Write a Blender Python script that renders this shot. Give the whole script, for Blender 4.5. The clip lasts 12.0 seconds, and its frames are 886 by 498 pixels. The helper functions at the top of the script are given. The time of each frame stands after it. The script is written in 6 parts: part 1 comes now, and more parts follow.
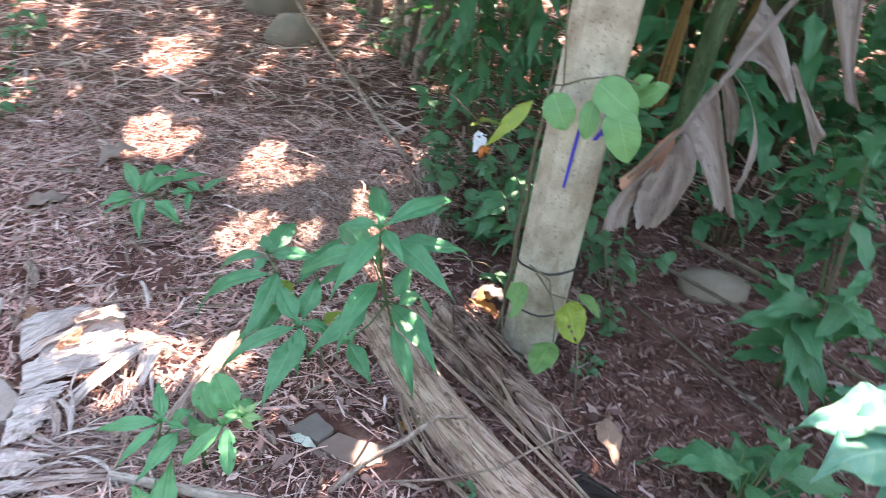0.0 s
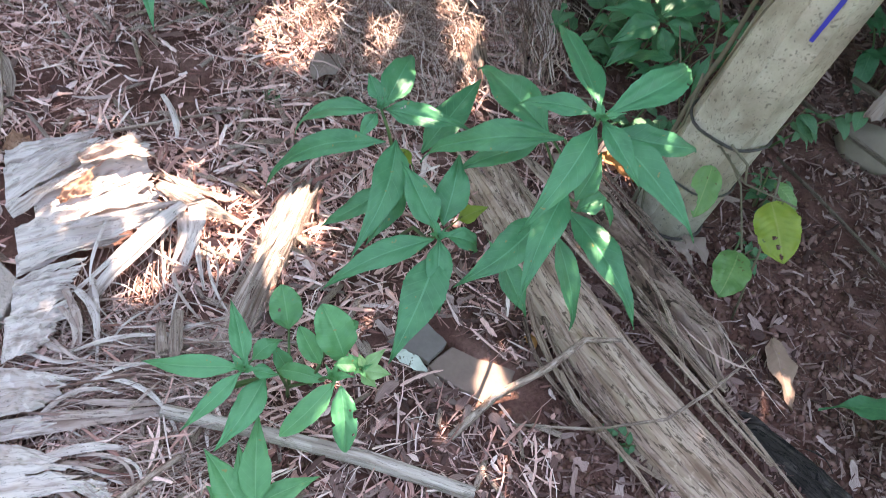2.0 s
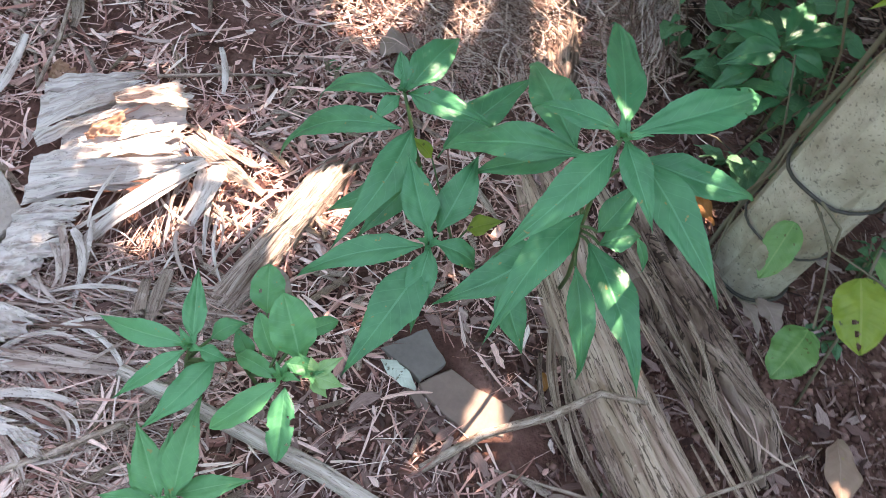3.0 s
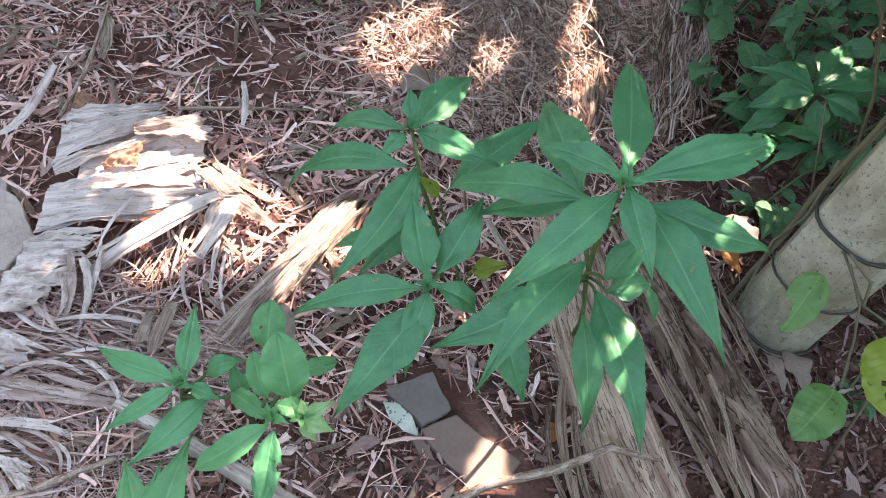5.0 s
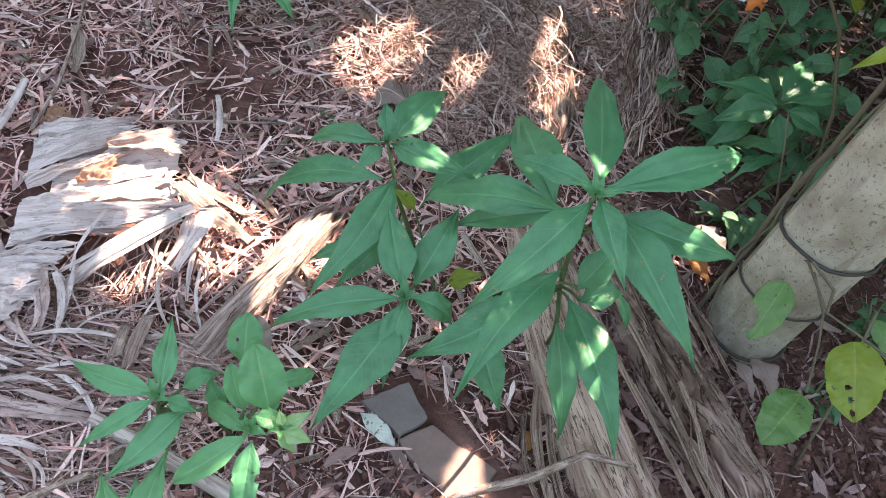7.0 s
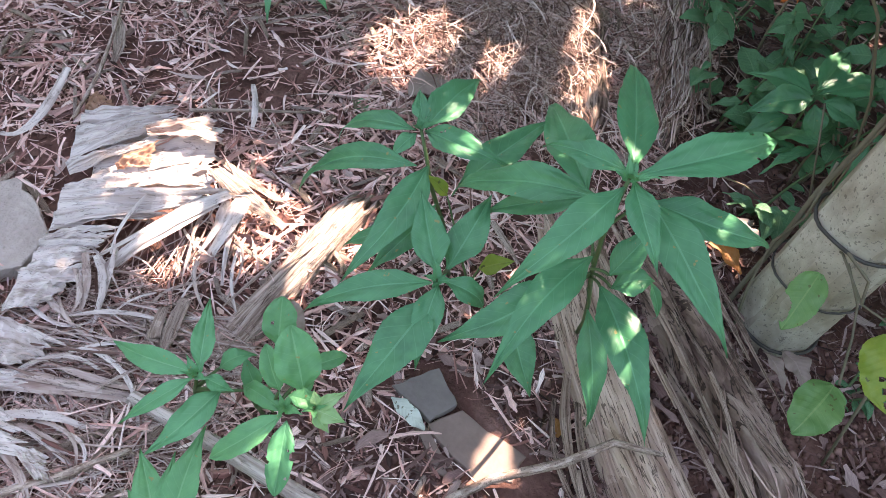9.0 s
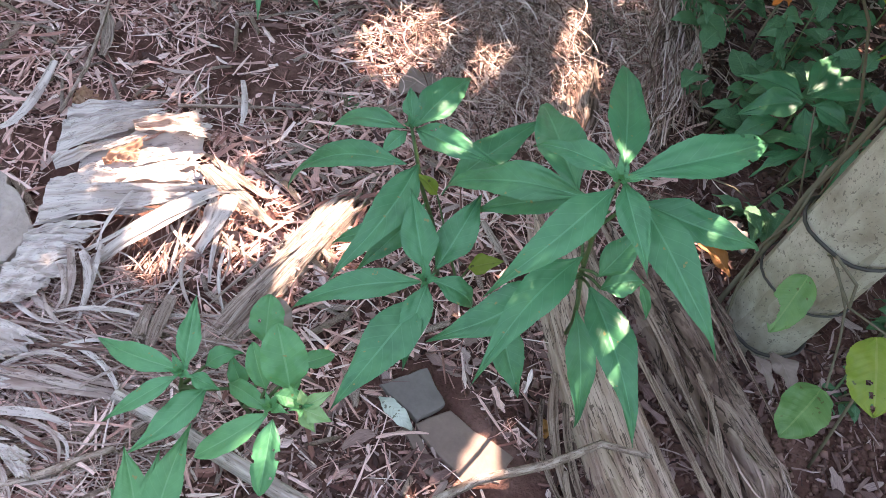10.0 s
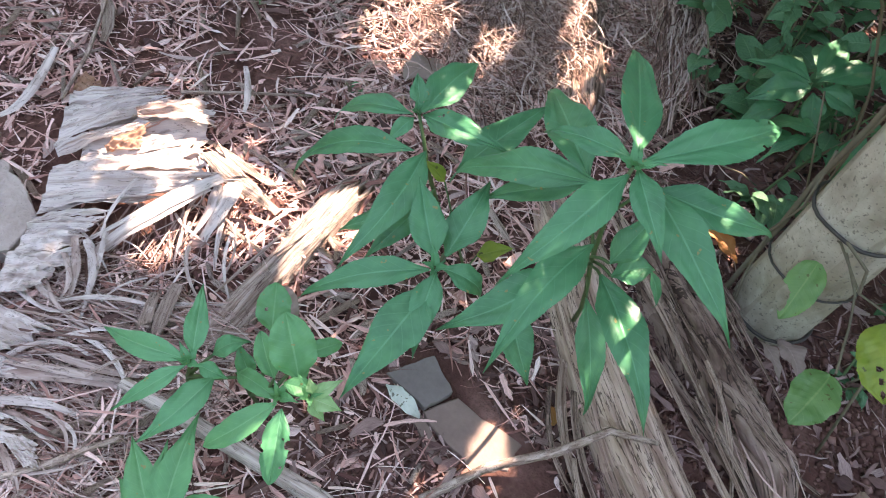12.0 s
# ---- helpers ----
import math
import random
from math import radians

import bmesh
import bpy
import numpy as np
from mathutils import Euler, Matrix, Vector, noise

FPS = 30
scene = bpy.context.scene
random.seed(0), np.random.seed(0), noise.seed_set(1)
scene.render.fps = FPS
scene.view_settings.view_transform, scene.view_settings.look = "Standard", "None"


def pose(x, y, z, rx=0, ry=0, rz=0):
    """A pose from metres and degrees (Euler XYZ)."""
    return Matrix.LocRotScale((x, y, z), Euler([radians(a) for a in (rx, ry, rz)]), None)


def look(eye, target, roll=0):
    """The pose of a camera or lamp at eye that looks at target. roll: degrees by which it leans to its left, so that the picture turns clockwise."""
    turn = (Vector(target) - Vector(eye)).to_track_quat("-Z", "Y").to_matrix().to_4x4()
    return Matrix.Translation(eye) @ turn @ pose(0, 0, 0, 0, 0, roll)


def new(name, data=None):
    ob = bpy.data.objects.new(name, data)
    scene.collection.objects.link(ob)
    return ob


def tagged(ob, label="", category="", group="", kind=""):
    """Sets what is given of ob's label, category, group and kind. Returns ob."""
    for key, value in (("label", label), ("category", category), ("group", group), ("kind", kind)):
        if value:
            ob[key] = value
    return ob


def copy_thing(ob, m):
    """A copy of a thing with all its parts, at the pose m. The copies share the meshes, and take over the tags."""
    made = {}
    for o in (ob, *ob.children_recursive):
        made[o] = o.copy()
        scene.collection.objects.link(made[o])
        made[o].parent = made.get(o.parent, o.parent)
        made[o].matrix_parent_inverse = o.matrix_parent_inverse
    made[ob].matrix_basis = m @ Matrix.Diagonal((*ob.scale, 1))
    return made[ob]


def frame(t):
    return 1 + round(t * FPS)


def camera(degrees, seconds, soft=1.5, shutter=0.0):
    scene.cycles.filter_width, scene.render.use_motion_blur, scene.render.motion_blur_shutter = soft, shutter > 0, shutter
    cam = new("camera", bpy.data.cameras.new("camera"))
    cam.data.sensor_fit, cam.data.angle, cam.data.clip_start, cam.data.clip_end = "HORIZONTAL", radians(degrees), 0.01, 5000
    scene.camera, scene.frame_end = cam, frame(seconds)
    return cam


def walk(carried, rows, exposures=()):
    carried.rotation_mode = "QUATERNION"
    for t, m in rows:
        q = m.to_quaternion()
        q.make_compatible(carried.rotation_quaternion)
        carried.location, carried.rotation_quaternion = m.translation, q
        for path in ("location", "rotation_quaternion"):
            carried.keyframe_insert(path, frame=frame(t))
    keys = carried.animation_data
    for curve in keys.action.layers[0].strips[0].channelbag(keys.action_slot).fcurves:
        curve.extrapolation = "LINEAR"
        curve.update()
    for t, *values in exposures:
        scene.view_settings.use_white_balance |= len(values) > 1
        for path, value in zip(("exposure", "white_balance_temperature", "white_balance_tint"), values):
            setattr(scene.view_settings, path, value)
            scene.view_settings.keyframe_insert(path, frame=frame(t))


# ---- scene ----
cam = camera(60.9, 12.0, soft=0.5, shutter=0.4)
PATH = [
    (0, (0.111, 0.05, 1.202), (0.076, 1.72, 0.102), 8.1),
    (0.2, (0.07, 0.074, 1.165), (0.118, 1.748, 0.072), 7.8),
    (0.5, (-0.006, 0.21, 1.151), (-0.015, 1.814, -0.043), 10.6),
    (1, (-0.053, 0.309, 1.109), (-0.166, 1.76, -0.262), 9.0),
    (1.5, (-0.202, 0.444, 1.064), (-0.152, 1.766, -0.436), 16.1),
    (2, (-0.246, 0.52, 1.026), (-0.035, 1.738, -0.546), 20.9),
    (2.5, (-0.191, 0.575, 0.981), (-0.115, 1.721, -0.656), 20.4),
    (3, (-0.096, 0.637, 0.966), (-0.2, 1.78, -0.672), 19.6),
    (3.5, (-0.068, 0.66, 0.944), (-0.272, 1.784, -0.698), 17.9),
    (3.7, (-0.076, 0.668, 0.953), (-0.282, 1.794, -0.687), 17.6),
    (5.3, (-0.06, 0.676, 0.959), (-0.304, 1.853, -0.639), 15.9),
    (5.5, (-0.07, 0.672, 0.965), (-0.281, 1.866, -0.625), 16.9),
    (6, (-0.071, 0.667, 0.966), (-0.244, 1.904, -0.596), 17.2),
    (6.5, (-0.063, 0.664, 0.97), (-0.251, 1.891, -0.599), 17.3),
    (6.7, (-0.063, 0.667, 0.966), (-0.25, 1.884, -0.61), 17.9),
    (8.3, (-0.061, 0.65, 0.964), (-0.283, 1.886, -0.592), 16.9),
    (8.5, (-0.062, 0.65, 0.964), (-0.289, 1.865, -0.608), 16.5),
    (9, (-0.063, 0.649, 0.965), (-0.311, 1.832, -0.629), 16.2),
    (9.5, (-0.064, 0.65, 0.969), (-0.308, 1.847, -0.614), 17.0),
    (10, (-0.063, 0.652, 0.961), (-0.286, 1.845, -0.629), 17.8),
    (10.5, (-0.064, 0.656, 0.959), (-0.278, 1.855, -0.627), 17.9),
    (11, (-0.066, 0.653, 0.962), (-0.28, 1.857, -0.62), 18.6),
    (11.5, (-0.065, 0.654, 0.955), (-0.23, 1.813, -0.665), 18.9),
    (12, (-0.074, 0.653, 0.954), (-0.279, 1.821, -0.656), 18.1),
]
walk(cam, [(t, look(eye, target, roll)) for t, eye, target, roll in PATH], [(0, 3.24, 8400, 18), (0.5, 3.28, 8300, 18), (1, 3.12, 8300, 16), (2.5, 3.0, 8700, 14), (3.5, 2.88, 8900, 13), (6, 2.88, 8900, 17), (8.5, 2.90, 8600, 19), (12, 2.88, 8700, 18)])

# ---- light ----
SUN = Vector((0.10, 0.62, 0.78)).normalized()
world = bpy.data.worlds.new("sky")
scene.world = world
world.use_nodes = True
wn = world.node_tree.nodes
sky = wn.new("ShaderNodeTexSky")
sky.sky_type = "NISHITA"
sky.sun_disc = False
sky.sun_elevation = math.asin(SUN.z)
sky.sun_rotation = math.atan2(SUN.x, SUN.y)
wn["Background"].inputs["Strength"].default_value = 0.15
world.node_tree.links.new(sky.outputs["Color"], wn["Background"].inputs["Color"])
sun = new("sun", bpy.data.lights.new("sun", "SUN"))
sun.data.energy, sun.data.angle, sun.data.color = 3.9, radians(0.5), (1.0, 0.965, 0.98)
sun.matrix_world = look(SUN * 20, (0, 0, 0))


# ---- materials ----
def material(name, rough=0.8, spec=0.3):
    m = bpy.data.materials.new(name)
    m.use_nodes = True
    b = m.node_tree.nodes["Principled BSDF"]
    b.inputs["Roughness"].default_value = rough
    b.inputs["Specular IOR Level"].default_value = spec
    return m, m.node_tree, b


def node(nt, kind, **values):
    n = nt.nodes.new(kind)
    for key, value in values.items():
        n.inputs[key].default_value = value
    return n


def ramp(nt, source, stops):
    r = nt.nodes.new("ShaderNodeValToRGB")
    e = r.color_ramp.elements
    while len(e) < len(stops):
        e.new(0.5)
    for k, (p, c) in zip(e, stops):
        k.position, k.color = p, (*c, 1)
    nt.links.new(source, r.inputs[0])
    return r.outputs[0]


def mix(nt, fac, a, b, blend="MIX"):
    m = nt.nodes.new("ShaderNodeMix")
    m.data_type, m.blend_type = "RGBA", blend
    for slot, value in ((0, fac), (6, a), (7, b)):
        if isinstance(value, (int, float)):
            m.inputs[slot].default_value = value
        elif isinstance(value, tuple):
            m.inputs[slot].default_value = (*value, 1)
        else:
            nt.links.new(value, m.inputs[slot])
    return m.outputs[2]


def calc(nt, op, a, b=0.0, c=0.0):
    m = nt.nodes.new("ShaderNodeMath")
    m.operation = op
    for slot, value in enumerate((a, b, c)):
        if isinstance(value, (int, float)):
            m.inputs[slot].default_value = value
        else:
            nt.links.new(value, m.inputs[slot])
    return m.outputs[0]


def grain(nt, scale, detail=4.0, stretch=None, where="Object"):
    t = nt.nodes.new("ShaderNodeTexCoord")
    out = t.outputs[where]
    if stretch:
        g = nt.nodes.new("ShaderNodeMapping")
        g.inputs["Scale"].default_value = stretch
        nt.links.new(out, g.inputs[0])
        out = g.outputs[0]
    n = node(nt, "ShaderNodeTexNoise", Scale=scale, Detail=detail, Roughness=0.6)
    nt.links.new(out, n.inputs["Vector"])
    return n.outputs["Fac"]


def relief(nt, shader, height, strength=0.5, distance=0.002):
    b = node(nt, "ShaderNodeBump", Strength=strength, Distance=distance)
    nt.links.new(height, b.inputs["Height"])
    nt.links.new(b.outputs[0], shader.inputs["Normal"])


def through_light(nt, shader, colour, amount):
    """Lets a thin sheet pass part of the light, as a leaf does."""
    t = nt.nodes.new("ShaderNodeBsdfTranslucent")
    if isinstance(colour, tuple):
        t.inputs[0].default_value = (*colour, 1)
    else:
        nt.links.new(colour, t.inputs[0])
    m = nt.nodes.new("ShaderNodeMixShader")
    m.inputs[0].default_value = amount
    nt.links.new(shader.outputs[0], m.inputs[1])
    nt.links.new(t.outputs[0], m.inputs[2])
    nt.links.new(m.outputs[0], nt.nodes["Material Output"].inputs[0])


def leaf_material(name, dark, light, vein, rough=0.42, spots=(0.3, 0.22, 0.08), spot_level=0.72, clear=0.3):
    m, nt, b = material(name, rough, 0.45)
    t = nt.nodes.new("ShaderNodeTexCoord")
    s = nt.nodes.new("ShaderNodeSeparateXYZ")
    nt.links.new(t.outputs["UV"], s.inputs[0])
    u, v = s.outputs[0], s.outputs[1]
    side = calc(nt, "ABSOLUTE", calc(nt, "SUBTRACT", v, 0.5))
    rib = calc(nt, "LESS_THAN", side, 0.022)
    lateral = calc(nt, "FRACT", calc(nt, "SUBTRACT", calc(nt, "MULTIPLY", u, 10.0), calc(nt, "MULTIPLY", side, 3.4)))
    thin = calc(nt, "LESS_THAN", calc(nt, "ABSOLUTE", calc(nt, "SUBTRACT", lateral, 0.5)), 0.035)
    blotch = grain(nt, 35.0, 3.0)
    rnd = nt.nodes.new("ShaderNodeObjectInfo").outputs["Random"]
    base = mix(nt, ramp(nt, blotch, [(0.32, (0, 0, 0)), (0.68, (1, 1, 1))]), dark, light)
    base = mix(nt, calc(nt, "MULTIPLY", rnd, 0.45), base, light)
    base = mix(nt, calc(nt, "MULTIPLY", thin, 0.22), base, vein)
    base = mix(nt, calc(nt, "MULTIPLY", rib, 0.5), base, vein)
    fleck = calc(nt, "GREATER_THAN", grain(nt, 90.0, 2.0), spot_level)
    base = mix(nt, calc(nt, "MULTIPLY", fleck, 0.8), base, spots)
    nt.links.new(base, b.inputs["Base Color"])
    puff = calc(nt, "ABSOLUTE", calc(nt, "SUBTRACT", lateral, 0.5))
    # Darker along the side veins: shade of the quilted creases put into the colour.
    base = mix(nt, calc(nt, "MULTIPLY", calc(nt, "SUBTRACT", 0.5, puff), 0.2), base, dark)
    nt.links.new(base, b.inputs["Base Color"])
    hgt = calc(nt, "SUBTRACT", calc(nt, "MULTIPLY", grain(nt, 120.0, 3.0), 0.5), calc(nt, "ADD", calc(nt, "MULTIPLY", puff, -0.8), rib))
    relief(nt, b, hgt, 0.5, 0.0018)
    nt.links.new(calc(nt, "ADD", calc(nt, "MULTIPLY", blotch, 0.25), rough - 0.1), b.inputs["Roughness"])
    through_light(nt, b, mix(nt, 0.5, base, (0.08, 0.30, 0.05)), clear)
    return m


def strand_material(name, stops, rough=0.85, clear=0.0, stripe=True):
    """Dry plant matter: a colour for each loose piece, with lengthwise fibres."""
    m, nt, b = material(name, rough, 0.2)
    g = nt.nodes.new("ShaderNodeNewGeometry")
    c = ramp(nt, g.outputs["Random Per Island"], stops)
    fine = grain(nt, 1.0, 3.0, (70.0, 900.0, 1.0), "UV")
    c = mix(nt, 0.75, c, mix(nt, ramp(nt, fine, [(0.3, (0, 0, 0)), (0.7, (1, 1, 1))]), (0.40, 0.36, 0.35), (1.25, 1.23, 1.22)), "MULTIPLY")
    big = grain(nt, 9.0, 3.0)
    c = mix(nt, calc(nt, "MULTIPLY", big, 0.35), c, mix(nt, 0.5, c, (0.14, 0.075, 0.06)))
    nt.links.new(c, b.inputs["Base Color"])
    relief(nt, b, fine, 0.4, 0.001)
    if clear:
        through_light(nt, b, c, clear)
    return m


def fibre_material(name, dark, mid, pale, around=60.0, along=3.0, rough=0.85, clear=0.0, depth=0.002, cracks=0.008, threads=0.5):
    """Weathered fibrous matter whose fibres run along the UV's first axis."""
    m, nt, b = material(name, rough, 0.2)
    coarse = grain(nt, 1.0, 6.0, (along, around * 0.7, 1.0), "UV")
    fine = grain(nt, 1.0, 3.0, (along * 3.0, around * 4.0, 1.0), "UV")
    stain = grain(nt, 14.0, 4.0)
    c = ramp(nt, coarse, [(0.33, dark), (0.46, mid), (0.58, pale), (0.72, mid)])
    c = mix(nt, threads, c, mix(nt, fine, (0.55, 0.52, 0.5), (1.12, 1.10, 1.08)), "MULTIPLY")
    c = mix(nt, calc(nt, "MULTIPLY", calc(nt, "GREATER_THAN", stain, 0.57), 0.45), c, dark)
    split = grain(nt, 1.0, 4.0, (along * 1.3, around * 0.9, 3.0), "UV")
    crack = calc(nt, "LESS_THAN", calc(nt, "ABSOLUTE", calc(nt, "SUBTRACT", split, 0.5)), cracks)
    c = mix(nt, calc(nt, "MULTIPLY", crack, 0.8), c, tuple(0.35 * q for q in dark))
    nt.links.new(c, b.inputs["Base Color"])
    high = calc(nt, "ADD", coarse, calc(nt, "MULTIPLY", fine, 1.2 * threads))
    relief(nt, b, calc(nt, "SUBTRACT", high, calc(nt, "MULTIPLY", crack, 0.8)), 0.9, depth)
    if clear:
        through_light(nt, b, c, clear)
    return m


def plain_material(name, a, b_col, scale=30.0, rough=0.8, spec=0.3, depth=0.001, strength=0.4):
    m, nt, b = material(name, rough, spec)
    n1, n2 = grain(nt, scale, 5.0), grain(nt, scale * 6.0, 3.0)
    c = mix(nt, n1, a, b_col)
    c = mix(nt, 0.35, c, mix(nt, n2, (0.5, 0.5, 0.5), (1.2, 1.2, 1.2)), "MULTIPLY")
    nt.links.new(c, b.inputs["Base Color"])
    relief(nt, b, calc(nt, "ADD", n1, calc(nt, "MULTIPLY", n2, 0.5)), strength, depth)
    return m


def soil_material():
    m, nt, b = material("red_soil", 0.95, 0.1)
    a = grain(nt, 14.0, 6.0)
    f = grain(nt, 160.0, 4.0)
    c = ramp(nt, a, [(0.25, (0.052, 0.023, 0.019)), (0.5, (0.135, 0.064, 0.053)), (0.75, (0.26, 0.143, 0.122))])
    c = mix(nt, 0.6, c, mix(nt, f, (0.4, 0.38, 0.36), (1.3, 1.25, 1.2)), "MULTIPLY")
    nt.links.new(c, b.inputs["Base Color"])
    relief(nt, b, calc(nt, "ADD", f, a), 0.9, 0.006)
    return m


def concrete_material():
    m, nt, b = material("concrete", 0.9, 0.2)
    a, f, w = grain(nt, 9.0, 6.0), grain(nt, 70.0, 4.0), grain(nt, 4.0, 5.0, (1.0, 1.0, 0.25))
    c = ramp(nt, a, [(0.3, (0.26, 0.215, 0.155)), (0.5, (0.45, 0.395, 0.310)), (0.70, (0.64, 0.585, 0.485))])
    c = mix(nt, calc(nt, "MULTIPLY", calc(nt, "GREATER_THAN", w, 0.55), 0.35), c, (0.20, 0.155, 0.10))
    c = mix(nt, 0.45, c, mix(nt, f, (0.42, 0.40, 0.37), (1.2, 1.2, 1.2)), "MULTIPLY")
    pits = calc(nt, "GREATER_THAN", grain(nt, 140.0, 3.0), 0.625)
    grit = calc(nt, "GREATER_THAN", grain(nt, 210.0, 2.0), 0.66)
    c = mix(nt, calc(nt, "MULTIPLY", pits, 0.55), c, (0.08, 0.068, 0.055))
    c = mix(nt, calc(nt, "MULTIPLY", grit, 0.5), c, (0.10, 0.09, 0.075))
    nt.links.new(c, b.inputs["Base Color"])
    relief(nt, b, calc(nt, "SUBTRACT", calc(nt, "MULTIPLY", f, 0.7), calc(nt, "MULTIPLY", pits, 1.5)), 1.0, 0.004)
    return m


GREEN = leaf_material("green_leaf", (0.031, 0.165, 0.075), (0.070, 0.275, 0.128), (0.14, 0.42, 0.22), rough=0.38)
LIGHT_GREEN = leaf_material("light_leaf", (0.052, 0.235, 0.100), (0.100, 0.350, 0.160), (0.20, 0.46, 0.24), rough=0.42)
ROUND_GREEN = leaf_material("round_leaf", (0.062, 0.245, 0.095), (0.115, 0.360, 0.150), (0.20, 0.46, 0.22), spot_level=0.70)
MINT_GREEN = leaf_material("mint_leaf", (0.085, 0.25, 0.085), (0.15, 0.345, 0.130), (0.24, 0.42, 0.18))
# Pale young leaf colour, brightened further in place of a sun fleck.
SPROUT_GREEN = leaf_material("sprout_leaf", (0.18, 0.36, 0.12), (0.30, 0.48, 0.22), (0.4, 0.54, 0.3))
VINE_GREEN = leaf_material("vine_leaf", (0.075, 0.19, 0.055), (0.14, 0.27, 0.085), (0.24, 0.36, 0.13), spots=(0.10, 0.06, 0.025), spot_level=0.66)
YELLOW_GREEN = leaf_material("yellowing_leaf", (0.17, 0.25, 0.03), (0.27, 0.33, 0.05), (0.34, 0.36, 0.10), spots=(0.08, 0.05, 0.03), spot_level=0.70)
WEED_GREEN = leaf_material("weed_leaf", (0.030, 0.115, 0.058), (0.105, 0.255, 0.125), (0.18, 0.34, 0.18), rough=0.5, spots=(0.22, 0.22, 0.10), spot_level=0.76)
# Darker copy of the leaf green, with deep shade put into the colour.
SHADE_GREEN = leaf_material("shaded_leaf", (0.028, 0.135, 0.064), (0.052, 0.205, 0.092), (0.09, 0.26, 0.12), rough=0.4)
# Paler copy of the leaf green, coloured as if lit by direct sun.
SUN_GREEN = leaf_material("sunlit_leaf", (0.06, 0.20, 0.13), (0.10, 0.28, 0.19), (0.2, 0.4, 0.28), rough=0.3, clear=0.10)
STEM_GREEN = plain_material("green_stem", (0.045, 0.10, 0.035), (0.10, 0.15, 0.06), 60.0, 0.6)
STEM_BROWN = plain_material("brown_stem", (0.10, 0.08, 0.05), (0.22, 0.18, 0.12), 60.0, 0.8)
VINE_STEM = plain_material("vine_stem", (0.10, 0.085, 0.055), (0.19, 0.16, 0.11), 80.0, 0.8)
STRAW = [(0.0, (0.062, 0.024, 0.020)), (0.14, (0.299, 0.132, 0.111)), (0.38, (0.659, 0.365, 0.316)), (0.68, (0.900, 0.583, 0.522)), (1.0, (0.900, 0.735, 0.677))]
DULL_STRAW = [(0.0, (0.043, 0.017, 0.014)), (0.3, (0.227, 0.101, 0.085)), (0.62, (0.536, 0.296, 0.254)), (1.0, (0.824, 0.544, 0.479))]
LITTER = strand_material("leaf_litter", STRAW)
FINE_LITTER = strand_material("fine_leaf_litter", DULL_STRAW)
SHRED = strand_material("pale_shreds", [(0.0, (0.13, 0.068, 0.056)), (0.5, (0.38, 0.252, 0.218)), (1.0, (0.62, 0.49, 0.45))])
DAMP_LITTER = strand_material("damp_litter", [(0.0, (0.045, 0.022, 0.020)), (0.4, (0.17, 0.092, 0.082)), (0.8, (0.33, 0.212, 0.192)), (1.0, (0.50, 0.365, 0.335))])
HAY = strand_material("hay", [(0.0, (0.060, 0.028, 0.023)), (0.3, (0.26, 0.145, 0.117)), (0.65, (0.56, 0.385, 0.33)), (1.0, (0.82, 0.66, 0.60))])
CRUMB = strand_material("soil_crumb", [(0.0, (0.062, 0.026, 0.021)), (0.6, (0.20, 0.098, 0.080)), (1.0, (0.35, 0.20, 0.168))])
DRY_SHEET = fibre_material("dry_banana_sheet", (0.36, 0.272, 0.248), (0.58, 0.482, 0.448), (0.70, 0.608, 0.575), 9.0, 1.6, clear=0.10, depth=0.0010, cracks=0.005, threads=0.4)
DRY_PINK = fibre_material("dry_pinkish_sheet", (0.27, 0.175, 0.150), (0.43, 0.315, 0.280), (0.53, 0.42, 0.385), 9.0, 1.6, clear=0.10, depth=0.0012, cracks=0.005, threads=0.5)
DRY_BROWN = fibre_material("dry_brown_sheet", (0.27, 0.135, 0.090), (0.36, 0.19, 0.130), (0.43, 0.255, 0.185), 8.0, 1.6, clear=0.15, depth=0.001, cracks=0.0, threads=0.3)
PALE_STICK = fibre_material("pale_stick", (0.33, 0.245, 0.215), (0.52, 0.42, 0.375), (0.66, 0.56, 0.51), 12.0, 1.5, depth=0.002, cracks=0.008)
DEAD_LEAF = fibre_material("dead_hanging_leaf", (0.12, 0.09, 0.076), (0.19, 0.15, 0.131), (0.26, 0.218, 0.196), 6.0, 1.2, clear=0.10, depth=0.0008, cracks=0.003, threads=0.25)
OLD_WOOD = fibre_material("weathered_wood", (0.23, 0.137, 0.100), (0.49, 0.335, 0.262), (0.66, 0.490, 0.402), 30.0, 2.0, depth=0.006, cracks=0.014, threads=0.75)
GREY_WOOD = fibre_material("grey_fibrous_wood", (0.095, 0.053, 0.040), (0.33, 0.214, 0.172), (0.54, 0.390, 0.322), 26.0, 2.2, depth=0.007, cracks=0.016, threads=0.85)
CHAR_WOOD = fibre_material("charred_wood", (0.020, 0.016, 0.015), (0.055, 0.045, 0.042), (0.11, 0.092, 0.086), 26.0, 2.2, depth=0.005, cracks=0.014, threads=0.8)
BARK = fibre_material("pale_bark", (0.227, 0.143, 0.113), (0.412, 0.296, 0.250), (0.567, 0.439, 0.384), 40.0, 1.8, depth=0.003, cracks=0.012)
TWIG = fibre_material("dry_twig", (0.154, 0.096, 0.077), (0.371, 0.258, 0.211), (0.556, 0.430, 0.370), 8.0, 9.0)
SOIL = soil_material()
CONCRETE = concrete_material()
WIRE = plain_material("dark_wire", (0.028, 0.026, 0.024), (0.085, 0.073, 0.064), 90.0, 0.6)
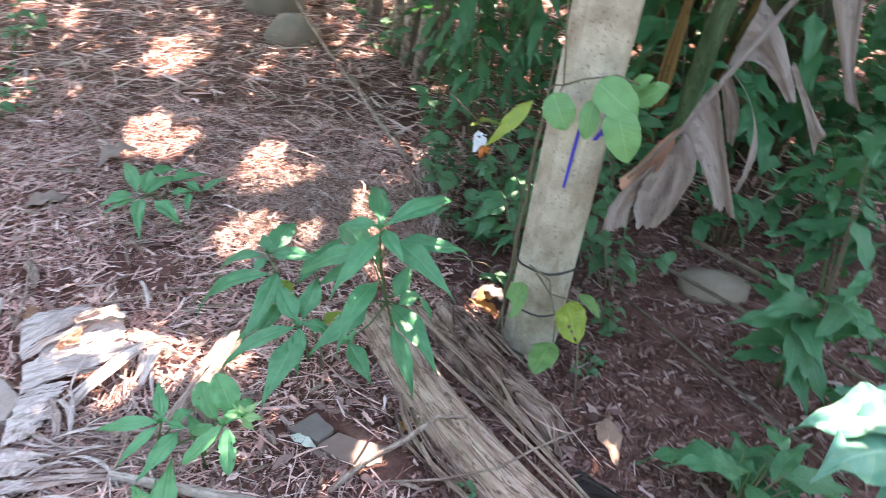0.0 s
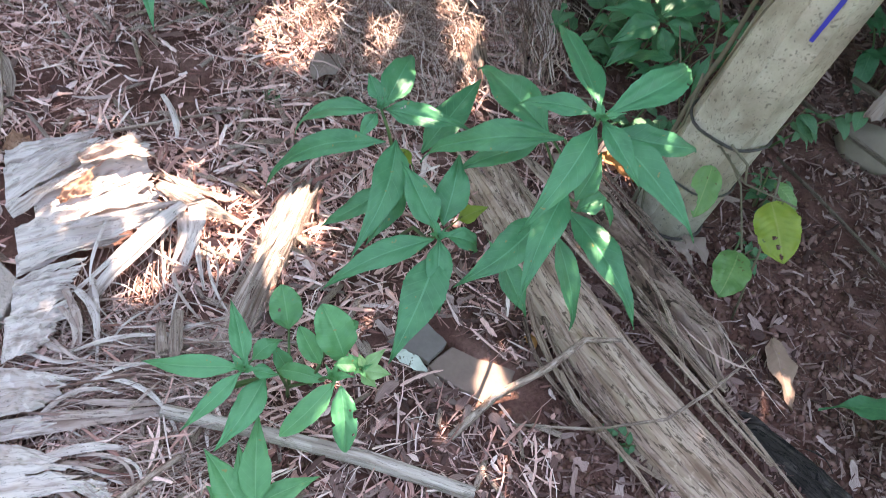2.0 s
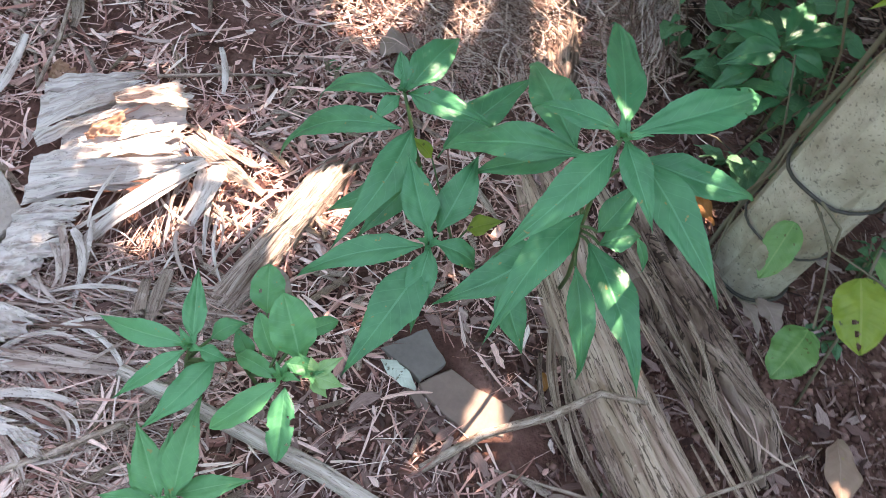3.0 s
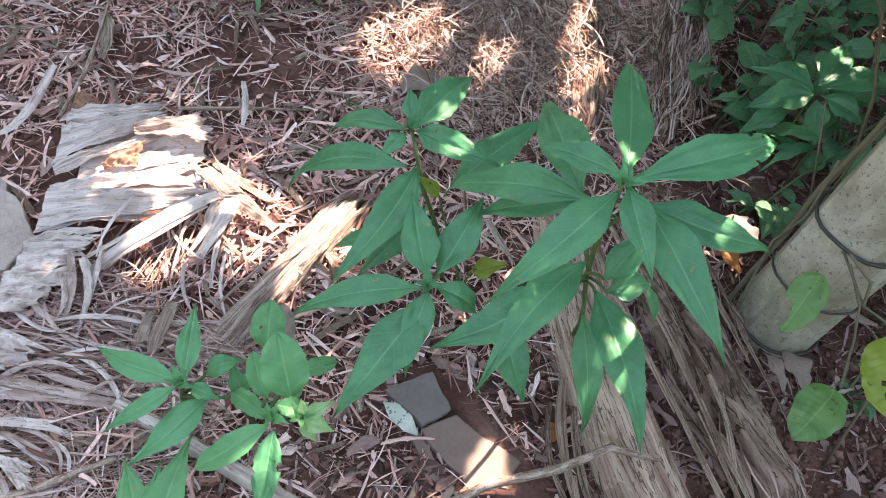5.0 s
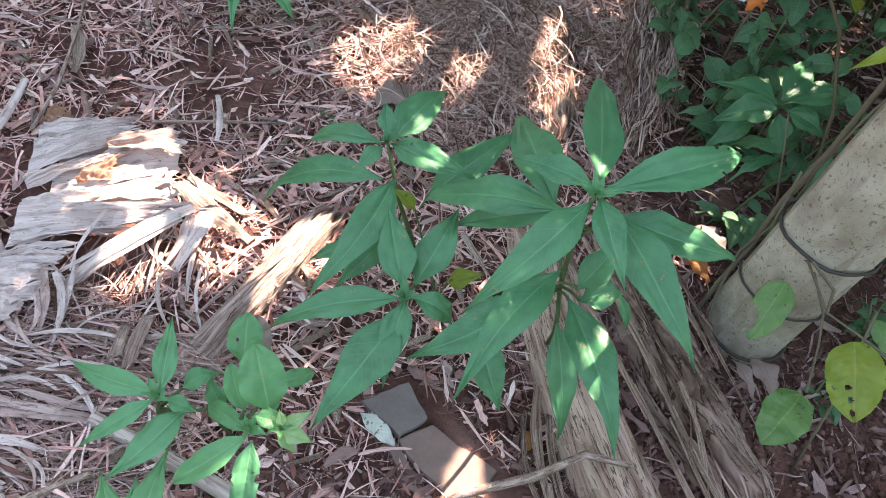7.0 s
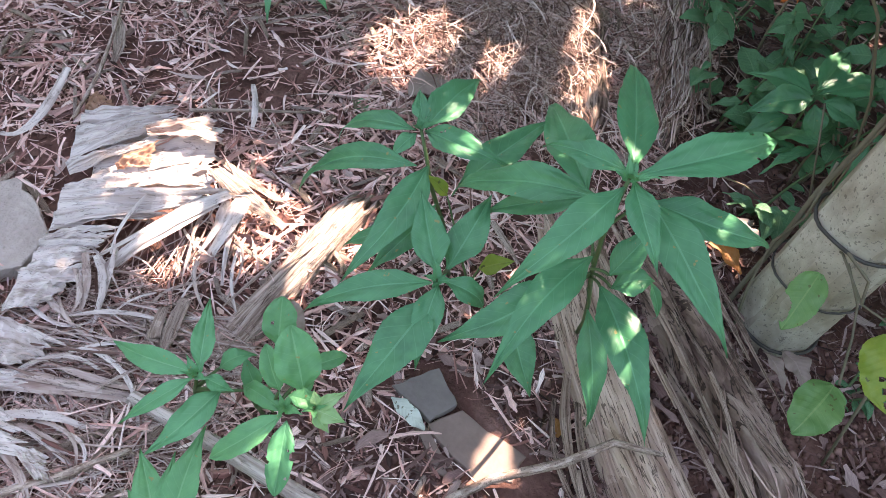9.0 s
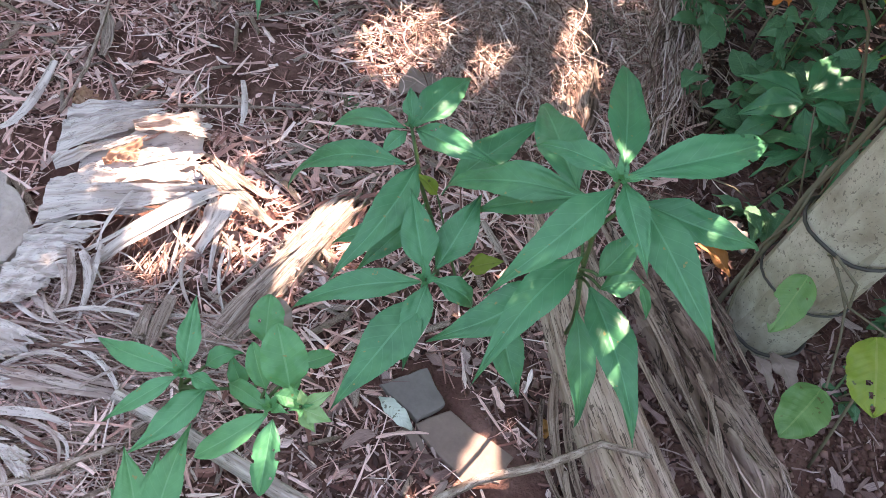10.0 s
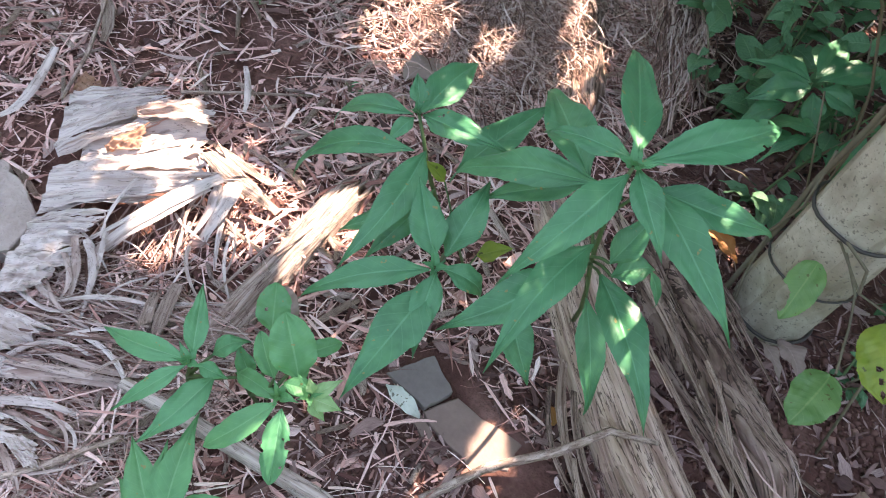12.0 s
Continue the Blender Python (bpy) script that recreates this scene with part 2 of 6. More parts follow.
PAINT = plain_material("blue_paint", (0.03, 0.03, 0.32), (0.06, 0.07, 0.45), 60.0, 0.6)
TILE = plain_material("brown_tile", (0.165, 0.106, 0.086), (0.285, 0.198, 0.166), 30.0, 0.85, depth=0.002)
SLATE = plain_material("grey_tile", (0.13, 0.103, 0.092), (0.225, 0.188, 0.172), 30.0, 0.8, depth=0.002)
STONE = plain_material("pale_stone", (0.24, 0.175, 0.150), (0.52, 0.43, 0.39), 24.0, 0.9, depth=0.010, strength=0.9)
ROCK = plain_material("field_stone", (0.15, 0.115, 0.085), (0.32, 0.255, 0.205), 9.0, 0.9, depth=0.006)
DRY_LEAF = leaf_material("brown_dry_leaf", (0.17, 0.112, 0.092), (0.28, 0.198, 0.168), (0.34, 0.25, 0.215), rough=0.7, clear=0.12)
TAN_LEAF = leaf_material("tan_dry_leaf", (0.20, 0.115, 0.080), (0.32, 0.200, 0.148), (0.38, 0.26, 0.20), rough=0.7, clear=0.1)
ORANGE_LEAF = leaf_material("orange_dry_leaf", (0.42, 0.14, 0.04), (0.55, 0.24, 0.08), (0.6, 0.35, 0.18), rough=0.65, clear=0.25)
PALE_LEAF = leaf_material("pale_dry_leaf", (0.42, 0.45, 0.38), (0.58, 0.60, 0.52), (0.62, 0.62, 0.5), rough=0.7, spots=(0.12, 0.1, 0.07), spot_level=0.62, clear=0.1)
BANANA_STEM = fibre_material("banana_stem", (0.022, 0.024, 0.013), (0.065, 0.068, 0.033), (0.12, 0.11, 0.055), 10.0, 1.0, 0.6)
BANANA_GREEN = fibre_material("banana_petiole", (0.025, 0.055, 0.026), (0.05, 0.095, 0.045), (0.09, 0.14, 0.075), 8.0, 1.0, 0.5)
RUST_SHEATH = fibre_material("rusty_sheath", (0.10, 0.05, 0.02), (0.22, 0.12, 0.045), (0.36, 0.21, 0.085), 14.0, 1.0, 0.7, clear=0.3)
TREE_BARK = fibre_material("tree_bark", (0.07, 0.05, 0.035), (0.16, 0.12, 0.09), (0.25, 0.2, 0.16), 20.0, 3.0)
PACKET_WHITE = plain_material("white_plastic", (0.62, 0.62, 0.66), (0.75, 0.75, 0.78), 20.0, 0.35, 0.5)
PACKET_ORANGE = plain_material("orange_plastic", (0.70, 0.16, 0.03), (0.80, 0.24, 0.05), 20.0, 0.35, 0.5)


# ---- builders ----
def empty(name, at, label, category, group="", kind=""):
    ob = new(name)
    ob.empty_display_size = 0.02
    ob.location = at
    return tagged(ob, label, category, group, kind)


def mesh_object(name, verts, faces, mat, parent=None, uvs=None, label="", smooth=True):
    """A mesh object from vertices and faces in the parent's own space; uvs: one pair for each vertex."""
    me = bpy.data.meshes.new(name)
    me.from_pydata([tuple(v) for v in verts], [], [tuple(f) for f in faces])
    if uvs is not None:
        layer = me.uv_layers.new(name="UVMap")
        loops = np.zeros(len(me.loops), dtype=np.int32)
        me.loops.foreach_get("vertex_index", loops)
        layer.data.foreach_set("uv", np.asarray(uvs, dtype=np.float32)[loops].ravel())
    if smooth:
        me.polygons.foreach_set("use_smooth", [True] * len(me.polygons))
    me.materials.append(mat)
    me.update()
    ob = new(name, me)
    ob.parent = parent
    return tagged(ob, label)


def thing(name, label, category, origin, verts, faces, mat, uvs=None, group="", kind="", smooth=True):
    """A thing of one mesh, with its origin at its foot; verts are in the world."""
    o = Vector(origin)
    ob = mesh_object(name, [Vector(v) - o for v in verts], faces, mat, None, uvs, "", smooth)
    ob.location = o
    return tagged(ob, label, category, group, kind)


def grid_faces(n, m, start=0, wrap=False):
    """Quads of a grid with n rows of m points."""
    out = []
    for i in range(n - 1):
        for j in range(m if wrap else m - 1):
            k = (j + 1) % m
            out.append((start + i * m + j, start + i * m + k, start + (i + 1) * m + k, start + (i + 1) * m + j))
    return out


def wobble(x, y, z=0.0, scale=1.0):
    return noise.noise(Vector((x * scale, y * scale, z)))


def ground_z(x, y):
    z = 0.010 * wobble(x, y, 0.3, 5.0) + 0.006 * wobble(x, y, 4.3, 17.0)
    z += 0.035 * math.exp(-((x + 0.22) ** 2 + (y - 1.98) ** 2) / 0.05)
    z -= 0.045 * math.exp(-((x - 0.35) ** 2 + (y - 1.47) ** 2) / 0.014)
    return z


LANCE = (0.06, 0.27, 0.60, 0.86, 0.98, 1.0, 0.95, 0.86, 0.74, 0.61, 0.47, 0.33, 0.205, 0.095, 0.0)
OVAL = (0.05, 0.30, 0.58, 0.80, 0.93, 0.99, 1.0, 1.0, 0.98, 0.94, 0.87, 0.77, 0.62, 0.42, 0.08)
HEART = (0.05, 0.62, 0.84, 0.95, 1.0, 1.0, 0.98, 0.94, 0.88, 0.79, 0.67, 0.52, 0.36, 0.19, 0.0)
DISC = (0.20, 0.62, 0.80, 0.90, 0.96, 1.0, 1.0, 0.99, 0.96, 0.91, 0.83, 0.72, 0.56, 0.34, 0.05)


def leaf_shape(base, tip, width, arch, outline=LANCE, seed=0.0, fold=0.22, face=Vector((0, 0, 1)), hook=0.0, bend=None, fine=False, holes=()):
    """A blade from base to tip, folded a little along its rib, puffed between its side veins and wavy and toothed at the margin. Gives vertices, faces and uvs."""
    base, tip = Vector(base), Vector(tip)
    way = tip - base
    size = way.length
    ahead = way.normalized()
    side = ahead.cross(face)
    if side.length < 0.2:
        side = ahead.cross(Vector((0.3, -0.9, 0.2)))
    side.normalize()
    up = side.cross(ahead).normalized()
    n, m = (66, 25) if fine and holes else (58, 17) if fine else (15, 7)
    verts, uvs = [], []
    bend = size * (0.05 * math.sin(seed * 3.1) if bend is None else bend + 0.02 * math.sin(seed * 3.1))
    lean = 0.25 * math.sin(seed * 5.3) if fine else 0.0
    calm = 0.45 if fine else 0.3 if outline in (HEART, DISC) else 1.0
    for i in range(n):
        u = i / (n - 1)
        q = u * (len(outline) - 1)
        k = min(int(q), len(outline) - 2)
        wide = outline[k] + (outline[k + 1] - outline[k]) * (q - k)
        mid = base + way * u + up * (arch * size * 4 * u * (1 - u)) + side * (bend * math.sin(math.pi * u)) - up * (hook * size * max(0.0, u - 0.75) ** 2 * 8)
        for j in range(m):
            v = 2 * j / (m - 1) - 1
            half = width * 0.5 * wide * (1.0 + (0.05 if fine else 0.09) * wobble(u * 5.0, v * 0.6 + seed, seed, 1.0))
            ripple = 0.10 * calm * width * math.sin(u * 17 + seed + (2.0 if v > 0 else 0.0)) * v * v
            ripple += 0.10 * calm * width * wobble(u * 3, v * 2 + seed, seed, 1.5)
            if fine:
                vein = (u * 10.0 - abs(v) * 1.7) % 1.0
                ripple += width * 0.024 * min(1.0, 3.0 * u) * math.sin(math.pi * vein) * math.sin(math.pi * min(1.0, abs(v) * 1.05))
                saw = (u * 26.0 + seed) % 1.0
                teeth = 1.0 + (0.055 * (saw - 0.5) + 0.05 * wobble(u * 12, v + seed, 2.0)) * abs(v) ** 3
            else:
                teeth = 1.0 + (0.05 * math.sin(u * 90.0 + seed) + 0.05 * wobble(u * 12, v + seed, 2.0)) * abs(v)
            verts.append(mid + side * (half * v * teeth) + up * (fold * half * abs(v) * (1.0 - 0.5 * abs(v)) + lean * half * v + ripple))
            uvs.append((u, 0.5 + 0.5 * v))
    faces = grid_faces(n, m)
    if holes:
        mids = [(sum(uvs[q][0] for q in f) / 4, sum(uvs[q][1] for q in f) / 4) for f in faces]
        faces = [f for f, (u, v) in zip(faces, mids) if all(((u - a) * size) ** 2 + ((v - b) * width) ** 2 > r * r for a, b, r in holes)]
    return verts, faces, uvs


def blade(name, parent, base, tip, width, arch, mat, outline=LANCE, seed=0.0, label="", fold=0.22, face=Vector((0, 0, 1)), hook=0.0, bend=None, fine=False, holes=()):
    v, f, uv = leaf_shape(base, tip, width, arch, outline, seed, fold, face, hook, bend, fine, holes)
    o = Vector(parent.location) if parent else Vector()
    return mesh_object(name, [p - o for p in v], f, mat, parent, uv, label)


def tube_shape(points, radii, sides=7, rough=0.0, seed=0.0):
    """A bent tapering rod along points, closed at both ends."""
    pts = [Vector(p) for p in points]
    verts, uvs = [], []
    n = len(pts)
    run = 0.0
    for i, p in enumerate(pts):
        d = (pts[min(i + 1, n - 1)] - pts[max(i - 1, 0)]).normalized()
        a = d.cross(Vector((0.31, 0.17, 0.93)))
        a = a.normalized() if a.length > 0.05 else d.cross(Vector((1, 0, 0))).normalized()
        b = d.cross(a)
        r = radii[i] if isinstance(radii, (list, tuple)) else radii
        run += (p - pts[i - 1]).length if i else 0.0
        for k in range(sides):
            t = 2 * math.pi * k / sides
            q = r * (1 + rough * wobble(k * 1.7, run * 40, seed, 1.0))
            verts.append(p + a * (q * math.cos(t)) + b * (q * math.sin(t)))
            uvs.append((run * 4.0, k / sides))
    faces = grid_faces(n, sides, 0, True)
    faces.append(tuple(range(sides))[::-1])
    faces.append(tuple(range((n - 1) * sides, n * sides)))
    return verts, faces, uvs


def rod(name, parent, points, radii, mat, sides=7, rough=0.0, seed=0.0, label=""):
    v, f, uv = tube_shape(points, radii, sides, rough, seed)
    o = Vector(parent.location) if parent else Vector()
    return mesh_object(name, [p - o for p in v], f, mat, parent, uv, label)


def bow(a, b, lift=0.0, sway=0.0, n=6):
    """Points of a gentle bow from a to b."""
    a, b = Vector(a), Vector(b)
    s = (b - a).cross(Vector((0, 0, 1)))
    return [a.lerp(b, i / (n - 1)) + Vector((0, 0, lift * 4 * (i / (n - 1)) * (1 - i / (n - 1)))) + s * (sway * math.sin(math.pi * i / (n - 1))) for i in range(n)]


def strands(name, label, category, mat, rows, seg=3, kind="stuff"):
    """Many loose bent strips in one mesh. rows: x, y, z, yaw, length, width, pitch, curl, roll, sideways bend."""
    r = np.asarray(rows, dtype=np.float64)
    n = len(r)
    k = seg + 1
    s = np.linspace(-0.5, 0.5, k)
    x, y, z, yaw, size, width, pitch, curl, roll, bend = r.T
    ang = yaw[:, None] + bend[:, None] * s[None, :] * 2
    step = size[:, None] / seg
    cx, cy = np.cos(ang) * step, np.sin(ang) * step
    px = np.cumsum(cx, 1) - cx[:, :1] - cx.sum(1, keepdims=True) / 2 + x[:, None]
    py = np.cumsum(cy, 1) - cy[:, :1] - cy.sum(1, keepdims=True) / 2 + y[:, None]
    pz = z[:, None] + size[:, None] * s[None, :] * pitch[:, None] + curl[:, None] * size[:, None] * (0.25 - s[None, :] ** 2) * 1.5
    g = np.random.default_rng(n)
    taper = g.uniform(0.40, 1.20, (n, k)) * width[:, None] / 2
    taper[:, 0] *= g.uniform(0.1, 1.0, n)
    taper[:, -1] *= g.uniform(0.1, 1.0, n)
    sx, sy = -np.sin(ang) * np.cos(roll)[:, None] * taper, np.cos(ang) * np.cos(roll)[:, None] * taper
    sz = np.sin(roll)[:, None] * taper
    ridge = width[:, None] * g.uniform(-0.22, 0.30, (n, 1))
    left = np.stack([px - sx, py - sy, pz - sz], 2)
    mid = np.stack([px, py, pz + ridge], 2)
    right = np.stack([px + sx, py + sy, pz + sz], 2)
    verts = np.stack([left, mid, right], 2).reshape(-1, 3)
    base = (np.arange(n) * k * 3)[:, None, None]
    i = (np.arange(seg) * 3)[None, :, None]
    quad = np.array([[0, 3, 4, 1], [1, 4, 5, 2]])
    faces = (base[..., None] + i[..., None] + quad[None, None]).reshape(-1, 4)
    me = bpy.data.meshes.new(name)
    me.vertices.add(len(verts))
    me.vertices.foreach_set("co", verts.astype(np.float32).ravel())
    me.loops.add(faces.size)
    me.loops.foreach_set("vertex_index", faces.astype(np.int32).ravel())
    me.polygons.add(len(faces))
    me.polygons.foreach_set("loop_start", np.arange(0, faces.size, 4, dtype=np.int32))
    me.polygons.foreach_set("use_smooth", np.ones(len(faces), dtype=bool))
    along = np.broadcast_to(size[:, None] * s[None, :], (n, k))[:, :, None] + g.uniform(0, 50, (n, 1, 1))
    across = width[:, None, None] * np.array((-0.5, 0.0, 0.5))[None, None, :] + g.uniform(0, 50, (n, 1, 1))
    uv = np.stack(np.broadcast_arrays(along, across), 3).reshape(-1, 2)
    me.uv_layers.new(name="UVMap").data.foreach_set("uv", uv[faces.ravel()].astype(np.float32).ravel())
    me.update()
    me.validate()
    me.materials.append(mat)
    return tagged(new(name, me), label, category, "", kind)


# ---- ground ----
def build_ground():
    def axis(lo, hi, fine, far):
        near = list(np.arange(lo, hi, fine))
        out = [hi + (far - hi) * (k / 14) ** 3 for k in range(15)]
        back = [lo - (far + lo) * (k / 14) ** 3 for k in range(14, 0, -1)]
        return back + near + out
    xs, ys = axis(-1.7, 1.8, 0.016, 300.0), axis(0.3, 3.6, 0.016, 300.0)
    verts = [(x, y, ground_z(x, y) if abs(x) < 8 and abs(y) < 12 else 0.0) for y in ys for x in xs]
    ob = mesh_object("ground", verts, grid_faces(len(ys), len(xs)), SOIL)
    tagged(ob, "bare red-brown soil strewn with dry plant litter", "ground", "", "structure")


build_ground()
rng = np.random.default_rng(7)


def scatter(count, x0, x1, y0, y1, size, width, lift=(0.0, 0.02), mean_yaw=None, spread=3.2, keep=None):
    rows = []
    while len(rows) < count:
        x, y = rng.uniform(x0, x1), rng.uniform(y0, y1)
        if keep is not None and rng.random() > keep(x, y):
            continue
        yaw = rng.uniform(0, 2 * math.pi) if mean_yaw is None else rng.normal(mean_yaw, spread)
        a = rng.random()
        rows.append((x, y, ground_z(x, y) + 0.002 + rng.uniform(*lift) * a, yaw, rng.uniform(*size), rng.uniform(*width), rng.normal(0, 0.10), rng.normal(0.0, 0.05), rng.normal(0, 0.4), rng.normal(0, 0.16)))
    return rows


def off_tiles(x, y):
    u = max(0.0, min(1.0, ((x + 0.12) * 0.17 - (y - 1.13) * 0.07) / 0.0338))
    return (x + 0.12 - 0.17 * u) ** 2 + (y - 1.13 + 0.07 * u) ** 2 > 0.0022


def damp_side(x, y):
    """The dark soil beyond the logs, beside and behind the post."""
    if y < 1.52 and x > -0.27 + 0.55 * max(0.0, y - 1.0) + 0.03 * wobble(x, y, 3.0, 20.0):
        return True
    return x > 0.30 + 0.42 * (1.35 - y) if y < 1.6 else x > 0.10


def on_banana_leaf(x, y):
    """Under the large flaps of the dry banana leaf."""
    ring = ((-0.84, 1.30), (-0.64, 1.39), (-0.57, 1.27), (-0.51, 1.25), (-0.60, 1.06), (-0.70, 0.94), (-0.73, 1.02))
    inside = False
    for k in range(len(ring)):
        (ax, ay), (bx, by) = ring[k], ring[k - 1]
        if (ay > y) != (by > y) and x < (bx - ax) * (y - ay) / (by - ay) + ax:
            inside = not inside
    return inside


def litter_density(x, y):
    """Thin on the bare patches, thick on the mulch."""
    if not off_tiles(x, y):
        return 0.0
    if damp_side(x, y):
        return 0.45 if x < 0.10 and y < 1.55 else 0.0
    if on_banana_leaf(x, y):
        return 0.06
    bare = wobble(x, y, 9.1, 3.2) + 0.6 * wobble(x, y, 1.1, 8.0)
    bare += 1.1 * math.exp(-((x + 0.66) ** 2 + (y - 1.52) ** 2) / 0.012) + 0.5 * math.exp(-((x + 0.84) ** 2 + (y - 1.47) ** 2) / 0.004) + 0.5 * math.exp(-((x - 0.0) ** 2 + (y - 1.17) ** 2) / 0.01)
    if x < -0.30 and y < 1.08:
        return 1.0
    return 0.22 if bare > 0.42 else 0.55 if bare > 0.22 else 1.0


def damp_density(x, y):
    if not damp_side(x, y) or not off_tiles(x, y):
        return 0.0
    return 1.0 if x < 0.15 or wobble(x, y, 2.1, 4.0) < 0.1 else 0.45


strands("fine_litter", "brown shredded dry plant litter on the soil", "litter", FINE_LITTER,
        scatter(30000, -1.5, 1.3, 0.55, 2.6, (0.005, 0.030), (0.0010, 0.0045), (0.0, 0.012), keep=litter_density))
strands("mulch_strips", "broken strips of dry stalk and leaf", "litter", LITTER,
        scatter(11000, -1.5, 1.0, 0.6, 2.6, (0.018, 0.085), (0.0014, 0.0066), (0.002, 0.026), keep=litter_density), 5)
strands("broad_mulch", "broad split pieces of dry stalk and leaf sheath", "litter", LITTER,
        scatter(520, -1.4, 0.6, 0.7, 2.3, (0.025, 0.080), (0.006, 0.014), (0.004, 0.020), keep=litter_density), 6)
strands("mulch_flakes", "flat flakes of dry leaf and bark", "litter", LITTER,
        scatter(5000, -1.5, 1.3, 0.55, 2.6, (0.006, 0.028), (0.003, 0.010), (0.0, 0.016), keep=litter_density))
strands("leaf_scraps", "curled brown scraps of dead leaf and stalk", "litter", DAMP_LITTER,
        [(*r[:7], r[7] * 2.5, r[8] * 1.5, r[9]) for r in scatter(700, -1.4, 0.3, 0.6, 2.4, (0.02, 0.065), (0.006, 0.015), (0.006, 0.022), keep=litter_density)], 4)


def stringy():
    rows = scatter(3600, -1.4, 0.3, 0.6, 2.5, (0.05, 0.15), (0.0006, 0.0024), (0.006, 0.024), keep=litter_density)
    return [(*r[:7], r[7] * 2, r[8], float(rng.normal(0, 0.55))) for r in rows]


strands("stringy_mulch", "tangled stringy fibres of dry stalk over the mulch", "litter", LITTER, stringy(), 5)
strands("damp_litter", "dark damp leaf mould and twigs on the soil", "litter", DAMP_LITTER,
        scatter(22000, -0.32, 1.6, 0.6, 2.6, (0.006, 0.045), (0.0010, 0.0055), (0.0, 0.014), keep=damp_density), 4)
strands("leaf_mould", "curled dark dead leaves on the soil", "litter", DAMP_LITTER,
        [(*r[:7], r[7] * 3.0, r[8] * 1.4, r[9] * 2) for r in scatter(2600, -0.3, 1.8, 0.6, 2.8, (0.016, 0.055), (0.006, 0.019), (0.0, 0.02), keep=damp_density)], 5)
strands("far_litter", "dry stalks and leaves on the ground further off", "litter", LITTER,
        scatter(15000, -3.6, 3.0, 2.4, 6.0, (0.03, 0.16), (0.003, 0.014), (0.0, 0.03)))
strands("dry_grass", "flattened dry grass and thin straw", "dry grass", HAY,
        scatter(6500, -2.4, -0.2, 1.9, 4.6, (0.06, 0.24), (0.0012, 0.0035), (0.0, 0.05), 0.5, 0.8), 5)


def build_crumbs():
    """Small clods of soil, strewn thickest on the bare places."""
    verts, faces = [], []
    octa = [(1, 0, 0), (0, 1, 0), (-1, 0, 0), (0, -1, 0), (0, 0, 0.8), (0, 0, -0.6)]
    tri = [(0, 1, 4), (1, 2, 4), (2, 3, 4), (3, 0, 4), (1, 0, 5), (2, 1, 5), (3, 2, 5), (0, 3, 5)]
    for _ in range(15000):
        x, y = (rng.uniform(-1.4, 1.3), rng.uniform(0.6, 2.5)) if _ % 3 else (rng.uniform(0.0, 0.7), rng.uniform(0.9, 1.6))
        r = 0.0018 + 0.009 * rng.random() ** 4
        if not off_tiles(x, y):
            continue
        k = len(verts)
        t = rng.uniform(0, 6.28)
        for a, b, c in octa:
            q = r * rng.uniform(0.7, 1.3)
            verts.append((x + q * (a * math.cos(t) - b * math.sin(t)), y + q * (a * math.sin(t) + b * math.cos(t)), ground_z(x, y) + r * 0.3 + q * c))
        faces += [(k + a, k + b, k + c) for a, b, c in tri]
    tagged(mesh_object("soil_crumbs", verts, faces, CRUMB), "small red-brown clods of soil", "soil", "", "stuff")


build_crumbs()


def build_hay():
    rows = []
    for _ in range(3400):
        x, y = rng.normal(-0.26, 0.13), rng.normal(1.90, 0.14)
        if 0.0 < (x + 0.225) * 0.963 + (y - 2.10) * 0.27 < 0.085 and rng.random() < 0.8:
            continue
        rows.append((x, y, ground_z(x, y) + rng.uniform(0.003, 0.042), rng.normal(2.1, 0.9), rng.uniform(0.04, 0.17), rng.uniform(0.0009, 0.0030), rng.normal(0, 0.15), rng.normal(0.1, 0.12), rng.normal(0, 0.6), rng.normal(0.4, 0.8)))
    strands("hay_mat", "matted brown hay of fine curled fibres", "hay", HAY, rows, 6)


build_hay()


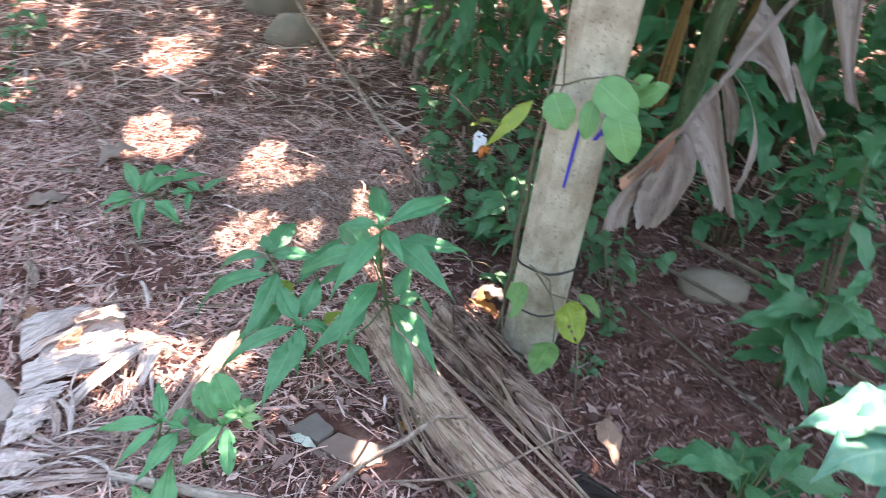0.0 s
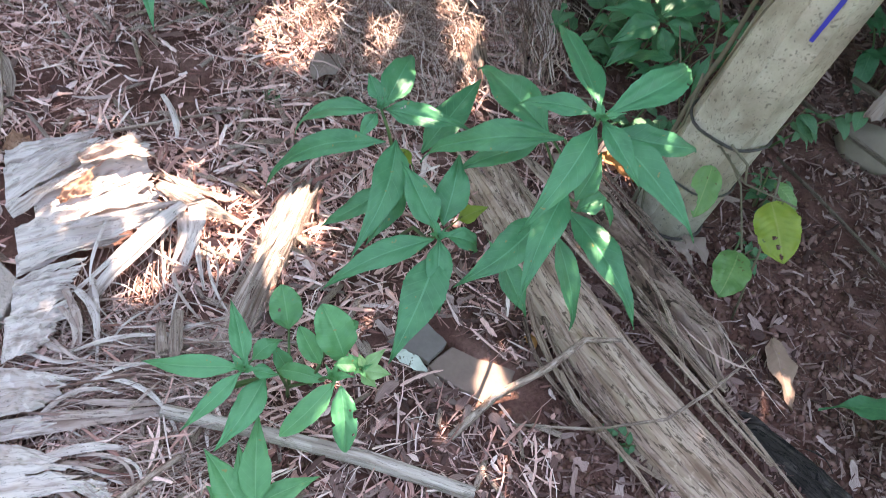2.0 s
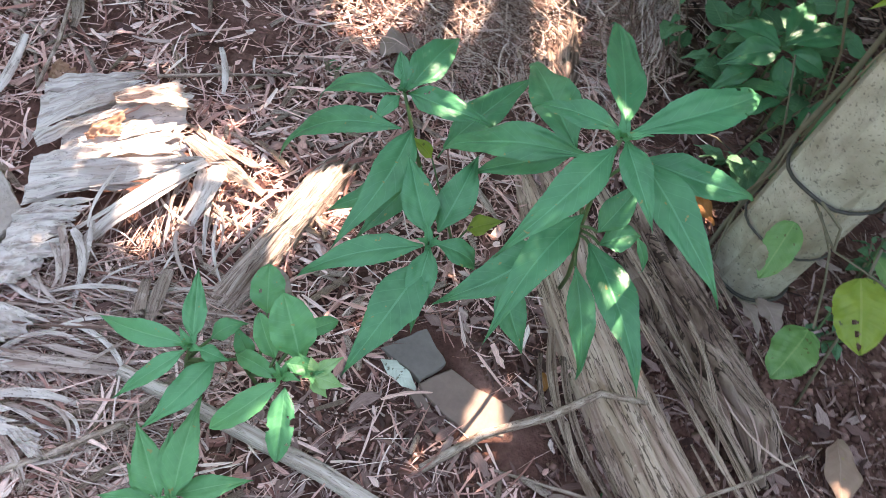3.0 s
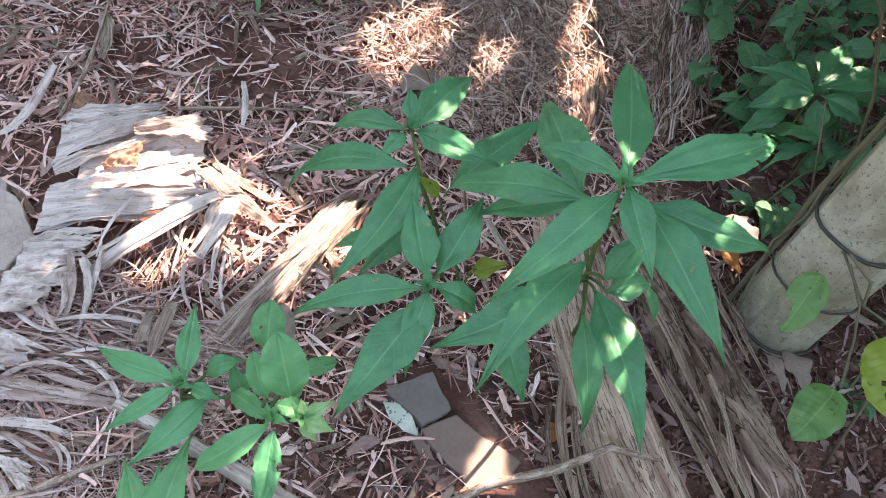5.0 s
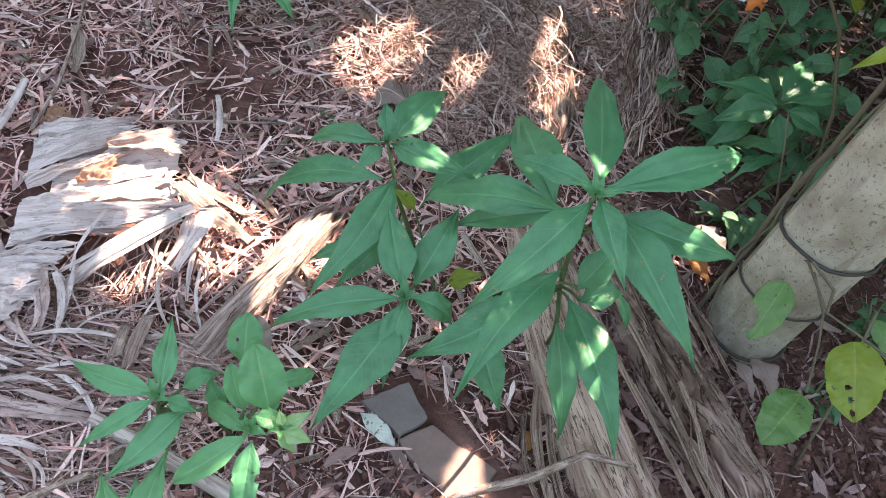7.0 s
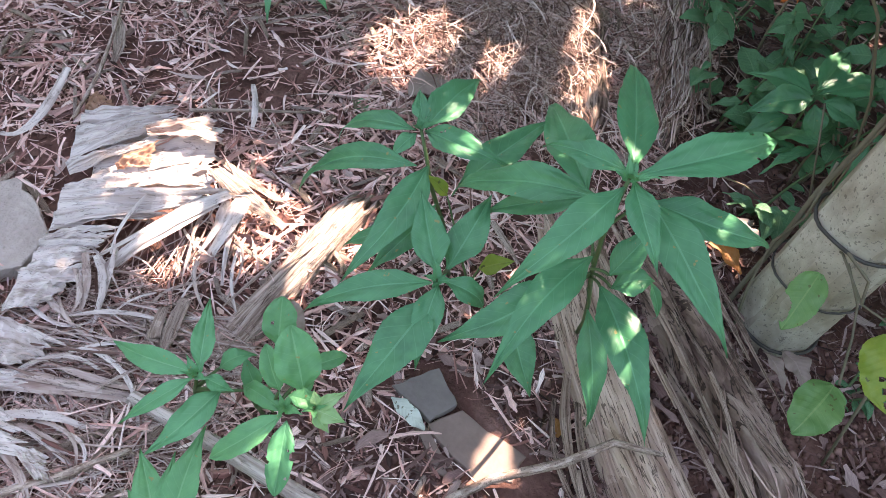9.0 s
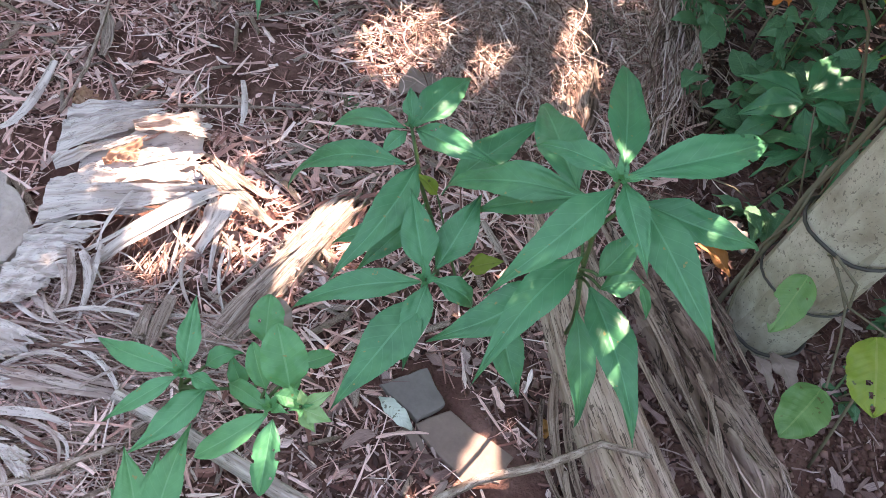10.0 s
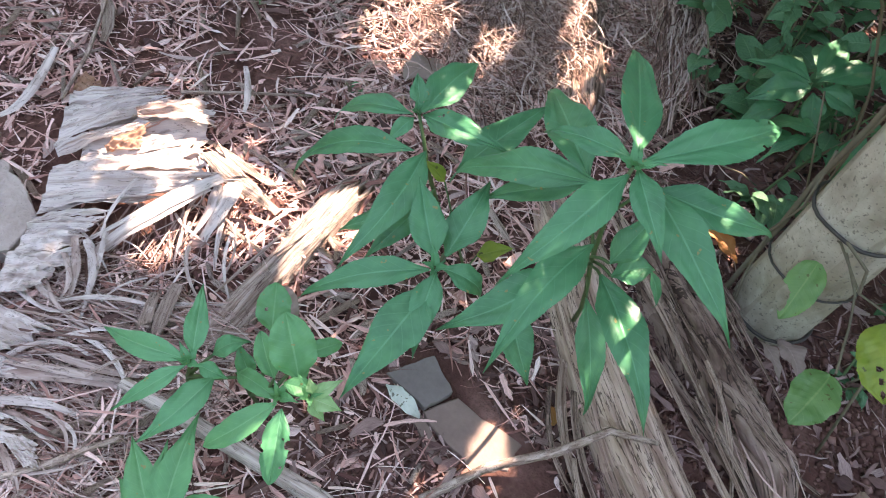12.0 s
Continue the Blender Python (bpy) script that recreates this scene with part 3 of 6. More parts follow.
# ---- post ----
def build_post():
    px, py, r = 0.328, 1.548, 0.070
    post = empty("concrete_post", (px, py, 0.0), "pale grey octagonal concrete post bound with dark wire", "post")
    verts, uvs = [], []
    zs = [-0.15 + 0.06 * k for k in range(42)]
    n = 32
    for i, z in enumerate(zs):
        for k in range(n):
            t = 2 * math.pi * k / n + 0.13
            sector = (t - 0.13) % (math.pi / 4) - math.pi / 8
            flat = math.cos(math.pi / 8) / math.cos(sector)
            q = r * min(flat, 0.996) * (1 + 0.012 * wobble(math.cos(t) * 2, math.sin(t) * 2, z * 6, 1.0))
            verts.append((q * math.cos(t), q * math.sin(t), z))
            uvs.append((z, k / n))
    faces = grid_faces(len(zs), n, 0, True)
    faces.append(tuple(range((len(zs) - 1) * n, len(zs) * n)))
    shaft = mesh_object("shaft", verts, faces, CONCRETE, post, uvs, smooth=False)
    for z, tilt, thick in ((0.235, 0.10, 0.0028), (0.115, 0.06, 0.0020), (-0.012, 0.05, 0.0030)):
        ring = []
        for k in range(25):
            t = 2 * math.pi * k / 24
            ring.append(Vector((px + (r + 0.003) * math.cos(t), py + (r + 0.003) * math.sin(t), z + r * tilt * math.cos(t + 0.8) + 0.002 * math.sin(5 * t))))
        rod("wire", post, ring, thick, WIRE, 6, label="dark rubber-coated wire round the post")
    f = Vector((-0.35, -0.94, 0)).normalized()
    across = Vector((0.94, -0.35, 0)).normalized()
    front = Vector((px, py, 0)) + f * (r * 0.925)
    for a, b, w in (((0.012, 0.46), (0.018, 0.64), 0.009), ((0.050, 0.575), (0.066, 0.60), 0.016), ((0.066, 0.585), (0.064, 0.65), 0.012)):
        if a[0] > 0.03:
            f2 = Vector((0.39, -0.92, 0)).normalized()
            s2 = Vector((0.92, 0.39, 0)).normalized()
            c2 = Vector((px, py, 0)) + f2 * (r * 0.929)
            p, q = c2 + s2 * (a[0] - 0.048), c2 + s2 * (b[0] - 0.048)
            out, wide = f2, s2
        else:
            p, q = front + across * a[0], front + across * b[0]
            out, wide = f, across
        p, q = Vector((p.x, p.y, a[1])), Vector((q.x, q.y, b[1]))
        vs, fs, rows = [], [], 9
        for i in range(rows):
            m = p.lerp(q, i / (rows - 1))
            h = w * 0.5 * (0.8 + 0.3 * wobble(i * 0.7, a[1] * 30, 2.0))
            for s in (-1, 1):
                vs.append(m + wide * (s * h) + out * 0.0030 - Vector((px, py, 0)))
        mesh_object("paint_stroke", vs, grid_faces(rows, 2), PAINT, shaft, None, "blue brush stroke on the concrete")
    return post


build_post()


# ---- logs ----
def split_log(name, label, start, end, width, height, mat, seed, rows=70, cols=44, bend=0.0, crack=0.5, splinters=8, twist=0.0):
    """A rotting split log, half sunk, with deep lengthwise furrows and ragged ends."""
    a, b = Vector(start), Vector(end)
    ahead = (b - a).normalized()
    side = Vector((ahead.y, -ahead.x, 0)).normalized()
    size = (b - a).length
    verts, uvs = [], []
    for i in range(rows):
        u = i / (rows - 1)
        for j in range(cols):
            v = j / (cols - 1)
            t = math.pi * v
            w = v + twist * u
            ridge = wobble(w * 6 + 1.6 * wobble(u * 4, v * 2, seed), u * 2.4, seed, 1.0)
            fine = wobble(w * 34 + 2.0 * wobble(u * 5, v * 3, seed + 1), u * 6.0, seed + 5, 1.0)
            deep = max(0.0, wobble(w * 6.0 + 1.2 * wobble(u * 3, 0.0, seed), u * 2.6, seed + 9, 1.0) - 0.12) * crack * 1.6
            ends = min(1.0, u * 14, (1 - u) * 14)
            q = 1 + 0.30 * ridge + 0.10 * fine - deep
            rag = (0.05 + 0.06 * crack) * wobble(v * 9, 3.0 if u > 0.5 else 7.0, seed, 1.0) * max(0.0, abs(2 * u - 1) - 0.7) / 0.3
            w = width * 0.5 * (0.92 + 0.12 * wobble(u * 3, 0.0, seed + 2)) * (0.75 + 0.25 * ends)
            p = a + ahead * (u * size + rag) + side * (-math.cos(t) * w * (0.85 + 0.15 * q) + bend * math.sin(math.pi * u))
            h = height * max(0.05, math.sin(t)) ** 0.7 * q * (0.35 + 0.65 * ends)
            verts.append((p.x, p.y, a.z * (1 - u) + b.z * u - 0.012 + h))
            uvs.append((u * size * 3, (v + twist * u) * 0.6))
    n = len(verts)
    for v in list(verts):
        verts.append((v[0], v[1], -0.03))
    uvs = uvs + uvs
    faces = grid_faces(rows, cols)
    edge = [j for j in range(cols)] + [i * cols + cols - 1 for i in range(1, rows)] + [(rows - 1) * cols + j for j in range(cols - 2, -1, -1)] + [i * cols for i in range(rows - 2, 0, -1)]
    for k in range(len(edge)):
        p, q = edge[k], edge[(k + 1) % len(edge)]
        faces.append((q, p, p + n, q + n))
    log = empty(name, (a.x, a.y, 0.0), label, "log")
    o = Vector((a.x, a.y, 0.0))
    trunk = mesh_object("trunk", [Vector(v) - o for v in verts], faces, mat, log, uvs)
    g = random.Random(int(seed * 10))
    for k in range(splinters):
        u, v = g.uniform(0.0, 0.6), g.uniform(-0.46, 0.46)
        w = min(1.0, u + g.uniform(0.2, 0.5))
        h = height * (1.02 - 1.2 * v * v)
        p = a + ahead * (u * size) + side * (v * width)
        q = a + ahead * (w * size) + side * (v * width + g.uniform(-0.012, 0.012))
        m = p.lerp(q, 0.5) + side * g.uniform(-0.006, 0.006)
        r = width * g.uniform(0.014, 0.045)
        pts = [Vector((c.x, c.y, h + lift)) for c, lift in ((p, -0.004), (m, 0.004), (q, g.uniform(-0.004, 0.012)))]
        verts2, uvs2, n2, m2 = [], [], 14, 5
        for i in range(n2):
            t = i / (n2 - 1)
            c = pts[0] * ((1 - t) * (1 - 2 * t)) + pts[1] * (4 * t * (1 - t)) + pts[2] * (t * (2 * t - 1))
            half = r * (0.35 + 0.65 * math.sin(math.pi * (0.1 + 0.85 * t))) * (1 + 0.3 * wobble(t * 6, k, seed))
            for j in range(m2):
                e = j / (m2 - 1) - 0.5
                verts2.append(c + side * (e * 2 * half) + Vector((0, 0, half * (0.5 - 2 * e * e) + 0.002 * wobble(e * 5, t * 4, seed + k))) - o)
                uvs2.append((t * size, e * 0.1 + k))
        mesh_object("splinter", verts2, grid_faces(n2, m2), mat, trunk, uvs2)
    return log


split_log("split_log", "weathered pale brown split log lying on the soil", (-0.075, 1.555, 0.0), (0.60, 0.775, 0.0), 0.132, 0.058, OLD_WOOD, 1.0, 130, 72, 0.065, 0.45, 7, 0.08)
split_log("rotten_log", "grey fibrous rotten log beside the split log", (0.085, 1.565, 0.0), (0.385, 1.195, 0.0), 0.122, 0.068, GREY_WOOD, 3.0, 100, 72, 0.012, 1.2, 9, 0.35)
split_log("charred_log", "blackened strip of rotten wood beside the split log", (0.424, 1.102, 0.0), (0.575, 0.989, 0.0), 0.05, 0.042, CHAR_WOOD, 14.0, 50, 30, 0.0, 0.6, 3)
split_log("fibrous_log", "fibrous brown rotting log end under loose fibres", (-0.03, 2.26, 0.0), (0.035, 1.80, 0.0), 0.085, 0.07, GREY_WOOD, 6.0, 60, 40, 0.0, 0.6)
split_log("bark_slab", "brown slab of rotting bark in the hay", (-0.20, 2.10, 0.01), (-0.10, 1.74, 0.0), 0.11, 0.06, GREY_WOOD, 8.0, 50, 36, 0.0, 0.4)


def log_fibres():
    rows = []
    for _ in range(14):
        u = rng.random()
        x, y = 0.10 + 0.28 * u + rng.normal(0, 0.03), 1.54 - 0.38 * u + rng.normal(0, 0.02)
        rows.append((x, y, 0.045 + rng.uniform(0, 0.022), math.atan2(-0.38, 0.28) + rng.normal(0, 0.25), rng.uniform(0.05, 0.22), rng.uniform(0.001, 0.005), rng.normal(0, 0.06), rng.normal(0.02, 0.05), rng.normal(0, 0.7), rng.normal(0, 0.3)))
    for _ in range(500):
        u = rng.random()
        x, y = -0.03 + 0.06 * u + rng.normal(0, 0.026), 2.24 - 0.42 * u
        rows.append((x, y, 0.06 + rng.uniform(0, 0.025), math.atan2(-0.42, 0.06) + rng.normal(0, 0.14), rng.uniform(0.08, 0.25), rng.uniform(0.001, 0.004), rng.normal(0, 0.05), rng.normal(0.04, 0.05), rng.normal(0, 0.7), rng.normal(0, 0.4)))
    strands("log_fibres", "loose grey fibres peeling off the rotten logs", "fibres", HAY, rows, 5)


log_fibres()
split_log("bark_piece", "pale split piece of bark on the mulch", (-0.365, 1.372, 0.02), (-0.405, 1.00, 0.0), 0.064, 0.030, BARK, 11.0, 60, 30, 0.0, 0.3)


# ---- plants in front ----
TALL_UPPER = [
    (-0.025, 1.161, 0.502, -0.069, 1.38, 0.455, 0.0395, 0.04, 0),
    (-0.02, 1.159, 0.5, 0.093, 1.302, 0.49, 0.0392, 0.16, 0.06),
    (-0.052, 1.218, 0.4, -0.141, 1.402, 0.335, 0.051, 0.05, 0),
    (-0.028, 1.165, 0.495, -0.11, 1.191, 0.46, 0.0242, 0.08, 0),
    (-0.025, 1.152, 0.488, -0.086, 1.033, 0.425, 0.035, 0.1, -0.05),
    (-0.02, 1.156, 0.495, 0.03, 1.089, 0.475, 0.0265, 0.06, 0.04),
    (0.003, 1.182, 0.46, 0.121, 1.088, 0.42, 0.0383, 0.1, 0.04),
    (0.002, 1.184, 0.455, 0.132, 1.225, 0.43, 0.0361, 0.14, 0.08),
    (-0.038, 1.195, 0.42, -0.198, 1.234, 0.29, 0.0397, 0.1, 0.02),
    (-0.048, 1.24, 0.37, -0.152, 1.213, 0.3, 0.0305, 0.06, 0),
]
TALL_LOWER = [
    (-0.032, 1.143, 0.34, -0.124, 1.051, 0.277, 0.045, 0.08, -0.05),
    (-0.02, 1.152, 0.385, -0.061, 0.996, 0.345, 0.0381, 0.1, 0.05),
    (-0.065, 1.13, 0.25, -0.008, 1.085, 0.195, 0.04, 0.06, 0),
    (0.008, 1.184, 0.26, 0.072, 1.105, 0.155, 0.0358, 0.08, 0),
    (0.006, 1.178, 0.315, 0.11, 1.052, 0.28, 0.0452, 0.1, 0),
    (0.009, 1.185, 0.33, 0.031, 1.245, 0.37, 0.0318, 0.1, 0),
    (0.018, 1.187, 0.31, 0.059, 1.218, 0.315, 0.0313, 0.25, 0),
    (0.054, 1.216, 0.315, 0.085, 1.213, 0.26, 0.0129, 0.1, 0),
    (-0.017, 1.162, 0.45, -0.027, 1.172, 0.4, 0.0165, 0.1, 0),
]
BACK = [
    (-0.268, 1.275, 0.315, -0.377, 1.287, 0.225, 0.0331, 0.16, 0.06),
    (-0.259, 1.283, 0.318, -0.237, 1.405, 0.318, 0.0427, 0.1, 0),
    (-0.258, 1.281, 0.315, -0.142, 1.271, 0.33, 0.0391, 0.14, 0.06),
    (-0.265, 1.288, 0.32, -0.29, 1.328, 0.33, 0.0208, 0.05, 0),
    (-0.266, 1.276, 0.31, -0.282, 1.242, 0.285, 0.0193, 0.12, 0),
    (-0.246, 1.239, 0.298, -0.402, 1.228, 0.165, 0.0375, 0.12, 0.06),
    (-0.233, 1.243, 0.302, -0.256, 1.076, 0.255, 0.0431, 0.1, -0.05),
    (-0.225, 1.234, 0.22, -0.313, 1.197, 0.138, 0.0326, 0.08, -0.05),
    (-0.208, 1.193, 0.27, -0.241, 1.117, 0.229, 0.0307, 0.08, -0.04),
    (-0.195, 1.263, 0.27, -0.129, 1.414, 0.3, 0.0447, 0.08, 0.03),
]
FRONT = [
    (-0.16, 1.104, 0.288, -0.282, 1.043, 0.216, 0.0352, 0.1, 0.04),
    (-0.151, 1.095, 0.275, -0.182, 0.958, 0.222, 0.0508, 0.1, -0.04),
    (-0.153, 1.107, 0.285, -0.134, 1.022, 0.25, 0.0316, 0.08, 0.03),
    (-0.161, 1.116, 0.292, -0.219, 1.191, 0.318, 0.0378, 0.06, 0),
    (-0.152, 1.127, 0.29, -0.148, 1.23, 0.318, 0.0421, 0.06, 0),
    (-0.152, 1.113, 0.288, -0.101, 1.126, 0.25, 0.029, 0.34, 0),
]
FRONT2 = [
    (-0.126, 1.184, 0.24, -0.091, 1.198, 0.265, 0.0255, 0.06, 0),
    (-0.204, 1.257, 0.25, -0.239, 1.247, 0.28, 0.0168, 0.1, 0),
]
LEFT = [
    (-0.35, 0.934, 0.175, -0.481, 0.946, 0.11, 0.0274, 0.1, -0.04),
    (-0.35, 0.937, 0.178, -0.39, 1.016, 0.185, 0.0244, 0.05, 0),
    (-0.352, 0.929, 0.172, -0.405, 0.862, 0.125, 0.0226, 0.1, 0),
    (-0.325, 0.941, 0.15, -0.361, 0.847, 0.12, 0.0341, 0.1, -0.05),
    (-0.343, 0.936, 0.17, -0.309, 0.941, 0.16, 0.0177, 0.1, 0),
    (-0.349, 0.968, 0.13, -0.319, 1.002, 0.135, 0.0255, 0.4, 0),
    (-0.302, 0.974, 0.11, -0.331, 0.993, 0.14, 0.0229, 0.1, 0),
]
ROUND = [
    (-0.235, 0.967, 0.19, -0.276, 1.006, 0.235, 0.0469, 0.08, 0),
    (-0.318, 1.046, 0.09, -0.341, 1.094, 0.12, 0.0421, 0.06, 0),
    (-0.263, 0.962, 0.17, -0.297, 0.99, 0.2, 0.024, 0.06, 0),
    (-0.246, 0.952, 0.195, -0.209, 0.964, 0.19, 0.0196, 0.12, 0),
    (-0.257, 1.024, 0.13, -0.228, 1.057, 0.13, 0.0207, 0.08, 0),
    (-0.316, 0.967, 0.12, -0.254, 0.951, 0.15, 0.0209, 0.1, 0),
    (-0.24, 0.93, 0.195, -0.288, 0.869, 0.155, 0.0277, 0.1, -0.04),
    (-0.235, 0.977, 0.16, -0.262, 1, 0.17, 0.022, 0.1, 0),
]
YELLOWED = [
    (-0.232, 0.927, 0.195, -0.21, 0.867, 0.15, 0.0287, 0.08, 0),
]
SPROUT = [
    (-0.211, 0.953, 0.2, -0.189, 0.978, 0.215, 0.0157, 0.1, 0),
    (-0.21, 0.95, 0.2, -0.176, 0.953, 0.2, 0.0193, 0.12, 0),
    (-0.211, 0.953, 0.205, -0.22, 0.961, 0.22, 0.0108, 0.05, 0),
    (-0.213, 0.95, 0.195, -0.189, 0.942, 0.18, 0.0146, 0.1, 0),
]
LOWEST = [
    (-0.311, 0.794, 0.085, -0.375, 0.853, 0.1, 0.0356, 0.08, 0),
    (-0.298, 0.799, 0.09, -0.323, 0.903, 0.12, 0.0357, 0.08, 0),
    (-0.299, 0.807, 0.08, -0.232, 0.853, 0.085, 0.0271, 0.1, 0),
    (-0.328, 0.798, 0.08, -0.36, 0.811, 0.1, 0.0219, 0.06, 0),
    (-0.319, 0.795, 0.07, -0.376, 0.774, 0.07, 0.022, 0.08, 0),
    (-0.305, 0.802, 0.09, -0.337, 0.865, 0.11, 0.0245, 0.06, 0),
]

SHADED = [
    (0.23, 1.853, 0.2, 0.124, 1.881, 0.17, 0.0484, 0.1, 0.02),
    (0.23, 1.84, 0.2, 0.139, 1.787, 0.16, 0.0492, 0.12, 0.02),
    (0.239, 1.86, 0.2, 0.355, 1.987, 0.19, 0.0551, 0.14, 0.02),
    (0.239, 1.843, 0.19, 0.268, 1.81, 0.13, 0.0438, 0.1, 0.02),
    (0.23, 1.854, 0.21, 0.274, 2.016, 0.2, 0.0481, 0.08, 0.02),
    (0.211, 1.828, 0.16, 0.155, 1.79, 0.1, 0.0391, 0.1, 0.02),
    (0.247, 1.858, 0.19, 0.339, 1.884, 0.15, 0.045, 0.12, 0.02),
]
TUFT_NEAR = [
    (-0.771, 1.791, 0.07, -0.715, 1.642, 0.03, 0.0361, 0.15, 0.02),
    (-0.804, 1.805, 0.07, -0.884, 1.768, 0.035, 0.0315, 0.12, 0.02),
    (-0.785, 1.795, 0.08, -0.912, 1.974, 0.06, 0.0358, 0.1, 0.02),
    (-0.77, 1.801, 0.08, -0.808, 1.929, 0.08, 0.0414, 0.1, 0.02),
    (-0.763, 1.798, 0.08, -0.729, 1.925, 0.07, 0.0316, 0.12, 0.02),
    (-0.735, 1.783, 0.07, -0.645, 1.744, 0.025, 0.0395, 0.25, 0.02),
    (-0.669, 1.875, 0.06, -0.652, 1.806, 0.03, 0.0234, 0.1, 0.02),
]
TUFT_FAR = [
    (-0.646, 1.901, 0.05, -0.605, 1.999, 0.05, 0.0291, 0.1, 0.02),
    (-0.716, 1.851, 0.06, -0.666, 1.882, 0.06, 0.0347, 0.1, 0.02),
    (-0.747, 1.895, 0.07, -0.657, 1.985, 0.06, 0.0325, 0.12, 0.02),
    (-0.806, 1.93, 0.07, -0.761, 1.992, 0.06, 0.0332, 0.1, 0.02),
    (-0.801, 1.813, 0.05, -0.872, 1.75, 0.02, 0.0284, 0.08, 0.02),
    (-0.694, 1.91, 0.07, -0.646, 1.901, 0.05, 0.0287, 0.1, 0.02),
    (-0.744, 1.962, 0.06, -0.723, 1.989, 0.07, 0.0265, 0.1, 0.02),
]


def leafy_plant(name, label, foot, shoots, rows, mat, outline=LANCE, stem=STEM_GREEN, seed=0.0, radius=0.0036, plant=None, hook=0.0, bites=None):
    """A seedling: its shoots, and its leaves by foot, tip, width, arch and sideways bend. bites: eaten holes, by the leaf's number."""
    plant = plant or empty(name, foot, label, "plant")
    for k, pts in enumerate(shoots):
        n = len(pts)
        rod("stem", plant, pts, [radius * (1 - 0.45 * i / max(1, n - 1)) for i in range(n)], stem, 8, 0.1, seed + k)
    for k, (bx, by, bz, tx, ty, tz, w, arch, bend) in enumerate(rows):
        blade("leaf", plant, (bx, by, bz), Vector((bx, by, bz)).lerp(Vector((tx, ty, tz)), 1.03), w * 1.07, arch, mat, outline, seed + k * 1.37, "", 0.38, Vector((0, -0.3, 1)).normalized(), hook, bend, True, (bites or {}).get(k, ()))
    return plant


def build_front_plants():
    tall = leafy_plant("leafy_plant", "tall green seedling with long pointed leaves beside the log", (0.03, 1.31, 0.03),
                       [[(0.03, 1.31, 0.03), (0.026, 1.285, 0.1), (0.012, 1.24, 0.2), (-0.007, 1.203, 0.3), (-0.018, 1.174, 0.39), (-0.023, 1.159, 0.45), (-0.025, 1.154, 0.497)]],
                       TALL_UPPER, GREEN, seed=1.0, hook=0.12, bites={1: ((0.62, 0.06, 0.003), (0.72, 0.10, 0.0022), (0.55, 0.94, 0.002)), 8: ((0.6, 0.4, 0.0016),)})
    leafy_plant("", "", None, [[(-0.007, 1.203, 0.3), (-0.03, 1.17, 0.27), (-0.065, 1.13, 0.25)]], TALL_LOWER, GREEN, seed=20.0, radius=0.0025, plant=tall, hook=0.15)
    for a, b in (((-0.018, 1.174, 0.385), (-0.052, 1.218, 0.40)), ((-0.018, 1.174, 0.39), (-0.038, 1.195, 0.42)), ((-0.012, 1.19, 0.33), (-0.048, 1.24, 0.37)), ((-0.018, 1.176, 0.36), (-0.020, 1.152, 0.385)),
                 ((-0.007, 1.203, 0.30), (-0.032, 1.143, 0.34)), ((-0.007, 1.203, 0.29), (0.006, 1.178, 0.315)), ((0.0, 1.22, 0.25), (0.008, 1.184, 0.26)), ((-0.02, 1.165, 0.42), (0.003, 1.182, 0.458)),
                 ((-0.007, 1.203, 0.30), (0.018, 1.187, 0.31)), ((-0.012, 1.19, 0.32), (0.009, 1.185, 0.33))):
        rod("leaf_stalk", tall, bow(a, b, 0.004), 0.0018, STEM_GREEN, 6)
    leafy_plant("leafy_plant", "slender green seedling with pointed leaves in the mulch", (-0.20, 1.36, 0.0),
                [[(-0.20, 1.36, -0.01), (-0.212, 1.315, 0.12), (-0.230, 1.262, 0.25), (-0.246, 1.268, 0.29), (-0.263, 1.279, 0.318)], [(-0.212, 1.315, 0.12), (-0.215, 1.26, 0.19), (-0.216, 1.225, 0.225)], [(-0.215, 1.26, 0.19), (-0.208, 1.2, 0.268)]],
                BACK, GREEN, seed=40.0, hook=0.1, bites={2: ((0.2, 0.35, 0.0016), (0.24, 0.30, 0.0013))})
    leafy_plant("leafy_plant", "low green seedling with pointed drooping leaves", (-0.185, 1.33, 0.0),
                [[(-0.185, 1.33, -0.01), (-0.175, 1.25, 0.12), (-0.162, 1.155, 0.22), (-0.156, 1.108, 0.29)]], FRONT, GREEN, seed=60.0, hook=0.12, bites={2: ((0.72, 0.75, 0.0026),)})
    leafy_plant("leafy_plant", "small yellowing green sprout between the seedlings", (-0.15, 1.30, 0.0),
                [[(-0.15, 1.30, -0.01), (-0.14, 1.24, 0.12), (-0.126, 1.184, 0.24)], [(-0.14, 1.24, 0.12), (-0.204, 1.257, 0.25)]], FRONT2, YELLOW_GREEN, seed=70.0, radius=0.002)
    leafy_plant("leafy_plant", "small light green seedling with pointed leaves by the dry banana leaf", (-0.39, 0.96, 0.0),
                [[(-0.39, 0.96, -0.01), (-0.375, 0.95, 0.08), (-0.350, 0.934, 0.175)], [(-0.375, 0.95, 0.08), (-0.36, 0.96, 0.11), (-0.349, 0.968, 0.13)], [(-0.375, 0.95, 0.08), (-0.325, 0.941, 0.15)], [(-0.375, 0.95, 0.07), (-0.302, 0.974, 0.11)]], LEFT, LIGHT_GREEN, seed=80.0, radius=0.003)
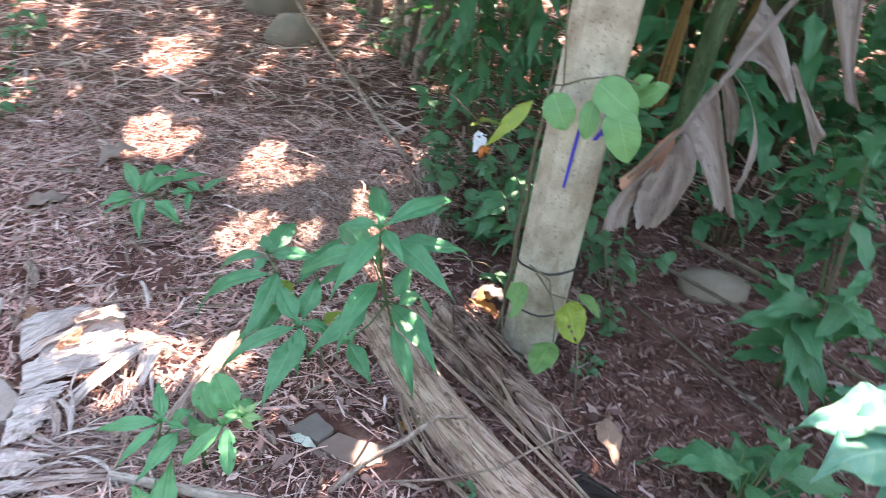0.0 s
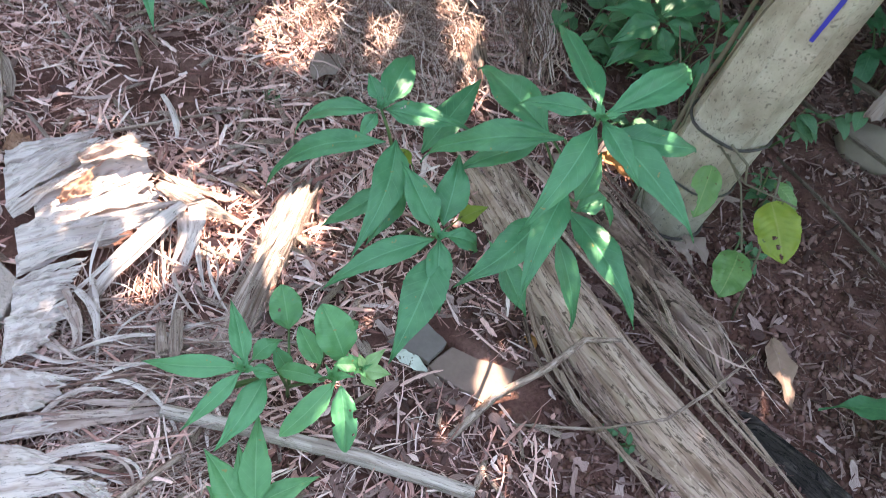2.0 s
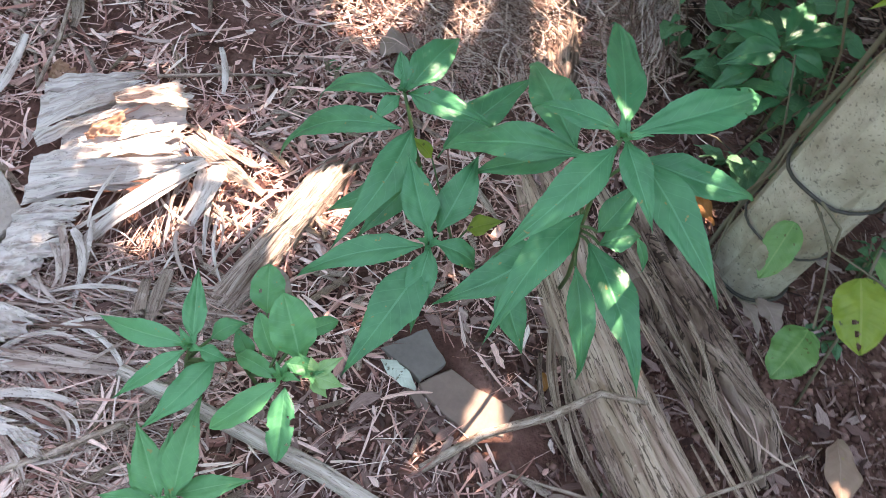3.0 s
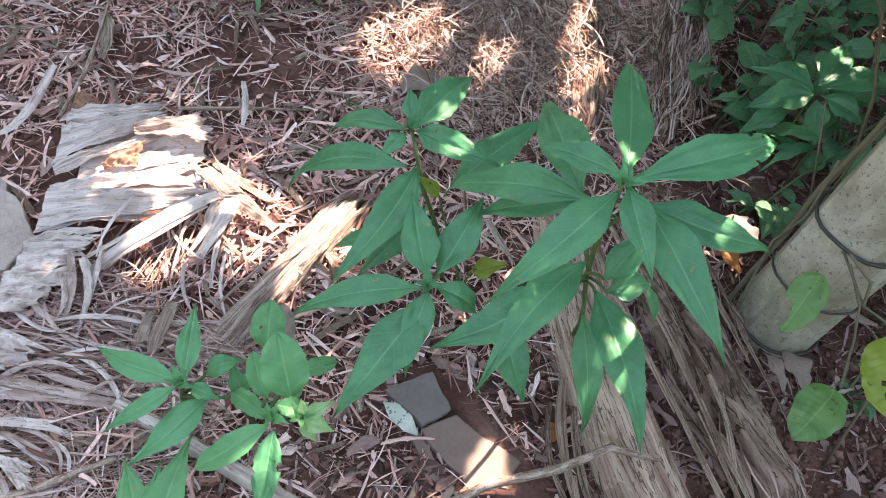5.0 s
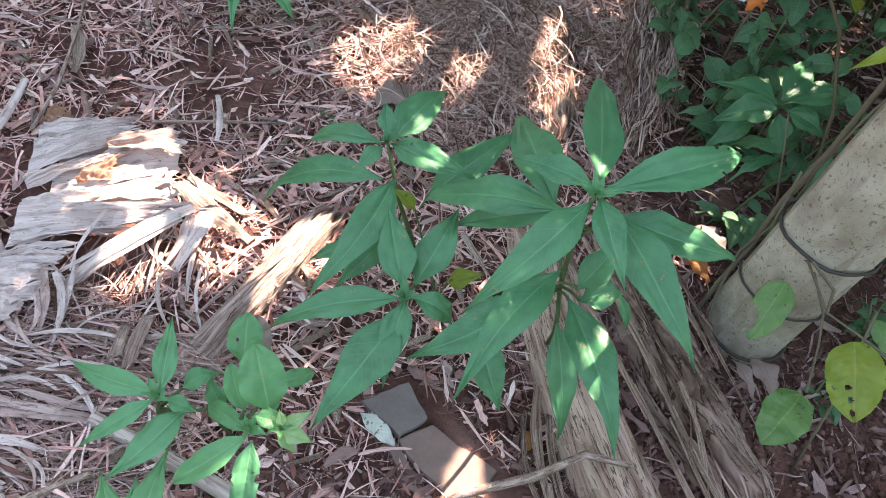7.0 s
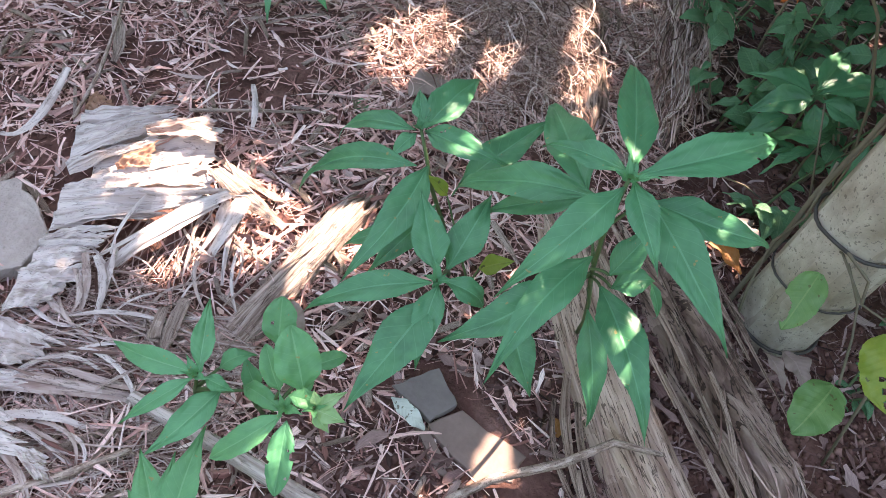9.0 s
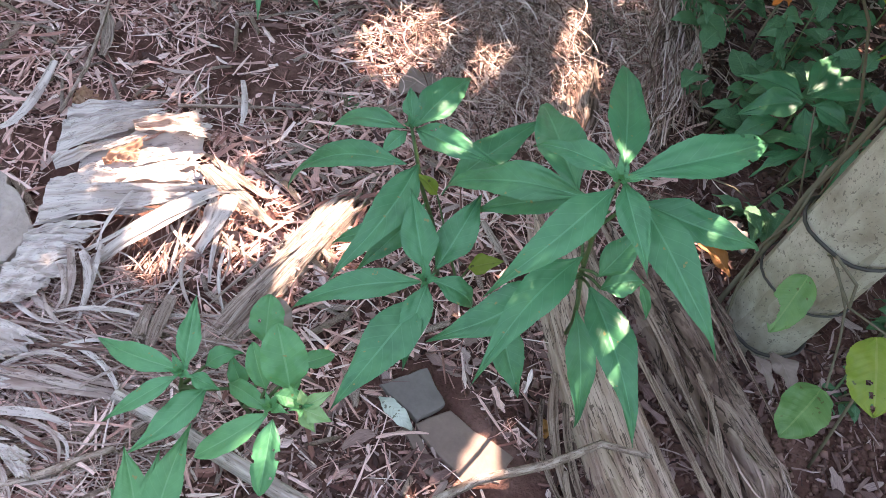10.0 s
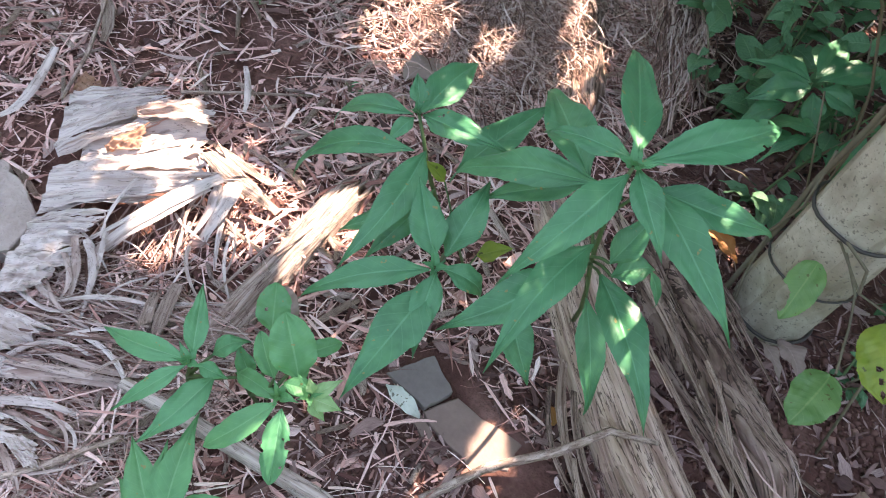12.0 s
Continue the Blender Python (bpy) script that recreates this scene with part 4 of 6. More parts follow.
    rnd = leafy_plant("leafy_plant", "small bright green seedling with rounder spotted leaves", (-0.30, 0.99, 0.0),
                      [[(-0.30, 0.99, -0.01), (-0.30, 0.97, 0.07), (-0.27, 0.955, 0.13), (-0.243, 0.945, 0.18), (-0.213, 0.952, 0.20)], [(-0.30, 0.985, 0.04), (-0.31, 1.02, 0.07), (-0.318, 1.046, 0.09)],
                       [(-0.27, 0.955, 0.13), (-0.263, 0.962, 0.17)], [(-0.243, 0.945, 0.18), (-0.235, 0.967, 0.19)], [(-0.27, 0.955, 0.12), (-0.257, 1.024, 0.13)], [(-0.30, 0.97, 0.07), (-0.316, 0.967, 0.12)]],
                      ROUND, ROUND_GREEN, OVAL, seed=90.0, radius=0.0028, bites={1: ((0.45, 0.3, 0.0024),)})
    leafy_plant("", "", None, [], YELLOWED, LIGHT_GREEN, OVAL, seed=97.0, plant=rnd, bites={0: ((0.42, 0.02, 0.005), (0.36, 0.25, 0.0014), (0.55, 0.98, 0.003), (0.72, 0.15, 0.0018))})
    leafy_plant("", "", None, [], SPROUT, SPROUT_GREEN, seed=100.0, plant=rnd)
    leafy_plant("leafy_plant", "low light green seedling with broad leaves at the stick", (-0.335, 0.845, 0.0),
                [[(-0.335, 0.845, -0.01), (-0.32, 0.82, 0.05), (-0.300, 0.80, 0.088)]], LOWEST, ROUND_GREEN, LANCE, seed=110.0, radius=0.003)


build_front_plants()


def young_leaves(foot, tips, size, mat, seed):
    """Small upright leaves round the tips of the seedling that stands nearest to foot."""
    plants = [o for o in bpy.data.objects if o.name.startswith("leafy_plant")]
    plant = min(plants, key=lambda o: (Vector(o.location).xy - Vector(foot)).length)
    g = random.Random(seed)
    for x, y, z in tips:
        for k in range(5):
            t = 1.256 * k + g.uniform(-0.4, 0.4)
            q = size * g.uniform(0.55, 1.1)
            end = (x + 0.75 * q * math.cos(t), y + 0.75 * q * math.sin(t), z + q * g.uniform(0.15, 0.7))
            blade("young_leaf", plant, (x, y, z - 0.006), end, q * 0.34, 0.12, mat, LANCE, seed + k * 2.3 + x * 90, "", 0.5, Vector((0.1, -0.3, 1)).normalized())


young_leaves((-0.20, 1.36), [(-0.263, 1.279, 0.320), (-0.210, 1.20, 0.268)], 0.030, GREEN, 11)
young_leaves((-0.185, 1.33), [(-0.156, 1.108, 0.292)], 0.030, GREEN, 12)
young_leaves((0.03, 1.31), [(-0.025, 1.156, 0.500), (-0.065, 1.13, 0.25)], 0.034, LIGHT_GREEN, 13)
young_leaves((-0.39, 0.96), [(-0.350, 0.934, 0.178)], 0.032, LIGHT_GREEN, 14)
young_leaves((-0.30, 0.99), [(-0.213, 0.952, 0.20), (-0.243, 0.942, 0.185)], 0.034, ROUND_GREEN, 15)
young_leaves((-0.335, 0.845), [(-0.300, 0.80, 0.09)], 0.03, ROUND_GREEN, 16)


# ---- dry banana leaf and loose pieces on the mulch ----
UPPER_FLAPS = [
    (-0.829, 1.286, 0.03, -0.819, 1.308, 0.05, -0.789, 1.314, 0.035, -0.816, 1.284, 0.03),
    (-0.821, 1.28, 0.035, -0.724, 1.362, 0.03, -0.716, 1.336, 0.03, -0.8, 1.232, 0.03),
    (-0.806, 1.243, 0.035, -0.705, 1.342, 0.045, -0.702, 1.306, 0.04, -0.779, 1.183, 0.02),
    (-0.714, 1.292, 0.05, -0.657, 1.38, 0.035, -0.607, 1.34, 0.03, -0.701, 1.28, 0.045),
    (-0.776, 1.18, 0.03, -0.693, 1.3, 0.04, -0.683, 1.287, 0.035, -0.762, 1.17, 0.02),
    (-0.718, 1.218, 0.015, -0.654, 1.332, 0.02, -0.583, 1.261, 0.02, -0.688, 1.181, 0.02),
]
LOWER_FLAPS = [
    (-0.746, 1.144, 0.035, -0.68, 1.206, 0.035, -0.643, 1.186, 0.035, -0.725, 1.111, 0.035),
    (-0.735, 1.128, 0.045, -0.532, 1.268, 0.035, -0.56, 1.21, 0.035, -0.706, 1.075, 0.035),
    (-0.726, 1.103, 0.03, -0.577, 1.211, 0.03, -0.614, 1.154, 0.03, -0.71, 1.067, 0.03),
    (-0.708, 1.059, 0.035, -0.637, 1.12, 0.03, -0.636, 1.071, 0.03, -0.7, 1.032, 0.03),
    (-0.698, 1.029, 0.035, -0.64, 1.072, 0.035, -0.612, 1.026, 0.03, -0.675, 0.968, 0.025),
    (-0.706, 0.916, 0.03, -0.593, 0.944, 0.02, -0.58, 0.937, 0.02, -0.654, 0.862, 0.03),
    (-0.532, 0.802, 0.03, -0.494, 0.814, 0.035, -0.462, 0.79, 0.03, -0.48, 0.784, 0.03),
]
LEFT_FLAPS = [
    (-0.694, 1.002, 0.03, -0.629, 1.041, 0.03, -0.63, 0.97, 0.03, -0.671, 0.938, 0.03),
    (-0.668, 0.931, 0.03, -0.578, 0.938, 0.03, -0.596, 0.889, 0.03, -0.648, 0.859, 0.03),
    (-0.639, 0.835, 0.032, -0.579, 0.836, 0.032, -0.491, 0.808, 0.032, -0.619, 0.753, 0.032),
    (-0.726, 0.956, 0.035, -0.684, 0.951, 0.035, -0.645, 0.884, 0.035, -0.668, 0.874, 0.035),
    (-0.661, 0.855, 0.022, -0.582, 0.891, 0.022, -0.576, 0.863, 0.022, -0.65, 0.83, 0.022),
]
LEAF_STRIPS = [
    (-0.532, 1.25, 0.045, -0.574, 1.15, 0.05, -0.609, 1.059, 0.02, 0.0212),
    (-0.538, 1.227, 0.04, -0.568, 1.141, 0.045, -0.601, 1.073, 0.02, 0.0163),
    (-0.557, 1.221, 0.05, -0.588, 1.143, 0.045, -0.627, 1.067, 0.03, 0.0131),
    (-0.517, 1.263, 0.03, -0.503, 1.211, 0.04, -0.506, 1.16, 0.012, 0.0287),
    (-0.536, 1.246, 0.03, -0.517, 1.197, 0.035, -0.522, 1.155, 0.012, 0.0168),
    (-0.638, 1.06, 0.04, -0.605, 1.021, 0.035, -0.593, 0.985, 0.015, 0.0154),
]
LOW_LEAF_STRIPS = [
    (-0.623, 1.064, 0.04, -0.584, 1.03, 0.04, -0.572, 0.989, 0.015, 0.0154),
    (-0.611, 1.09, 0.035, -0.583, 1.034, 0.035, -0.562, 0.969, 0.012, 0.0116),
    (-0.64, 1.038, 0.035, -0.603, 1.006, 0.035, -0.604, 0.978, 0.015, 0.0107),
    (-0.621, 1.176, 0.06, -0.618, 1.115, 0.055, -0.608, 1.076, 0.04, 0.0064),
    (-0.686, 1.014, 0.03, -0.619, 0.978, 0.025, -0.584, 0.998, 0.015, 0.0121),
    (-0.661, 0.968, 0.025, -0.596, 0.961, 0.025, -0.57, 0.998, 0.015, 0.009),
]
FLOWING_STRIPS = [
    (-0.603, 0.859, 0.02, -0.522, 0.895, 0.025, -0.437, 0.927, 0.012, 0.0171),
    (-0.618, 0.875, 0.02, -0.531, 0.898, 0.03, -0.452, 0.928, 0.015, 0.0128),
    (-0.574, 0.914, 0.02, -0.486, 0.925, 0.025, -0.42, 0.96, 0.012, 0.0101),
    (-0.57, 0.827, 0.03, -0.522, 0.853, 0.03, -0.476, 0.865, 0.012, 0.018),
    (-0.569, 0.822, 0.02, -0.526, 0.832, 0.025, -0.463, 0.831, 0.012, 0.0082),
    (-0.562, 0.801, 0.03, -0.508, 0.785, 0.03, -0.475, 0.762, 0.02, 0.0158),
    (-0.537, 0.842, 0.02, -0.476, 0.842, 0.03, -0.452, 0.799, 0.012, 0.0068),
    (-0.503, 0.769, 0.02, -0.479, 0.786, 0.02, -0.446, 0.812, 0.012, 0.0093),
    (-0.507, 0.846, 0.02, -0.455, 0.837, 0.03, -0.449, 0.786, 0.012, 0.0061),
]
LOOSE_STRIPS = [
    (-0.586, 1.29, 0.03, -0.51, 1.268, 0.03, -0.439, 1.259, 0.015, 0.0297),
    (-0.584, 1.316, 0.02, -0.498, 1.297, 0.025, -0.475, 1.308, 0.012, 0.0178),
    (-0.921, 1.352, 0.02, -0.875, 1.224, 0.025, -0.907, 1.185, 0.015, 0.0161),
    (-0.499, 1.046, 0.03, -0.481, 1, 0.03, -0.493, 1.046, 0.012, 0.0166),
    (-0.482, 1.072, 0.03, -0.469, 1.017, 0.03, -0.46, 0.984, 0.012, 0.0197),
    (-0.945, 1.503, 0.02, -0.901, 1.458, 0.02, -0.879, 1.412, 0.012, 0.022),
    (-0.651, 1.495, 0.02, -0.611, 1.441, 0.03, -0.597, 1.408, 0.012, 0.0115),
    (-0.163, 1.445, 0.02, -0.127, 1.413, 0.024, -0.094, 1.393, 0.014, 0.0114),
    (-0.218, 1.364, 0.018, -0.185, 1.357, 0.02, -0.153, 1.355, 0.012, 0.0068),
]
BARK_STRIPS = [
    (0.04, 1.241, 0.03, 0.083, 1.123, 0.03, 0.171, 1.033, 0.012, 0.017),
    (0.068, 1.203, 0.03, 0.127, 1.091, 0.03, 0.226, 1.017, 0.012, 0.012),
    (0.099, 1.111, 0.03, 0.164, 1.021, 0.03, 0.278, 0.971, 0.012, 0.011),
    (0.036, 1.193, 0.03, 0.072, 1.105, 0.03, 0.153, 1.048, 0.012, 0.009),
    (0.117, 1.071, 0.03, 0.197, 0.997, 0.03, 0.264, 0.93, 0.012, 0.012),
    (0.276, 1.275, 0.075, 0.342, 1.239, 0.06, 0.437, 1.24, 0.015, 0.01),
    (0.218, 1.318, 0.075, 0.276, 1.239, 0.06, 0.321, 1.145, 0.015, 0.009),
]
LONG_STICK = [(-0.456, 0.921, 0.025), (-0.345, 0.921, 0.02), (-0.172, 0.913, 0.018), (-0.018, 0.895, 0.015)]
LEFT_TWIG = [(-0.526, 0.737, 0.02), (-0.459, 0.805, 0.025), (-0.413, 0.863, 0.03), (-0.407, 0.865, 0.012)]
TOP_TWIG = [(-0.998, 1.606, 0.02), (-0.915, 1.466, 0.03), (-0.867, 1.363, 0.025), (-0.837, 1.267, 0.02)]
BENT_STALK = [(-0.058, 0.973, 0.01), (0.001, 1.047, 0.025), (0.075, 1.101, 0.05), (0.124, 1.15, 0.07), (0.188, 1.168, 0.065)]
DARK_TWIG = [(-0.694, 1.374, 0.03), (-0.61, 1.445, 0.02), (-0.524, 1.507, 0.012)]
VINE_MAIN = [(0.288, 1.604, 0.02), (0.279, 1.601, 0.1), (0.282, 1.617, 0.18), (0.278, 1.624, 0.26), (0.235, 1.61, 0.38), (0.17, 1.576, 0.5), (0.11, 1.495, 0.58), (0.054, 1.412, 0.66)]
VINE_SIDE = [(0.21, 1.687, 0.3), (0.229, 1.655, 0.26), (0.273, 1.623, 0.16)]
VINE_LOW = [(0.28, 1.592, 0.11), (0.286, 1.541, 0.19), (0.302, 1.483, 0.23), (0.33, 1.398, 0.24), (0.367, 1.375, 0.25), (0.4, 1.351, 0.26)]
VINE_STALK = [(0.309, 1.464, 0.235), (0.336, 1.415, 0.22), (0.35, 1.384, 0.19), (0.346, 1.311, 0.18)]
VINE_STALK_B = [(0.33, 1.398, 0.24), (0.325, 1.421, 0.26), (0.274, 1.409, 0.3)]
TILE_A = [(-0.174, 1.106, 0.012), (-0.129, 1.162, 0.012), (-0.081, 1.126, 0.012), (-0.107, 1.084, 0.012)]
TILE_B = [(-0.109, 1.081, 0.010), (-0.073, 1.122, 0.010), (0.032, 1.104, 0.010), (0.030, 1.06, 0.010), (-0.019, 1.040, 0.010)]
TILE_C = [(-0.156, 1.102, 0.004), (-0.103, 1.075, 0.004), (-0.025, 1.026, 0.004), (-0.068, 1.028, 0.004)]
PALE_PIECE = [(-0.167, 1.089, 0.015), (-0.106, 1.069, 0.012)]
DRYLEAF = [(-0.375, 1.714, 0.02), (-0.404, 1.624, 0.03)]
ORANGE = [(0.246, 1.575, 0.015), (0.164, 1.63, 0.02), (0.234, 1.645, 0.03), (0.183, 1.608, 0.035)]
ROUND_LEAF = [(0.340, 1.305, 0.18), (0.306, 1.222, 0.16), (0.363, 1.361, 0.25), (0.386, 1.266, 0.22), (0.262, 1.398, 0.26), (0.246, 1.322, 0.215)]
SLAB = [(-0.815, 1.122, 0.03), (-0.758, 1.097, 0.03), (-0.702, 1.063, 0.03), (-0.699, 1.008, 0.03), (-0.752, 0.935, 0.03), (-0.872, 1.037, 0.03)]
CURLED = [(0.337, 1.459, 0.02), (0.381, 1.396, 0.02), (0.303, 1.433, 0.03), (0.351, 1.374, 0.02)]
CANE = [(-0.646, 1.894, 0.01), (-0.482, 1.731, 0.01), (-0.562, 1.896, 0.02), (-0.508, 1.753, 0.01)]
POST_LEAVES = [
    (0.249, 1.44, 0.678, 0.286, 1.41, 0.621, 0.0635),
    (0.324, 1.42, 0.684, 0.321, 1.39, 0.615, 0.0391),
    (0.323, 1.41, 0.723, 0.404, 1.38, 0.678, 0.0688),
    (0.363, 1.38, 0.689, 0.403, 1.35, 0.599, 0.0667),
    (0.413, 1.46, 0.679, 0.458, 1.43, 0.731, 0.0443),
    (0.208, 1.36, 0.69, 0.133, 1.33, 0.594, 0.0332),
    (0.398, 1.47, 0.702, 0.426, 1.44, 0.74, 0.0288),
]
DEAD_RIB = [(0.423, 1.4, 0.544), (0.512, 1.43, 0.66), (0.565, 1.46, 0.756), (0.622, 1.49, 0.849), (0.665, 1.52, 0.917)]


def sheet(name, parent, corners, z, mat, seed, label="", rows=30, cols=36, rag=0.10, lift=0.012, tear=0.33, shreds=9.0):
    """A pleated, torn sheet between four corners (two along the rib, two torn), as dry banana leaf lies."""
    a, b, c, d = [Vector(q) for q in corners]
    o = Vector(parent.location)
    verts, uvs = [], []
    for i in range(rows):
        v = i / (rows - 1)
        for j in range(cols):
            u = j / (cols - 1)
            u2 = u * (1 + rag * wobble(v * shreds, seed, 1.0, 1.0) * (u ** 3))
            p = a.lerp(b, u2).lerp(d.lerp(c, u2), v)
            pleat = 0.007 * abs(wobble(v * 3 + 0.8 * wobble(u * 2, v * 2, seed), u * 0.8, seed + 7, 1.0)) + 0.0006 * wobble(v * 14, u * 1.5, seed, 1.0) + lift * wobble(u * 2.2, v * 3.0, seed, 1.0) + 0.006 * wobble(u * 7, v * 5, seed + 3, 1.0)
            verts.append(p + Vector((0, 0, pleat + lift * 0.6 * math.sin(math.pi * u))) - o)
            uvs.append((u, v + seed))
    keep = []
    for f in grid_faces(rows, cols):
        i, j = divmod(f[0], cols)
        slit = wobble(i * 1.31, seed, 0.7, 1.0) > tear and abs(j / cols - 0.62 - 0.3 * wobble(i * 0.9, seed + 4, 0.2)) < 0.30 + 0.2 * wobble(i * 2.1, seed, 3.3)
        if not slit:
            keep.append(f)
    return mesh_object(name, verts, keep, mat, parent, uvs, label)


def ribbon(name, parent, pts, width, mat, seed, label="", rows=18, cols=6):
    """A limp torn strip through three points, twisting a little."""
    a, b, c = [Vector(p) for p in pts]
    o = Vector(parent.location) if parent else Vector()
    verts, uvs = [], []
    for i in range(rows):
        u = i / (rows - 1)
        p = a * ((1 - u) * (1 - 2 * u)) + b * (4 * u * (1 - u)) + c * (u * (2 * u - 1))
        q = a * (4 * u - 3) + b * (4 - 8 * u) + c * (4 * u - 1)
        side = q.cross(Vector((0, 0, 1))).normalized()
        twist = 0.6 * wobble(u * 2.3, seed, 0.4)
        wide = width * (0.6 + 0.4 * math.sin(math.pi * min(1.0, 0.15 + u))) * (1 + 0.25 * wobble(u * 5, seed, 2.0))
        for j in range(cols):
            v = j / (cols - 1) - 0.5
            w = side * (v * wide * math.cos(twist)) + Vector((0, 0, v * wide * math.sin(twist) + 0.22 * wide * (0.25 - v * v) * 2 + 0.06 * wide * wobble(v * 5, u * 2, seed, 1.0)))
            verts.append(p + w - o)
            uvs.append((u, (v + 0.5) * width * 12 + seed))
    return mesh_object(name, verts, grid_faces(rows, cols), mat, parent, uvs, label)


def build_banana_leaf():
    leaf = empty("dry_banana_leaf", (-0.66, 1.10, 0.0), "crumpled grey-white dry banana leaf torn into strips on the mulch", "dry leaf")
    for k, row in enumerate(UPPER_FLAPS + LOWER_FLAPS + LEFT_FLAPS):
        pts = [row[3 * i:3 * i + 3] for i in range(4)]
        sheet("flap", leaf, pts, 0, DRY_BROWN if k in (0,) else DRY_PINK if k == 3 else DRY_SHEET, 2.0 + k * 3.7, "reddish-brown turned flap" if k == 0 else "pinkish flap" if k == 3 else "", 34, 48, 0.30, 0.008, 0.58)
    sheet("flap", leaf, [(-0.781, 1.269, 0.012), (-0.654, 1.392, 0.014), (-0.569, 1.251, 0.014), (-0.72, 1.15, 0.014)], 0, DRY_SHEET, 59.0, "", 40, 48, 0.25, 0.006, 0.7)
    sheet("torn_flap", leaf, [(-0.718, 1.219, 0.030), (-0.686, 1.282, 0.042), (-0.673, 1.242, 0.026), (-0.710, 1.214, 0.022)], 0, DRY_BROWN, 77.0, "reddish-brown inner side of the dry leaf", 30, 36, 0.2, 0.006, 2.0)
    for k, r in enumerate(LEAF_STRIPS + LOW_LEAF_STRIPS):
        ribbon("strip", leaf, (r[0:3], r[3:6], r[6:9]), r[9] * (0.75 if 4 < k < 12 else 1.0), DRY_PINK if k in (5, 8, 10) else DRY_SHEET, 1.0 + k * 2.9)
    return leaf


build_banana_leaf()
for k, r in enumerate(FLOWING_STRIPS + LOOSE_STRIPS):
    bark = k in (9, 10, 12, 13, 14, 16, 17)
    ob = ribbon("dry_leaf_strip", None, (r[0:3], r[3:6], r[6:9]), r[9] * (0.7 if 2 < k < 9 else 1.0), BARK if bark else DRY_PINK if k < 7 and k != 3 else DRY_SHEET, 41.0 + k * 2.3)
    tagged(ob, "pale splintered bark strip on the mulch" if bark else "pinkish strip of dry banana leaf on the mulch" if k < 7 and k != 3 else "grey strip of dry banana leaf on the mulch", "dry leaf", "loose dry strips")

for k in range(30):
    x, y = float(rng.normal(-0.54, 0.08)), float(rng.normal(0.93, 0.10))
    if k > 17:
        x, y = float(rng.normal(-0.48, 0.05)), float(rng.normal(1.16, 0.06))
    t, size = float(rng.normal(0.35, 0.5) if k < 18 else rng.normal(-1.2, 0.4)), float(rng.uniform(0.06, 0.17))
    h = 0.012 + 0.014 * float(rng.random())
    d = Vector((math.cos(t), math.sin(t), 0)) * size * 0.5
    m = Vector((x, y, h + 0.008)) + Vector((-d.y, d.x, 0)) * float(rng.normal(0, 0.35))
    pink = k % 3 == 0
    ob = ribbon("dry_leaf_strip", None, (Vector((x, y, h)) - d, m, Vector((x, y, h * 0.6)) + d), float(rng.uniform(0.0025, 0.008)), DRY_PINK if pink else DRY_SHEET, 70.0 + k * 1.9)
    tagged(ob, "pinkish strip of dry banana leaf on the mulch" if pink else "grey strip of dry banana leaf on the mulch", "dry leaf", "loose dry strips")

for k, r in enumerate(BARK_STRIPS):
    ob = ribbon("bark_strip", None, (r[0:3], r[3:6], r[6:9]), r[9], GREY_WOOD if k % 2 else OLD_WOOD, 130.0 + k * 2.3)
    tagged(ob, "brown strip of bark peeling off the log", "bark strip", "bark strips along the logs")


def shreds():
    """Long thin shreds that flow off the torn leaf, some along it and some across."""
    rows = []
    for k in range(230):
        if k % 3:
            u = rng.random()
            x, y, yaw, size = -0.66 + 0.30 * u + rng.normal(0, 0.02), 0.93 + 0.11 * u + rng.normal(0, 0.05), 0.32 + rng.normal(0, 0.22), rng.uniform(0.06, 0.22)
        else:
            u = rng.random()
            x, y, yaw, size = -0.66 + 0.17 * u + rng.normal(0, 0.02), 1.02 + 0.17 * u + rng.normal(0, 0.03), -1.35 + rng.normal(0, 0.3), rng.uniform(0.05, 0.14)
        rows.append((x, y, ground_z(x, y) + rng.uniform(0.006, 0.026), yaw, size, rng.uniform(0.0008, 0.0036), rng.normal(0, 0.05), rng.normal(0.03, 0.06), rng.normal(0, 0.5), rng.normal(0, 0.35)))
    for _ in range(1100):
        x, y = rng.uniform(-0.66, -0.33), rng.uniform(0.76, 1.06)
        rows.append((x, y, ground_z(x, y) + rng.uniform(0.003, 0.022), rng.normal(0.4, 0.5), rng.uniform(0.03, 0.13), rng.uniform(0.0006, 0.0022), rng.normal(0, 0.05), rng.normal(0.03, 0.06), rng.normal(0, 0.5), rng.normal(0, 0.8)))
    strands("leaf_shreds", "long thin grey-white shreds of dry banana leaf", "litter", SHRED, rows, 6)


